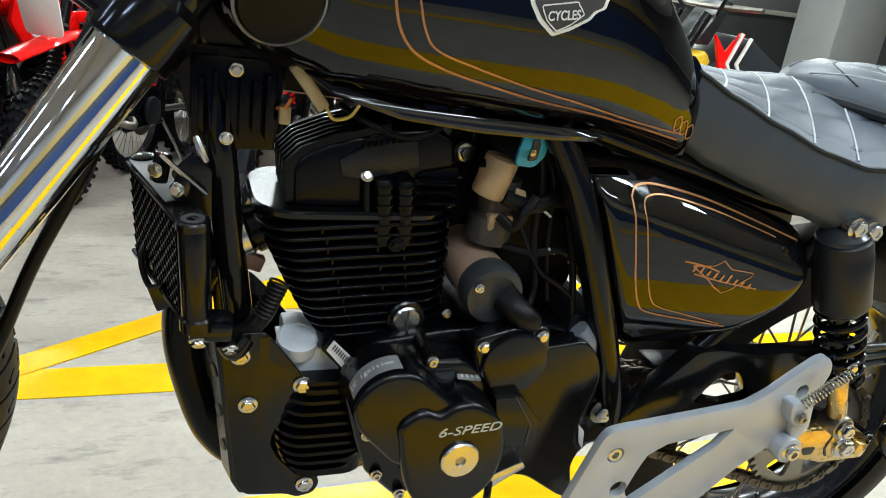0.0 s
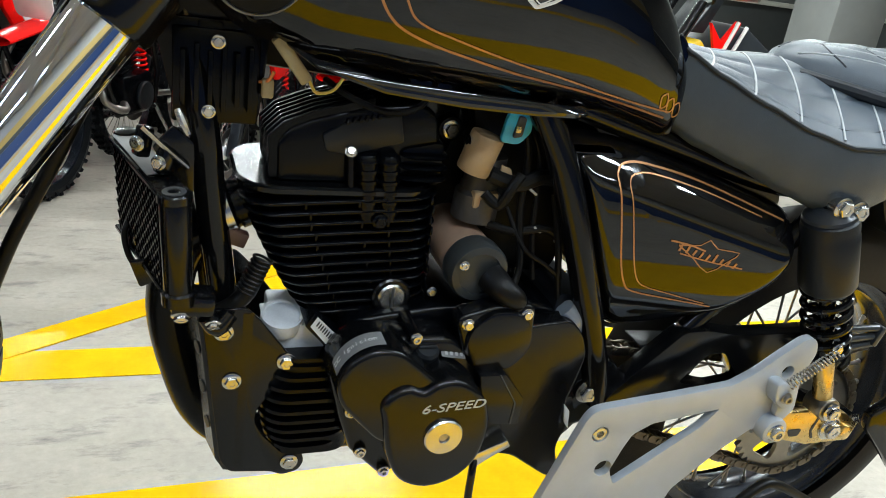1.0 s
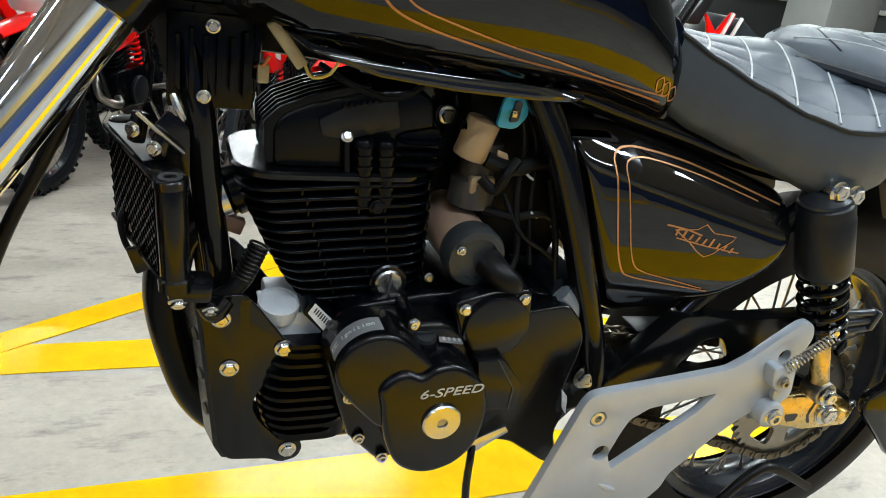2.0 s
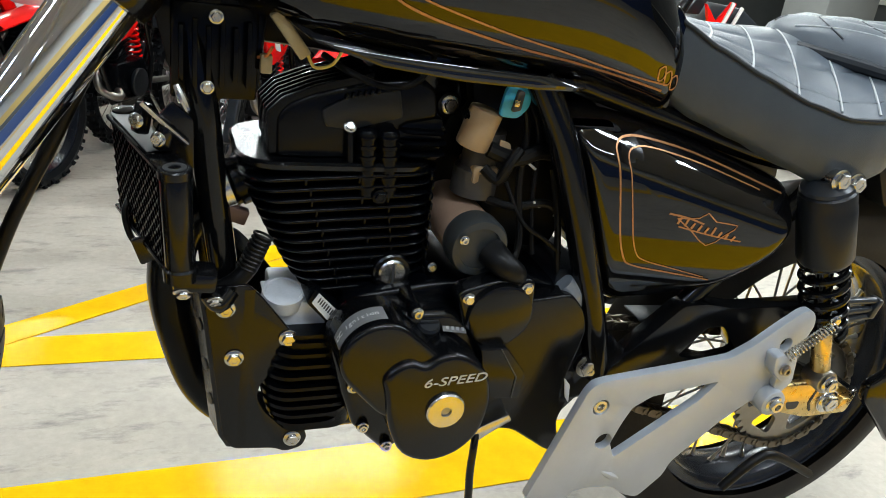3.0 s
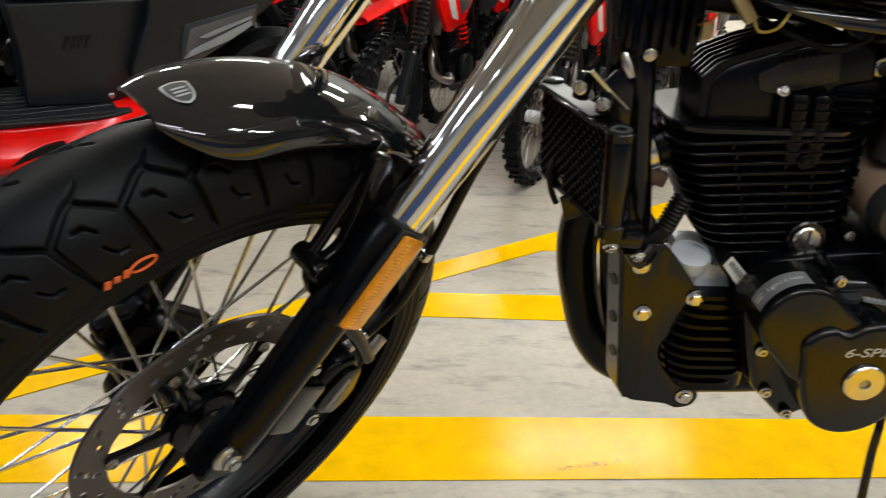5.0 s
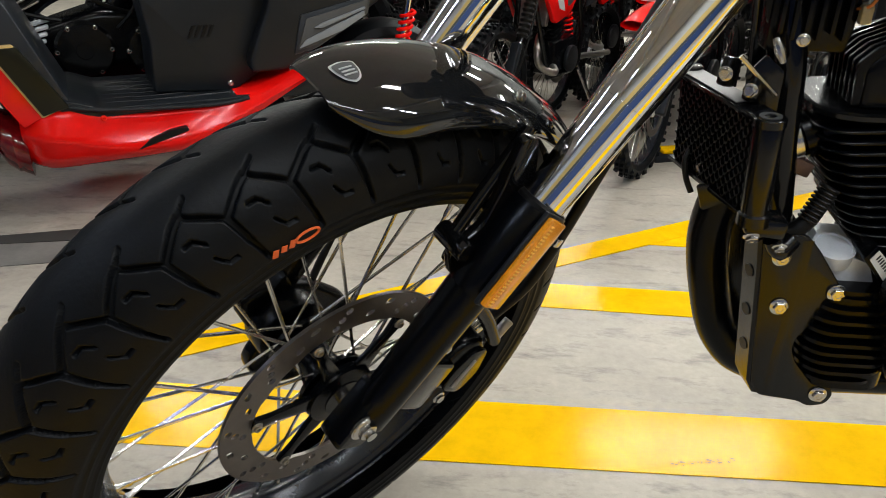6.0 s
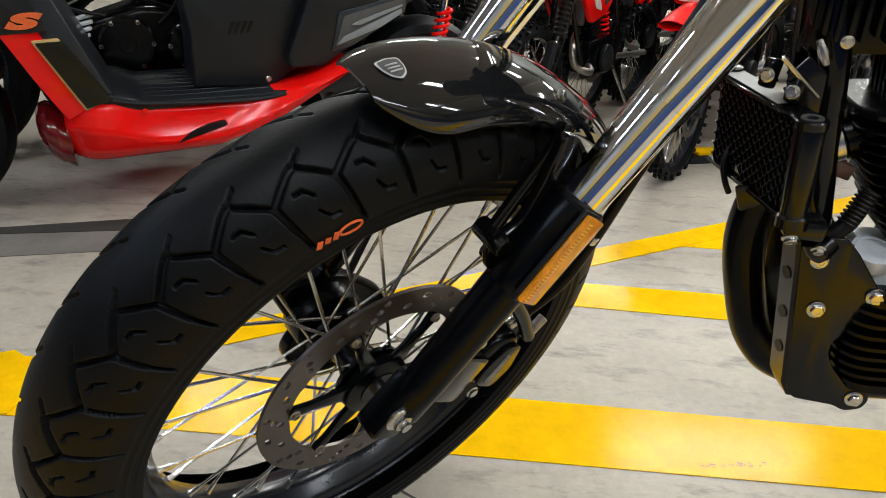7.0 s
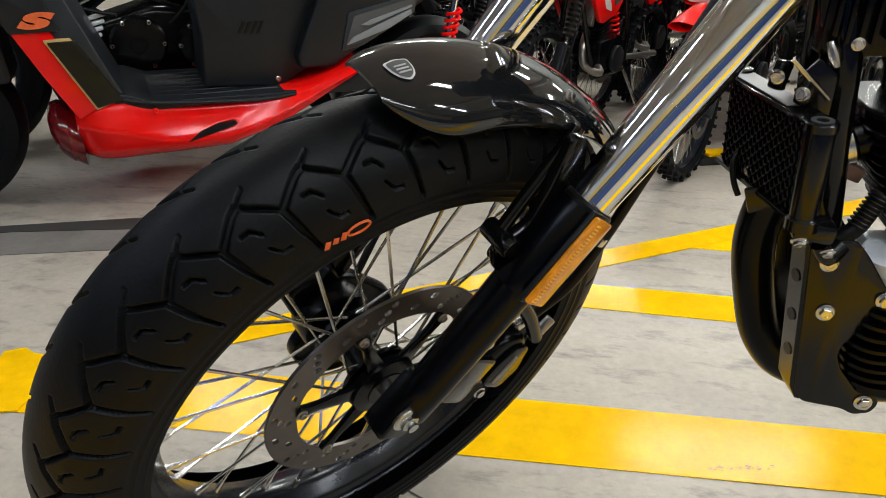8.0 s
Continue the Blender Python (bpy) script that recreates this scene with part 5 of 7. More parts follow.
bp("banjo_union", tube(B(), [(-0.268, -0.085, 0.512), (-0.258, -0.085, 0.5), (-0.245, -0.08, 0.512)], [0.009, 0.011, 0.009], 14, smooth=4), M_SATIN)
bolts("banjo_bolt", [(-0.292, -0.095, 0.52)], d=(0, -0.7, -0.6), r=0.007)
bolts("banjo_bolt", [(-0.262, -0.093, 0.508)], d=(0, -0.8, -0.6), r=0.006)
bp("lower_bracket", prism(B(), rounded([(-0.34, 0.545), (-0.31, 0.55), (-0.3, 0.53), (-0.33, 0.515)], 0.004), -0.03, -0.026, 0.001), M_SATIN)
bp("breather_hose", tube(B(), [(-0.335, 0.03, 0.575), (-0.345, 0.02, 0.555), (-0.342, 0.012, 0.535), (-0.335, 0.01, 0.52)], 0.0035, 10, smooth=6), M_RUBBER)

# side stand
bm = prism(B(), rounded([(0.024, 0.33), (0.032, 0.344), (0.052, 0.353), (0.07, 0.36), (0.076, 0.35), (0.056, 0.338), (0.044, 0.33), (0.034, 0.322)], 0.003), -0.132, -0.112, 0.002)
stand = bp("side_stand", bm, M_STEEL, "zinc plated side stand with a thin black leg")
bp("stand_leg", tube(B(), [(0.036, -0.122, 0.34), (0.03, -0.136, 0.322), (0.029, -0.141, 0.285), (0.033, -0.146, 0.225), (0.022, -0.2, 0.016)], [0.0046, 0.0046, 0.0048, 0.005, 0.005], 12, smooth=4), M_SATIN, "thin black stand leg", stand)
bp("stand_foot", prism(B(), rounded([(-0.008, 0.011), (0.052, 0.011), (0.052, 0.019), (-0.008, 0.019)], 0.003, 2), -0.222, -0.182, 0.002), M_FRAME, "", stand)

# ---- rear end ----
# footrest plate in silver
OUT = [(0.146, 0.409), (0.154, 0.419), (0.167, 0.422), (0.262, 0.432), (0.339, 0.441), (0.368, 0.457), (0.398, 0.481), (0.426, 0.501), (0.439, 0.503), (0.448, 0.494), (0.452, 0.479), (0.442, 0.447), (0.452, 0.395), (0.432, 0.372), (0.394, 0.372), (0.353, 0.340), (0.298, 0.285), (0.292, 0.264), (0.262, 0.232), (0.241, 0.239), (0.217, 0.257), (0.180, 0.261), (0.159, 0.257), (0.154, 0.248), (0.158, 0.232), (0.152, 0.222), (0.096, 0.256), (0.106, 0.284)]
HOLE = [(0.214, 0.380), (0.238, 0.394), (0.332, 0.407), (0.311, 0.381), (0.207, 0.305), (0.196, 0.329), (0.206, 0.361)]
H2 = circle(0.186, 0.333, 0.0115, 18)
H3 = circle(0.417, 0.455, 0.0095, 18)
H4 = circle(0.169, 0.385, 0.011, 18)
bm = prism(B(), rounded(OUT, 0.007), -0.166, -0.155, 0.004, 2, holes=(rounded(HOLE, 0.004)[::-1], H2[::-1], H3[::-1], H4[::-1]))
rs = bp("footrest_plate", bm, M_ALU, "silver painted aluminium footrest plate", smooth=25)
bp("plate_slot", prism(B(), rounded([(0.424, 0.466), (0.434, 0.46), (0.443, 0.478), (0.44, 0.487), (0.433, 0.484)], 0.003, 3), -0.1652, -0.1642), M_DSTEEL, "", rs)
bp("plate_rib", tube(B(), [(0.192, -0.163, 0.285), (0.21, -0.166, 0.276), (0.228, -0.163, 0.266)], [0.002, 0.005, 0.002], 10), M_ALU, "", rs)
bp("plate_knob", cyl(B(), (0.148, -0.1685, 0.237), (0.148, -0.15, 0.237), 0.0062, seg=20, bev=0.001), M_DSTEEL, "", rs)
bolts("plate_bolt", [(0.169, -0.156, 0.385)], r=0.0098, parent=None, socket=True)
bm = cyl(B(), (0.415, -0.15, 0.376), (0.415, -0.183, 0.376), 0.0185, seg=28, bev=0.003)
bp("peg_mount", bm, M_ALU, "", rs)
bolts("peg_bolt", [(0.415, -0.182, 0.376)], r=0.0092, socket=True)
bm = prism(B(), rounded([(0.388, 0.45), (0.403, 0.452), (0.425, 0.436), (0.428, 0.415), (0.412, 0.41), (0.394, 0.425)], 0.006), -0.184, -0.164, 0.003)
bp("peg_hinge", bm, M_ALU, "", rs)
bp("hinge_tongue", prism(B(), rounded([(0.41, 0.418), (0.436, 0.424), (0.434, 0.4), (0.42, 0.389), (0.412, 0.398)], 0.004), -0.176, -0.166, 0.002), M_ALU, "", rs)
bolts("hinge_pin", [(0.407, -0.186, 0.431)], r=0.006, socket=True, material=M_DSTEEL)
pts = []
for i in range(190):
    t = i / 189
    p = Vector((0.408, -0.182, 0.447)).lerp(Vector((0.464, -0.182, 0.49)), t)
    x, y, d = frame_of((0.056, 0, 0.043))
    pts.append(p + (x * math.cos(t * TAU * 15) + y * math.sin(t * TAU * 15)) * 0.0058)
bp("return_spring", tube(B(), pts, 0.00125, 6), M_STEEL, "bright coil spring")
bolts("spring_pin", [(0.467, -0.178, 0.494)], r=0.0055)

# swing arm: a braced beam with an open triangle
SA = [(0.2, 0.4), (0.24, 0.44), (0.288, 0.488), (0.322, 0.489), (0.374, 0.479), (0.474, 0.48), (0.53, 0.482), (0.56, 0.452), (0.5, 0.43), (0.463, 0.413), (0.54, 0.37), (0.63, 0.338), (0.648, 0.32), (0.64, 0.295), (0.6, 0.29), (0.4, 0.352), (0.26, 0.382), (0.2, 0.38)]
SAH = [(0.3, 0.415), (0.334, 0.455), (0.358, 0.455), (0.4, 0.406), (0.36, 0.4)]
swing = bp("swing_arm", prism(B(), rounded(SA, 0.008), -0.118, -0.092, 0.005, 2, holes=(rounded(SAH, 0.006)[::-1],)), M_SATIN, "black braced swing arm")
bp("swing_arm_beam", prism(B(), rounded(SA, 0.008), 0.092, 0.118, 0.005, 2, holes=(rounded(SAH, 0.006)[::-1],)), M_SATIN, "", swing)
for z0, z1 in ((0.486, 0.487), (0.47, 0.474), (0.455, 0.463)):
    bp("arm_end_bar", tube(B(), [(0.48, -0.122, z0 - 0.004), (0.535, -0.124, z0), (0.592, -0.126, z1)], [0.006, 0.0055, 0.005], 12), M_GREYPL, "", swing)
bp("arm_end_cap", box(B(), (0.594, -0.125, 0.476), (0.01, 0.018, 0.03), 0.003, (0, 15, 0)), M_GREYPL, "", swing)
bm = prism(B(), rounded([(0.462, 0.33), (0.47, 0.36), (0.523, 0.358), (0.557, 0.358), (0.6, 0.348), (0.63, 0.327), (0.623, 0.3), (0.545, 0.3), (0.5, 0.312)], 0.006), -0.131, -0.118, 0.0015)
bp("axle_plate", bm, M_GOLDTONE, "steel axle plate with the yellow floor's reflection put into its colour", swing)
bp("adjuster_slot", prism(B(), rounded([(0.548, 0.35), (0.551, 0.35), (0.545, 0.325), (0.552, 0.312), (0.548, 0.311), (0.541, 0.325)], 0.001, 2), -0.132, -0.1308), M_INKSHADE, "", swing)
bp("plate_window", prism(B(), rounded([(0.5, 0.33), (0.525, 0.33), (0.522, 0.318), (0.506, 0.318)], 0.004), -0.132, -0.1308), M_INKSHADE, "", swing)
bolts("rear_axle_nut", [(0.576, -0.132, 0.326)], r=0.0125)
bp("axle_washer", lathe(B(), [(0, 0), (0.019, 0), (0.019, 0.002), (0, 0.002)], (0.576, -0.131, 0.326), (0, -1, 0), 26), M_STEEL, "", swing)
bp("adjuster_block", box(B(), (0.603, -0.135, 0.322), (0.018, 0.01, 0.02), 0.002, (0, 12, 0)), M_GOLDTONE, "", swing)
bolts("adjuster_bolt", [(0.628, -0.122, 0.328)], r=0.008)
bp("exhaust_hanger", prism(B(), rounded([(0.6, 0.372), (0.64, 0.395), (0.72, 0.4), (0.74, 0.3), (0.7, 0.255), (0.665, 0.29), (0.605, 0.345)], 0.01), -0.165, -0.15, 0.003), M_FRAME, "black hanger bracket")
bp("inner_gap_filler", prism(B(), rounded([(0.12, 0.53), (0.17, 0.52), (0.2, 0.43), (0.21, 0.36), (0.16, 0.3), (0.11, 0.29)], 0.012), -0.085, 0.06, 0.004), M_DPLASTIC)
bm = prism(B(), rounded([(0.25, 0.452), (0.36, 0.446), (0.5, 0.436), (0.6, 0.44), (0.6, 0.43), (0.5, 0.424), (0.36, 0.432), (0.27, 0.436)], 0.004), -0.086, -0.05, 0.003)
bp("chain_guard", bm, M_DPLASTIC)

# muffler on the right
bp("muffler", lathe(B(), [(0, 0), (0.03, 0), (0.036, 0.01), (0.052, 0.09), (0.054, 0.12), (0.054, 0.44), (0.05, 0.46), (0.03, 0.465), (0, 0.465)], (0.36, 0.17, 0.38), (0.97, 0, 0.2), 36), M_FRAME, "black muffler")
bp("engine_gap_filler", box(B(), (0.02, 0.05, 0.64), (0.1, 0.05, 0.14), 0.012), M_RUBBER)
bp("tank_gap_filler", box(B(), (-0.09, 0.045, 0.755), (0.26, 0.06, 0.05), 0.01, (0, 4, 0)), M_RUBBER)

# rear wheel
RW = Matrix.Translation((0.576, 0.0, 0.303))


def torus_profile(outer, half, rim_r):
    p = []
    for i in range(25):
        a = radians(-118 + 236 * i / 24)
        p.append((outer - half * 0.82 * (1 - math.cos(a)) * 0.92, half * math.sin(a) * (1.0 if abs(a) < 1.6 else 1.0)))
    return p


def tyre_mesh(outer, half, bead, tread, nseg, grooves=(), depth=0.0042, pitch_n=24, nw=76):
    """A tyre round the y axis. half: half its width; bead: the rim's radius; tread: the arc of the tread from the middle; grooves: polylines in (pitch, arc) with a width."""
    prof = []
    crown = half * 1.02
    cr = outer - crown
    a1 = math.acos(max(-1, min(1, (bead + 0.012 - cr) / crown))) if abs(bead + 0.012 - cr) < crown else radians(128)
    for i in range(nw + 1):
        a = -a1 + 2 * a1 * i / nw
        prof.append((cr + crown * math.cos(a) * (1 if abs(a) < 1.2 else 1), half * math.sin(a), crown * a))
    bm2 = bmesh.new()
    circ = TAU * outer
    pitch = circ / pitch_n
    S = np.arange(nseg) * circ / nseg
    W = np.array([p[2] for p in prof])
    dep = np.zeros((nseg, nw + 1))
    ss = np.mod(S, pitch)
    for wid, poly, sides in grooves:
        for side in sides:
            for (s0, w0), (s1, w1) in zip(poly, poly[1:]):
                for shift in (-1, 0, 1, 2):
                    off = 0.5 * pitch if side < 0 else 0.0
                    ax, ay = s0 * pitch + (shift - 1) * pitch + off, w0 * side
                    bx, by = s1 * pitch + (shift - 1) * pitch + off, w1 * side
                    px = ss[:, None] - ax
                    py = W[None, :] - ay
                    dx, dy = bx - ax, by - ay
                    q = np.clip((px * dx + py * dy) / (dx * dx + dy * dy), 0, 1)
                    dist = np.hypot(px - q * dx, py - q * dy)
                    dep = np.maximum(dep, np.clip((wid - dist) / (wid * 0.2), 0, 1))
    verts = []
    for i in range(nseg):
        a = TAU * i / nseg
        ca, sa = math.cos(a), math.sin(a)
        row = []
        for j, (r, y, w) in enumerate(prof):
            d = depth * dep[i, j]
            # the tread stands a little proud of the side wall
            step = 0.0018 * min(1.0, max(0.0, (tread - abs(w)) / 0.004))
            al = w / crown
            rr = r + (step - d) * math.cos(al)
            yy = y + (step - d) * math.sin(al) * half / crown
            # moulded rings on the side wall
            if abs(abs(w) - (tread + 0.006)) < 0.0015 or abs(abs(w) - (tread + 0.016)) < 0.0012:
                yy += 0.0012 * math.copysign(1, y)
            row.append((rr * ca, yy, rr * sa))
        verts.append(row)
    flatv = [p for row in verts for p in row]
    m = nw + 1
    faces = []
    for i in range(nseg):
        k = (i + 1) % nseg
        for j in range(nw):
            faces.append((i * m + j, i * m + j + 1, k * m + j + 1, k * m + j))
    me = bpy.data.meshes.new("tyre")
    me.from_pydata(flatv, [], faces)
    me.polygons.foreach_set("use_smooth", [True] * len(me.polygons))
    me.materials.append(M_TYRE)
    return me


def rim_mesh(rad, half):
    prof = [(rad + 0.012, half), (rad + 0.011, half - 0.003), (rad + 0.002, half - 0.006), (rad - 0.004, half - 0.012), (rad - 0.006, half * 0.5), (rad - 0.013, half * 0.3), (rad - 0.015, 0),
            (rad - 0.013, -half * 0.3), (rad - 0.006, -half * 0.5), (rad - 0.004, -half + 0.012), (rad + 0.002, -half + 0.006), (rad + 0.011, -half + 0.003), (rad + 0.012, -half)]
    outer = [(r + 0.004, y) for r, y in prof[1:-1]][::-1]
    return lathe(B(), prof + outer + [prof[0]], (0, 0, 0), (0, 1, 0), 96)


def spoke_set(parent, rim_r, hub_r, hub_y, n, material=None, r=0.0019, nip=None):
    """Crossed wire spokes: one mesh, shared, each an object, with nipples at the rim."""
    src = nsrc = None
    for k in range(n):
        side = 1 if k % 2 else -1
        lead = 1 if (k // 2) % 2 else -1
        a = TAU * k / n
        ah = a + lead * radians(52)
        p1 = Vector((math.cos(a) * (rim_r - 0.012), side * 0.004, math.sin(a) * (rim_r - 0.012)))
        p0 = Vector((math.cos(ah) * hub_r, side * hub_y, math.sin(ah) * hub_r))
        L = (p1 - p0).length
        d = p1 - p0
        x, y, d = frame_of(d)
        m = Matrix((( x.x, y.x, d.x, p0.x), (x.y, y.y, d.y, p0.y), (x.z, y.z, d.z, p0.z), (0, 0, 0, 1)))
        if src is None:
            src = part("spoke", tube(B(), [(0, 0, 0), (0, 0, L)], r, 8), material or M_STEEL, parent, "", m)
            nsrc = part("nipple", lathe(B(), [(0, 0), (0.0028, 0), (0.0032, 0.004), (0.0035, 0.013), (0.0046, 0.015), (0.0046, 0.02), (0, 0.02)], (0, 0, L - 0.016), (0, 0, 1), 8), nip or M_STEEL, parent, "", m)
        else:
            share("spoke", src, parent, m)
            share("nipple", nsrc, parent, m)


rwheel = part("rear_wheel", rim_mesh(0.208, 0.048), M_RIM, bike, "black spoked rear wheel", RW)
rt = new("tyre", tyre_mesh(0.303, 0.062, 0.208, 0.07, 300, (), nw=40))
rt.data.materials[0] = mat("dusty_tyre_rubber", (0.022, 0.019, 0.015), 0.6, 0.0, 0.3, 25, 0.3, 200, dust=0.1, spec=0.2)
rt.parent = rwheel
tagged(rt, "black rear tyre")
spoke_set(rwheel, 0.206, 0.045, 0.032, 36, M_DSTEEL, nip=M_DSTEEL)
part("hub", lathe(B(), [(0, -0.06), (0.03, -0.06), (0.03, -0.035), (0.05, -0.035), (0.05, -0.03), (0.03, -0.026), (0.03, 0.026), (0.05, 0.03), (0.05, 0.035), (0.03, 0.035), (0.03, 0.06), (0, 0.06)], (0, 0, 0), (0, 1, 0), 36), M_CAST, rwheel)
NT = 42
teeth = []
for i in range(NT * 4):
    a = TAU * i / (NT * 4)
    r = 0.096 + (0.005 if i % 4 in (0, 1) else -0.003)
    teeth.append((r * math.cos(a), r * math.sin(a)))
HOLES = [rounded([((0.05 * math.cos(a + s * 0.3)), 0.05 * math.sin(a + s * 0.3)) for s in (-1, 1)] + [(0.083 * math.cos(a + s * 0.32), 0.083 * math.sin(a + s * 0.32)) for s in (1, -1)], 0.012)[::-1] for a in (TAU * k / 6 for k in range(6))]
part("sprocket", prism(B(), teeth, -0.075, -0.068, 0, holes=HOLES), mat("pale_sprocket", (0.3, 0.28, 0.24), 0.35, 0.8, 0.1, 80), rwheel, "pale steel rear sprocket")
# chain
link = None
path = []
c0, r0, c1, r1 = Vector((0.09, 0.42)), 0.036, Vector((0.576, 0.303)), 0.098
ang = math.atan2(c1.y - c0.y, c1.x - c0.x)
off = math.asin((r1 - r0) / (c1 - c0).length)
top0, top1 = ang + math.pi / 2 + off, ang + math.pi / 2 + off
bot = ang - math.pi / 2 - off


def arcp(c, r, a):
    return c + Vector((math.cos(a), math.sin(a))) * r


poly = [arcp(c0, r0, top0), arcp(c1, r1, top1)] + [arcp(c1, r1, top1 + (bot - top1) * k / 14) for k in range(1, 14)] + [arcp(c1, r1, bot), arcp(c0, r0, bot)]
dense = []
for a, c in zip(poly, poly[1:]):
    n = max(1, int((c - a).length / 0.001))
    dense += [a.lerp(c, i / n) for i in range(n)]
acc, last, links = 0.0, dense[0], [dense[0]]
for p in dense[1:]:
    acc += (p - last).length
    last = p
    if acc >= 0.0127:
        links.append(p)
        acc = 0.0
b = B()
rounded_link = hull_outline([(0, 0, 0.0062), (0.0127, 0, 0.0062)], 14)
prism(b, rounded_link, -0.0095, -0.007, 0.0006, 1)
prism(b, rounded_link, 0.007, 0.0095, 0.0006, 1)
cyl(b, (0, -0.011, 0), (0, 0.011, 0), 0.0036, seg=10)
chain = None
for i, (p, q) in enumerate(zip(links, links[1:])):
    a = math.degrees(math.atan2(q.y - p.y, q.x - p.x))
    m = Matrix.Translation((p.x, -0.0715 + (0.0012 if i % 2 else -0.0012), p.y)) @ pose(0, 0, 0, 0, -a, 0)
    if chain is None:
        chain = part("drive_chain_link", b, mat("oiled_chain", (0.15, 0.125, 0.09), 0.35, 1.0, 0.3, 90), bike, "", m)
    else:
        share("drive_chain_link", chain, bike, m)

# rear shock
SH0, SH1 = Vector((0.418, -0.132, 0.672)), Vector((0.53, -0.14, 0.382))
sd = (SH1 - SH0).normalized()
shock = bp("rear_shock", tube(B(), [SH0, SH1], 0.011, 16), M_FRAME, "black rear shock absorber with a coil spring")
bp("shock_cover", lathe(B(), [(0, 0.02), (0.026, 0.02), (0.032, 0.026), (0.033, 0.034), (0.033, 0.045), (0.034, 0.047), (0.034, 0.115), (0.031, 0.121), (0, 0.121)], SH0, sd, 36), M_DPLASTIC, "matt black cover tube", shock)
bp("shock_cap", lathe(B(), [(0, 0.008), (0.016, 0.008), (0.03, 0.018), (0.031, 0.022), (0, 0.022)], SH0, sd, 36), M_GREYPL, "", shock)
pts = []
x, y, d = frame_of(sd)
for i in range(200):
    t = i / 199
    pts.append(SH0 + sd * (0.12 + 0.115 * t) + (x * math.cos(t * TAU * 6) + y * math.sin(t * TAU * 6)) * 0.0265)
bp("coil_spring", tube(B(), pts, 0.0048, 10), M_FRAME, "", shock)
bp("shock_rod", cyl(B(), SH0 + sd * 0.12, SH0 + sd * 0.245, 0.009, seg=18), M_CHROME, "", shock)
bp("shock_foot", cyl(B(), SH0 + sd * 0.235, SH0 + sd * 0.3, 0.013, seg=20, bev=0.002), M_GOLDTONE, "golden lower shock body", shock)
bp("shock_eye", cyl(B(), SH1 + Vector((0, -0.016, -0.004)), SH1 + Vector((0, 0.016, -0.004)), 0.017, seg=24, bev=0.002), M_DSTEEL, "", shock)
bolts("shock_nut", [tuple(SH1 + Vector((0, -0.018, -0.004))), (0.445, -0.15, 0.664), (0.42, -0.15, 0.668)], r=0.0098)
bp("shock_mount", cyl(B(), (0.42, -0.15, 0.668), (0.42, -0.09, 0.668), 0.01), M_STEEL)
bp("grab_rail", tube(B(), [(0.44, -0.115, 0.672), (0.5, -0.125, 0.69), (0.58, -0.128, 0.715), (0.7, -0.12, 0.74)], 0.008, 12, smooth=6), M_CHROME)
bm = prism(B(), rounded([(0.56, 0.66), (0.72, 0.69), (0.74, 0.62), (0.6, 0.6)], 0.012), -0.08, 0.08, 0.006)
bp("tail_box", bm, M_DPLASTIC)
# passenger peg behind, a dark rubber bar by the tyre
bp("passenger_peg", tube(B(), [(0.36, -0.2, 0.262), (0.397, -0.2, 0.3), (0.429, -0.2, 0.306), (0.507, -0.2, 0.263)], [0.006, 0.0065, 0.0065, 0.006], 12, smooth=4), M_RUBBER)
bm = prism(B(), rounded([(0.68, 0.33), (0.8, 0.35), (0.8, 0.25), (0.7, 0.27)], 0.01), -0.14, -0.13, 0.002)
bp("rear_guard_plate", bm, M_FRAME)


# ---- front fork and wheel, steered to the left; built about the wheel's centre with z along the fork ----
FORK = Matrix(((0.5102, -0.6877, 0.5165, -0.7468), (0.7410, 0.6564, 0.1420, -0.1347), (-0.4367, 0.3103, 0.8444, 0.3503), (0, 0, 0, 1)))


LEGS = FORK @ pose(-0.022, 0, 0, 0, 6.3, 0)   # the fork legs lean a little more than the wheel's own frame


def fp(name, bm, material, label="", smooth=35):
    return part(name, bm, material, bike, label, FORK, smooth)


def lp(name, bm, material, label="", smooth=35):
    return part(name, bm, material, bike, label, LEGS, smooth)


# grooves in (share of a pitch, arc from the tread's middle in metres)
GROOVES = [
    (0.0034, [(0.0, 0.024), (0.12, 0.028), (0.5, 0.046)], (1, -1)),
    (0.0022, [(0.5, 0.046), (0.88, 0.03), (1.0, 0.024)], (1, -1)),
    (0.0018, [(0.0, 0.024), (-0.2, 0.014)], (1, -1)),
    (0.0036, [(0.5, 0.046), (0.4, 0.07)], (1, -1)),
    (0.0027, [(0.4, 0.07), (0.3, 0.09)], (1, -1)),
    (0.0013, [(0.68, 0.074), (0.82, 0.074), (0.95, 0.065)], (1, -1)),
    (0.0013, [(0.93, 0.052), (1.05, 0.044), (1.18, 0.045)], (1, -1)),
]
fwheel = part("front_wheel", rim_mesh(0.252, 0.037), M_RIM, bike, "black spoked front wheel steered to the left", FORK)
ft = new("tyre", tyre_mesh(0.352, 0.061, 0.252, 0.099, 2280, GROOVES, 0.0075, 38, 170))
ft.parent = fwheel
tagged(ft, "black front tyre with deep blocky tread")
spoke_set(fwheel, 0.25, 0.035, 0.03, 36)
part("hub", lathe(B(), [(0, -0.055), (0.024, -0.055), (0.026, -0.034), (0.042, -0.034), (0.042, -0.028), (0.024, -0.022), (0.022, 0), (0.024, 0.022), (0.042, 0.028), (0.042, 0.034), (0.026, 0.034), (0.024, 0.055), (0, 0.055)], (0, 0, 0), (0, 1, 0), 40), M_BLACK, fwheel)
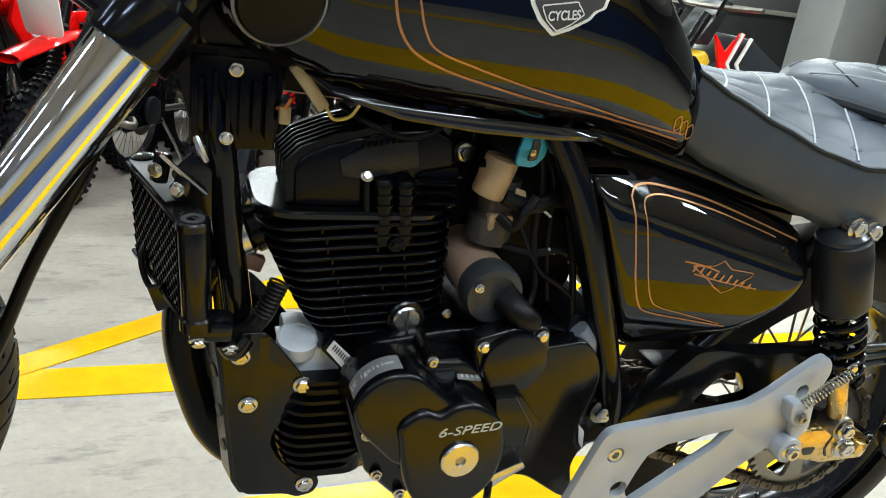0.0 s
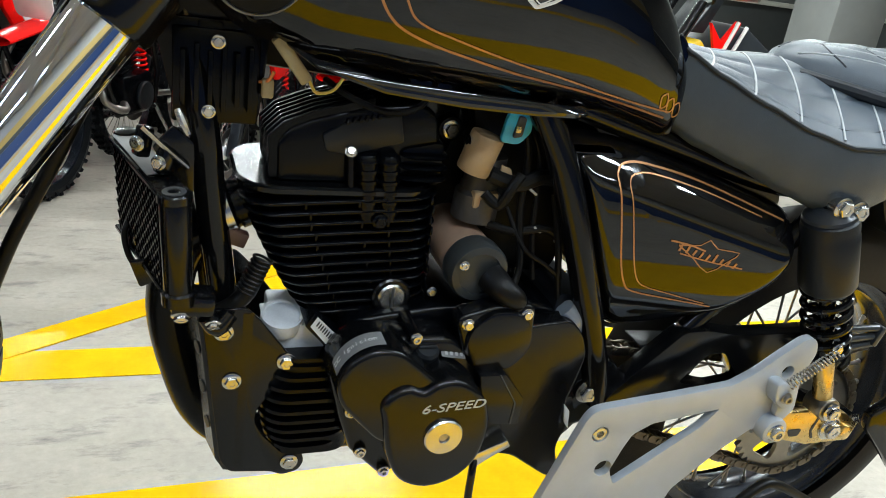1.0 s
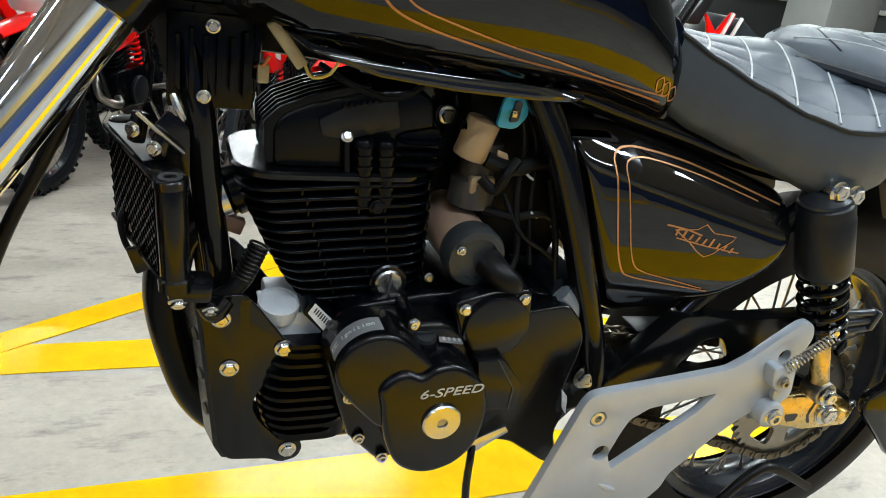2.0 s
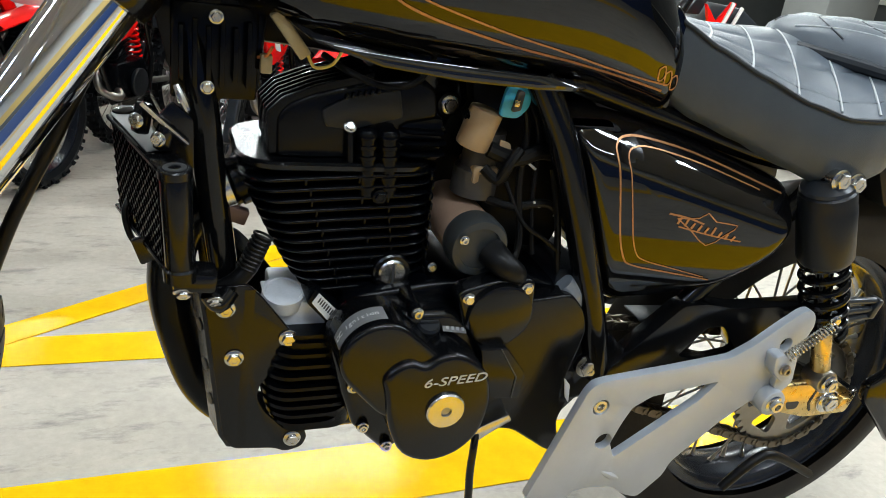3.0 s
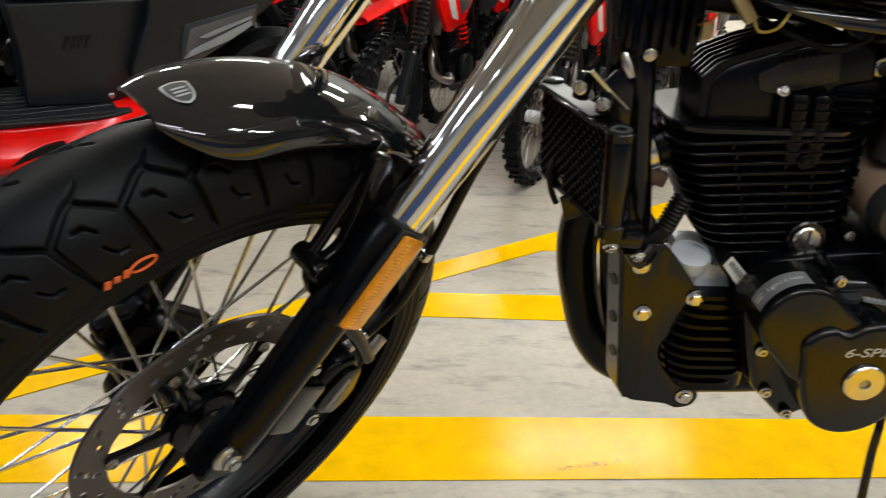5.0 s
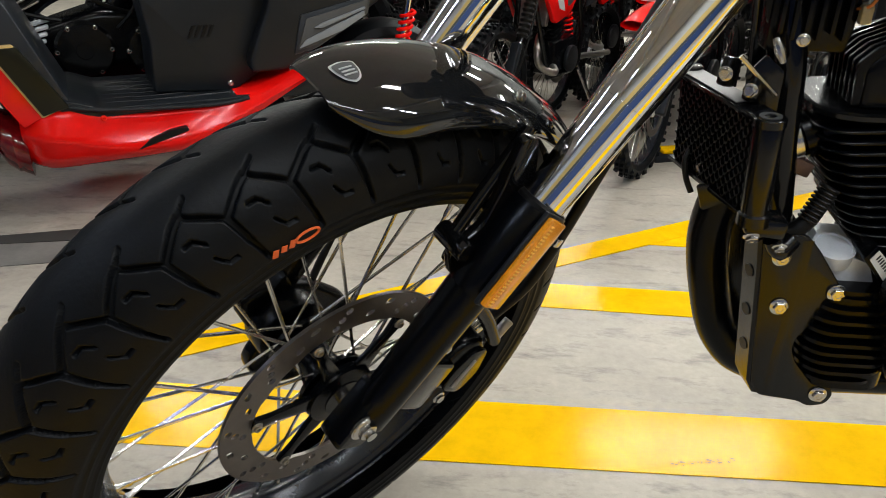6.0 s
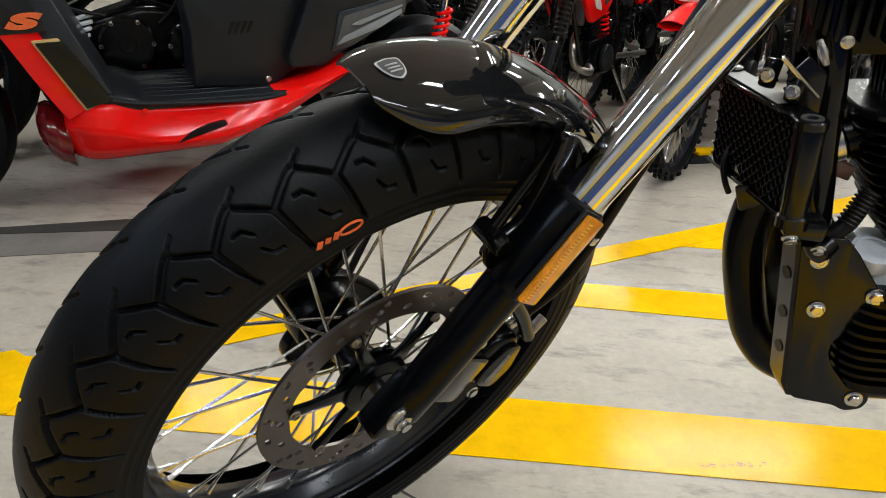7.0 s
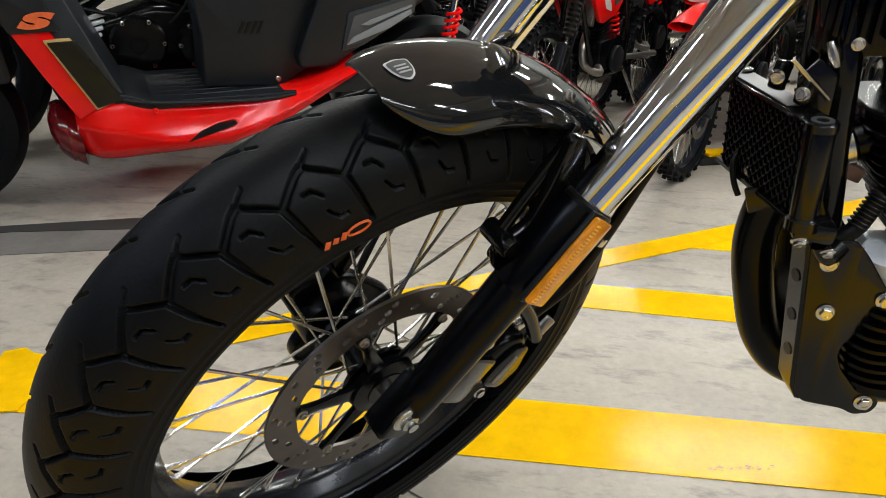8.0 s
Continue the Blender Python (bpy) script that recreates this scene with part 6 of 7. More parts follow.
# brake disc with slots and holes
disc_out = circle(0, 0, 0.1425, 72)
inner = []
for i in range(96):
    a = TAU * i / 96
    inner.append(((0.106 + 0.002 * (math.sin(6 * a) > 0.2)) * math.cos(a), (0.106 + 0.002 * (math.sin(6 * a) > 0.2)) * math.sin(a)))
holes = [inner[::-1]]
for k in range(9):
    for r, da, rr in ((0.1345, 0, 0.0044), (0.1255, 3.5, 0.0044), (0.1165, 7, 0.0044)):
        a = radians(40 * k + da)
        holes.append(circle(r * math.cos(a), r * math.sin(a), rr, 10)[::-1])
    for r, da in ((0.132, 17), (0.12, 27)):
        a0 = radians(40 * k + da)
        slot = [(r + 0.0035, a0 - 0.05), (r + 0.0035, a0 + 0.03), (r - 0.0035, a0 + 0.05), (r - 0.0035, a0 - 0.03)]
        holes.append(rounded([(q * math.cos(w), q * math.sin(w)) for q, w in slot], 0.003, 3)[::-1])
disc = part("brake_disc", prism(B(), disc_out, -0.0495, -0.0455, 0, holes=holes), M_DISC, fwheel, "drilled steel brake disc", pose(0, 0.0055, 0), 30)
for k in range(6):
    a = radians(60 * k + 20)
    m = pose(0, 0, 0, 0, -math.degrees(a), 0)
    b = prism(B(), rounded([(0.03, -0.012), (0.085, -0.007), (0.108, -0.009), (0.108, 0.009), (0.085, 0.004), (0.03, 0.012)], 0.004), -0.053, -0.046, 0.0015)
    part("disc_arm", b, M_BLACK, disc, "", m)
    part("disc_button", bolt(B(), (0.104, -0.053, 0), (0, -1, 0), 0.0045, socket=True), M_DSTEEL, disc, "", m)
part("carrier", lathe(B(), [(0.02, -0.06), (0.04, -0.056), (0.042, -0.046), (0.02, -0.045)], (0, 0, 0), (0, 1, 0), 36), M_BLACK, disc)

for sy in (-1, 1):
    y = 0.106 * sy
    b = lathe(B(), [(0, 0.2), (0.0275, 0.2), (0.031, 0.215), (0.032, 0.29), (0.03, 0.304), (0.024, 0.304), (0, 0.304)], (0, y, 0), (0, 0, 1), 40)
    lathe(b, [(0, 0.012), (0.017, 0.014), (0.0215, 0.022), (0.0225, 0.06), (0.0245, 0.205), (0, 0.21)], (0, y - 0.005 * sy, 0), (0, 0, 1), 40)
    lp("fork_slider", b, M_BLACK, "black fork slider")
    lp("fork_tube", lathe(B(), [(0, 0.3), (0.0225, 0.3), (0.0268, 0.425), (0, 0.425)], (0, y, 0), (0, 0, 1), 48), M_CHROME, "chromed fork tube")
    lp("fork_cover", lathe(B(), [(0.0266, 0.425), (0.0269, 0.4252), (0.0305, 0.59), (0.03, 0.592), (0, 0.592)], (0, y, 0), (0, 0, 1), 48), M_CHROME, "chromed fork cover")
    lp("dust_seal", lathe(B(), [(0.024, 0.3), (0.0275, 0.3), (0.0275, 0.308), (0.0245, 0.311), (0.023, 0.311)], (0, y, 0), (0, 0, 1), 40), M_RUBBER)
    lp("fork_top", lathe(B(), [(0, 0.585), (0.036, 0.585), (0.038, 0.59), (0.038, 0.63), (0.034, 0.635), (0.03, 0.64), (0.03, 0.76), (0, 0.76)], (0, y, 0), (0, 0, 1), 40), M_FRAME)
    # axle lug
    b = prism(B(), rounded([(-0.026, -0.018), (0.018, -0.014), (0.018, 0.04), (-0.02, 0.065)], 0.01), y - 0.012 * sy - 0.017, y - 0.012 * sy + 0.017, 0.005)
    lp("axle_lug", b, M_BLACK)
b = bolt(B(), (-0.012, -0.113, 0.019), (0, -1, 0), 0.0105)
lathe(b, [(0, 0), (0.0165, 0), (0.0165, 0.003), (0, 0.003)], (-0.012, -0.111, 0.019), (0, -1, 0), 28)
lathe(b, [(0, 0.008), (0.006, 0.008), (0.006, 0.014), (0, 0.014)], (-0.012, -0.113, 0.019), (0, -1, 0), 20)
lp("axle_nut", b, M_STEEL)
fp("front_axle", cyl(B(), (0, -0.1, 0), (0, 0.1, 0), 0.009), M_STEEL)
lp("lower_yoke", prism(B(), rounded([(-0.035, 0.595), (0.045, 0.595), (0.045, 0.625), (-0.035, 0.625)], 0.006), -0.12, 0.12, 0.006), M_FRAME)
lp("upper_yoke", prism(B(), rounded([(-0.035, 0.74), (0.05, 0.74), (0.05, 0.76), (-0.035, 0.76)], 0.006), -0.12, 0.12, 0.006), M_FRAME)
lp("headlamp_shell", lathe(B(), [(0, 0), (0.05, 0.005), (0.08, 0.03), (0.09, 0.07), (0.088, 0.1), (0.085, 0.105), (0, 0.11)], (-0.03, 0, 0.72), (-1, 0, -0.25), 40), M_GLOSS)
# amber side reflector
b = box(B(), (-0.018, -0.1385, 0.256), (0.031, 0.008, 0.104), 0.003)
ref = lp("side_reflector", b, M_AMBER, "long amber reflector")
part("reflector_back", box(B(), (-0.018, -0.133, 0.256), (0.036, 0.006, 0.109), 0.002), M_DPLASTIC, ref)
b = B()
for i in range(26):
    box(b, (-0.0275, -0.143, 0.209 + 0.0037 * i), (0.006, 0.0012, 0.0018))
tagged(part("reflector_ridge", b, M_AMBER2, ref), "fine moulded ridges", kind="stuff")
# mudguard carrier on the slider
b = prism(B(), rounded([(-0.045, 0.225), (-0.02, 0.2), (0.03, 0.2), (0.035, 0.29), (0.0, 0.33), (-0.03, 0.36), (-0.05, 0.355), (-0.03, 0.3), (-0.022, 0.26)], 0.008), -0.088, -0.076, 0.003)
fp("mudguard_carrier", b, M_FRAME)
fp("carrier_boss", cyl(B(), (-0.04, -0.06, 0.236), (-0.04, -0.1, 0.236), 0.011, bev=0.002), M_FRAME)
fp("carrier_boss", cyl(B(), (-0.005, -0.062, 0.212), (-0.005, -0.1, 0.212), 0.012, bev=0.002), M_FRAME)
fp("carrier_strut", tube(B(), [(-0.04, -0.075, 0.24), (-0.03, -0.07, 0.3), (-0.02, -0.066, 0.36)], 0.007, 12, smooth=4), M_FRAME)
fp("carrier_plate", prism(B(), rounded([(-0.02, 0.27), (0.0, 0.27), (0.012, 0.3), (-0.005, 0.32)], 0.004), -0.074, -0.07, 0.001), M_FRAME)

# mudguard: a curved shell round the wheel
b = B()
NA, NW = 72, 36
outer_g, inner_g = [], []
for i in range(NA + 1):
    t = i / NA
    a = radians(-23 + 58.5 * t)           # from behind the fork towards the front
    up = min(1.0, max(0.0, (math.degrees(a) + 5) / 40))
    crown_r = 0.384 + 0.003 * up
    tip_f = min(1.0, max(0.0, (math.degrees(a) - 22) / 13.5))
    width = 0.064 * (0.7 + 0.3 * min(1.0, t * 2.5)) * (1 - 0.55 * tip_f ** 3)
    depth_f = (crown_r - 0.353) * (1 - tip_f ** 2.4) + 0.008 * tip_f
    ro, ri = [], []
    for j in range(NW + 1):
        ph = radians(-88 + 176 * j / NW)
        rad = crown_r - depth_f * (1 - math.cos(ph)) ** 1.05
        y = width * math.copysign(abs(math.sin(ph)) ** 0.85, math.sin(ph))
        for lst, rr in ((ro, rad), (ri, rad - 0.0028)):
            lst.append(b.verts.new((-rr * math.sin(a), y * (1 if lst is ro else 0.97), rr * math.cos(a))))
    outer_g.append(ro)
    inner_g.append(ri)
for g in (outer_g, inner_g):
    for p, q in zip(g, g[1:]):
        for j in range(NW):
            b.faces.new((p[j], q[j], q[j + 1], p[j + 1]))
for i in range(NA):
    for j in (0, NW):
        b.faces.new((outer_g[i][j], outer_g[i + 1][j], inner_g[i + 1][j], inner_g[i][j]))
for i in (0, NA):
    for j in range(NW):
        b.faces.new((outer_g[i][j], outer_g[i][j + 1], inner_g[i][j + 1], inner_g[i][j]))
bmesh.ops.recalc_face_normals(b, faces=b.faces)
fender_tree = BVHTree.FromBMesh(b)
fender = fp("front_mudguard", b, M_CHAR, "gloss charcoal front mudguard with a small shield badge", 60)


def on_fender(a, y, lift=0.001):
    d = Vector((-math.sin(radians(a)), 0, math.cos(radians(a))))
    h = fender_tree.ray_cast(d * 0.6 + Vector((0, y, 0)), -d)
    return h[0] + h[1] * lift if h[0] else None


def on_fender_side(a, w, lift=0.001):
    d = Vector((-math.sin(radians(a)), 0, math.cos(radians(a))))
    h = fender_tree.ray_cast(d * (0.467 + w) + Vector((0, -0.2, 0)), (Vector((0, 1, 0)) - d * 0.45).normalized())
    return h[0] + h[1] * lift if h[0] else d * 0.385 + Vector((0, -0.06, 0))


def shield(scale, lift):
    b2 = B()
    outl = [(-0.5, 0.42), (0.0, 0.5), (0.5, 0.42), (0.46, 0.0), (0.3, -0.34), (0.0, -0.55), (-0.3, -0.34), (-0.46, 0.0)]
    outl = rounded(outl, 0.12, 3)
    rows = []
    for q in (0.999, 0.7, 0.4, 0.05):
        rows.append([(x * q * scale * 1.1, z * q * scale * 0.6 + 0.01) for x, z in outl])
    rings = []
    for row in rows:
        ring = []
        for u, w in row:
            p = on_fender_side(30.9 - math.degrees(u / 0.4), w - 0.004, lift)
            ring.append(b2.verts.new(p))
        rings.append(ring)
    for p, q in zip(rings, rings[1:]):
        for i in range(len(p)):
            k = (i + 1) % len(p)
            b2.faces.new((p[i], p[k], q[k], q[i]))
    b2.faces.new(rings[-1])
    return b2


part("badge", shield(0.0225, 0.0015), M_LABEL, fender, "small silver shield badge")
part("badge_field", shield(0.019, 0.0022), M_INKSHADE, fender)
for k in (-1, 0, 1):
    b2 = B()
    ps = [on_fender_side(30.9 - math.degrees(u / 0.4), 0.006 + 0.002 * k, 0.0025) for u in (-0.006, -0.002, 0.002, 0.006)]
    tube(b2, [p for p in ps if p], 0.0008, 6)
    part("badge_bar", b2, M_LABEL, fender)
part("mudguard_bolt", bolt(B(), on_fender_side(4.5, -0.019, 0.0), (0.1, -0.85, 0.5), 0.0052, socket=True), M_DSTEEL, fender)
part("mudguard_clip", box(B(), (0.085, -0.055, 0.385), (0.018, 0.018, 0.008), 0.003, (25, 12, 0)), M_STEEL, fender)

# caliper behind the left leg
b = prism(B(), rounded([(0.085, 0.06), (0.1, 0.1), (0.135, 0.112), (0.165, 0.085), (0.172, 0.052), (0.15, 0.024), (0.108, 0.03)], 0.012), -0.088, -0.034, 0.008, 3)
cal = fp("brake_caliper", b, M_BLACK, "black brake caliper")
part("caliper_bridge", prism(B(), rounded([(0.035, 0.02), (0.08, 0.015), (0.09, 0.085), (0.03, 0.09)], 0.01), -0.1, -0.06, 0.004), M_FRAME, cal)
plate = part("caliper_plate", prism(B(), rounded([(0.112, 0.034), (0.108, 0.062), (0.124, 0.096), (0.148, 0.1), (0.162, 0.06), (0.15, 0.028)], 0.01), -0.094, -0.0875, 0.002), M_SATIN, cal, "dark grey plate with a pale bar")
part("caliper_bar", prism(B(), rounded([(0.122, 0.04), (0.131, 0.084), (0.138, 0.082), (0.13, 0.038)], 0.002), -0.0955, -0.0935, 0.0004), M_LABELDK, plate)
for p in ((0.055, -0.092, 0.106), (0.047, -0.092, 0.036), (0.108, -0.096, 0.028)):
    part("caliper_bolt", bolt(B(), p, (0, -1, 0), 0.006), M_STEEL, cal)
part("caliper_arm", tube(B(), [(0.05, -0.088, 0.17), (0.1, -0.09, 0.145), (0.15, -0.09, 0.112)], 0.0085, 14, smooth=4), M_BLACK, cal)
part("hose_fitting", cyl(B(), (0.15, -0.088, 0.105), (0.158, -0.088, 0.14), 0.0065, bev=0.0015), M_DSTEEL, cal)
part("banjo", cyl(B(), (0.15, -0.06, 0.1), (0.165, -0.062, 0.125), 0.008, bev=0.001), M_STEEL, cal)
fp("brake_hose", tube(B(), [(0.05, -0.075, 0.66), (0.09, -0.085, 0.56), (0.11, -0.086, 0.45), (0.13, -0.08, 0.36), (0.162, -0.075, 0.26), (0.18, -0.07, 0.18), (0.165, -0.062, 0.12)], 0.0068, 12, smooth=8), M_RUBBER)
fp("hose_sleeve", tube(B(), [(0.05, -0.06, 0.63), (0.06, -0.065, 0.5), (0.052, -0.075, 0.42)], 0.009, 12, smooth=8), M_RUBBER)
fp("hose_clip", box(B(), (0.155, -0.075, 0.25), (0.014, 0.014, 0.012), 0.002), M_STEEL)
# speedometer cable and boss on the right
fp("speedo_drive", cyl(B(), (0.0, 0.05, 0.0), (0.0, 0.09, 0.0), 0.045, seg=36, bev=0.006), M_BLACK)
fp("axle_housing", prism(B(), rounded([(-0.075, 0.016), (-0.045, 0.045), (0.01, 0.052), (0.095, 0.03), (0.137, -0.007), (0.125, -0.07), (0.1, -0.112), (0.045, -0.12), (-0.008, -0.082), (-0.004, -0.034), (-0.035, -0.012)], 0.018), 0.078, 0.102, 0.007, 3), M_BLACK)
fp("speedo_cable", tube(B(), [(0.03, 0.09, 0.02), (0.06, 0.13, 0.12), (0.05, 0.14, 0.3), (0.03, 0.14, 0.5)], 0.005, 10, smooth=6), M_RUBBER)
lp("side_reflector", box(B(), (-0.012, 0.1435, 0.252), (0.028, 0.008, 0.104), 0.003), M_AMBER)
# orange print on the tyre's side wall, as plain slanted bars
for k in range(3):
    a = radians(90 + 46.3 + 1.5 * k)
    p = Vector((0.296 * math.cos(a), -0.0632, 0.296 * math.sin(a)))
    part("tyre_mark", box(B(), (0, 0, 0), (0.0052, 0.0006, 0.0065 if k % 2 else 0.0085), 0.0002, (0, 25, 0)), M_ORANGE, fwheel, "", Matrix.Translation(p) @ pose(0, 0, 0, 0, 90 - math.degrees(a), 0))
a = radians(90 + 43.6)
oval = [(0.0105 * math.cos(TAU * k / 28), 0.0, 0.005 * math.sin(TAU * k / 28)) for k in range(28)]
part("tyre_mark", tube(B(), oval, 0.0012, 6, closed=True), M_ORANGE, fwheel, "orange oval print", Matrix.Translation((0.296 * math.cos(a), -0.0632, 0.296 * math.sin(a))) @ pose(0, 0, 0, 0, 90 - math.degrees(a), 0))
horn = bp("horn", lathe(B(), [(0, 0), (0.03, 0.002), (0.034, 0.008), (0.037, 0.014), (0.034, 0.019), (0.02, 0.022), (0, 0.022)], (-0.238, -0.1, 0.849), (0.1, -0.9, -0.3), 40), M_GLASS, "smoky dark round horn with a clear rim")
bp("horn_rim", lathe(B(), [(0.036, 0.012), (0.0385, 0.011), (0.039, 0.016), (0.0365, 0.018), (0.036, 0.012)], (-0.238, -0.1, 0.849), (0.1, -0.9, -0.3), 40), M_LABELDK, "", horn)


# ---- the red and dark grey scooter ----
scooter = thing("scooter", pose(-1.748, 0.843, 0, 0, 0, 31), "red and dark grey scooter standing on the concrete floor", "scooter")


def sp(name, bm, material, label="", parent=None, smooth=35):
    return part(name, bm, material, parent or scooter, label, None, smooth)


def along(table, x):
    for (x0, z0), (x1, z1) in zip(table, table[1:]):
        if x <= x1:
            return z0 + (z1 - z0) * max(0.0, (x - x0) / (x1 - x0))
    return table[-1][1]


LOW = [(-0.012, 0.165), (0.0, 0.147), (0.03, 0.14), (0.102, 0.139), (0.376, 0.15), (0.46, 0.175), (0.54, 0.205), (0.76, 0.335)]
TOP = [(-0.012, 0.285), (0.06, 0.306), (0.11, 0.312), (0.15, 0.298), (0.2, 0.286), (0.3, 0.278), (0.45, 0.28), (0.6, 0.306), (0.72, 0.352), (0.76, 0.362)]
rings = []
for i in range(64):
    x = -0.012 + 0.772 * i / 63
    zb, zt = along(LOW, x), along(TOP, x)
    near_end = max(0.0, 1 - (x + 0.012) / 0.09)
    crease = 0.62 - 0.3 * math.sin(math.pi * min(1.0, max(0.0, (x - 0.02) / 0.6)))
    ring = []
    for k in range(17):
        t = k / 16
        d = abs(t - crease)
        y = 0.012 - 0.026 * max(0.0, 1 - d / 0.5) ** 1.2 + 0.035 * max(0.0, 0.22 - t) ** 1.5 / 0.1 + 0.016 * max(0.0, (t - 0.86) / 0.14) ** 2 + 0.05 * near_end ** 2
        ring.append((x, y, zb + (zt - zb) * t))
    ring += [(x, 0.38, zt), (x, 0.38, zb)]
    rings.append(ring)
skirt = sp("lower_fairing", loft(B(), rings), M_RED, "glossy red lower fairing", smooth=50)
sp("fairing_vent", prism(B(), rounded([(0.255, 0.183), (0.29, 0.208), (0.34, 0.226), (0.385, 0.232), (0.39, 0.222), (0.32, 0.202)], 0.006), -0.016, 0.01, 0.002), M_RUBBER, "black slot", skirt)
sp("fairing_screw", bolt(B(), (0.185, 0.004, 0.272), (0, -1, 0), 0.006, socket=True), M_RED, "", skirt)
fb = sp("floorboard", prism(B(), rounded([(0.085, 0.32), (0.12, 0.318), (0.18, 0.296), (0.5, 0.2925), (0.62, 0.298), (0.74, 0.332), (0.78, 0.342), (0.8, 0.33), (0.75, 0.28), (0.09, 0.27)], 0.006), 0.012, 0.385, 0.005), M_DPLASTIC, "ribbed dark grey plastic floorboard")
sp("floor_edge", tube(B(), [(0.11, 0.012, 0.305), (0.2, 0.004, 0.292), (0.45, 0.004, 0.28), (0.56, 0.008, 0.288)], 0.006, 10, smooth=6), M_DPLASTIC, "", fb)
for i in range(7):
    y = 0.06 + 0.045 * i
    sp("floor_rib", tube(B(), [(0.16, y, 0.2935), (0.22 + 0.04 * (i % 2), y + 0.01, 0.2935), (0.3, y, 0.2935), (0.52, y + 0.01, 0.2935)], 0.003, 6, smooth=4), M_DPLASTIC, "", fb)
for i in range(5):
    sp("floor_step", box(B(), (0.62 + 0.022 * i, 0.06, 0.298 + 0.004 * i), (0.008, 0.07, 0.006), 0.002, (0, -10, 0)), M_DPLASTIC, "", fb)
# leg shield
sh = sp("leg_shield", prism(B(), rounded([(-0.16, 0.62), (-0.02, 0.62), (0.015, 0.55), (0.052, 0.46), (0.118, 0.303), (0.09, 0.296), (-0.02, 0.36), (-0.1, 0.5)], 0.01), 0.03, 0.36, 0.012, 3), M_GREYPL, "grey inner leg shield")
sp("front_panel", prism(B(), rounded([(-0.19, 0.62), (-0.085, 0.62), (-0.012, 0.44), (0.068, 0.298), (0.0, 0.262), (-0.06, 0.37), (-0.125, 0.5)], 0.008), 0.012, 0.04, 0.008), M_RED, "red front panel", sh)
sp("upper_panel", prism(B(), rounded([(-0.19, 0.63), (-0.055, 0.63), (-0.008, 0.486), (-0.118, 0.483)], 0.006), 0.004, 0.03, 0.003), M_DPLASTIC, "", sh)
sp("gold_frame", prism(B(), rounded([(-0.05, 0.466), (0.012, 0.468), (0.1, 0.308), (0.045, 0.285)], 0.005), 0.005, 0.02, 0.002), M_CREAM, "gold outlined panel", sh)
sp("olive_panel", prism(B(), rounded([(-0.0415, 0.4605), (0.02, 0.4625), (0.11, 0.309), (0.048, 0.291)], 0.004), 0.001, 0.018, 0.0015), M_OLIVE, "", sh)
lettering("lettering", "S", 0.046, pose(-0.066, 0.0, 0.512, 90, 0, 0), M_ORANGE, sh, "orange letter S", 0.3, 2.7, 0.002, 0.0035)
sp("front_apron", prism(B(), rounded([(-0.36, 0.36), (-0.14, 0.34), (-0.17, 0.63), (-0.46, 0.63)], 0.03), 0.1, 0.28, 0.015), M_DPLASTIC, "black front apron")
# front wheel and red bottom cowl
wh = part("front_wheel", lathe(B(), [(0.09, -0.04), (0.15, -0.045), (0.155, -0.04), (0.155, 0.04), (0.15, 0.045), (0.09, 0.04), (0.09, -0.04)], (0, 0, 0), (0, 1, 0), 48), M_RIM, scooter, "black scooter wheel with a red rim line", pose(-0.37, 0.19, 0.232))
part("tyre", lathe(B(), [(0.155, -0.045), (0.18, -0.056), (0.21, -0.05), (0.23, -0.025), (0.232, 0), (0.23, 0.025), (0.21, 0.05), (0.18, 0.056), (0.155, 0.045)], (0, 0, 0), (0, 1, 0), 64), M_TYRE, wh)
part("rim_line", lathe(B(), [(0.15, -0.047), (0.154, -0.047), (0.154, -0.045), (0.15, -0.045), (0.15, -0.047)], (0, 0, 0), (0, 1, 0), 64), M_ORANGE, wh)
M_DRED = mat("dark_red_plastic", (0.13, 0.004, 0.006), 0.16, 0.0, 0.4, 60, 0.2, 150, coat=0.3)
sp("bottom_cowl", loft(B(), [[(-0.062 + 0.062 * t, 0.12 + 0.1 * math.cos(a) * w, 0.222 - 0.04 * t + 0.088 * math.sin(a) * w) for a in (TAU * k / 28 for k in range(28))] for t, w in ((-0.36, 0.12), (-0.3, 0.4), (-0.16, 0.66), (0.1, 0.84), (0.45, 0.9), (0.55, 0.86), (0.95, 0.86))]), M_DRED, "dark red rounded bottom cowl")
# box under the seat and rear panels
bx = sp("seat_box", prism(B(), rounded([(0.315, 0.56), (0.33, 0.44), (0.325, 0.3), (0.54, 0.288), (0.66, 0.36), (0.67, 0.56)], 0.012), 0.1, 0.34, 0.014, 3), M_DPLASTIC, "dark plastic body below the seat")
for i in range(4):
    sp("box_slot", prism(B(), [(0.428 + 0.017 * i, 0.441), (0.435 + 0.017 * i, 0.441), (0.453 + 0.017 * i, 0.474), (0.442 + 0.017 * i, 0.474)], 0.0975, 0.1), M_RUBBER, "", bx)
sp("box_screw", bolt(B(), (0.53, 0.1, 0.31), (0, -1, 0), 0.006, socket=True), M_STEEL, "", bx)
rp = sp("rear_panel", prism(B(), rounded([(0.585, 0.345), (0.68, 0.345), (0.735, 0.38), (0.8, 0.42), (0.96, 0.52), (1.05, 0.6), (1.0, 0.66), (0.65, 0.6), (0.64, 0.52), (0.58, 0.38)], 0.012), 0.045, 0.335, 0.014, 3), M_DPLASTIC, "dark grey rear side panel")
M_BLADE = mat("pale_grey_trim", (0.2, 0.215, 0.235), 0.3, 0.0, 0.1, 30)
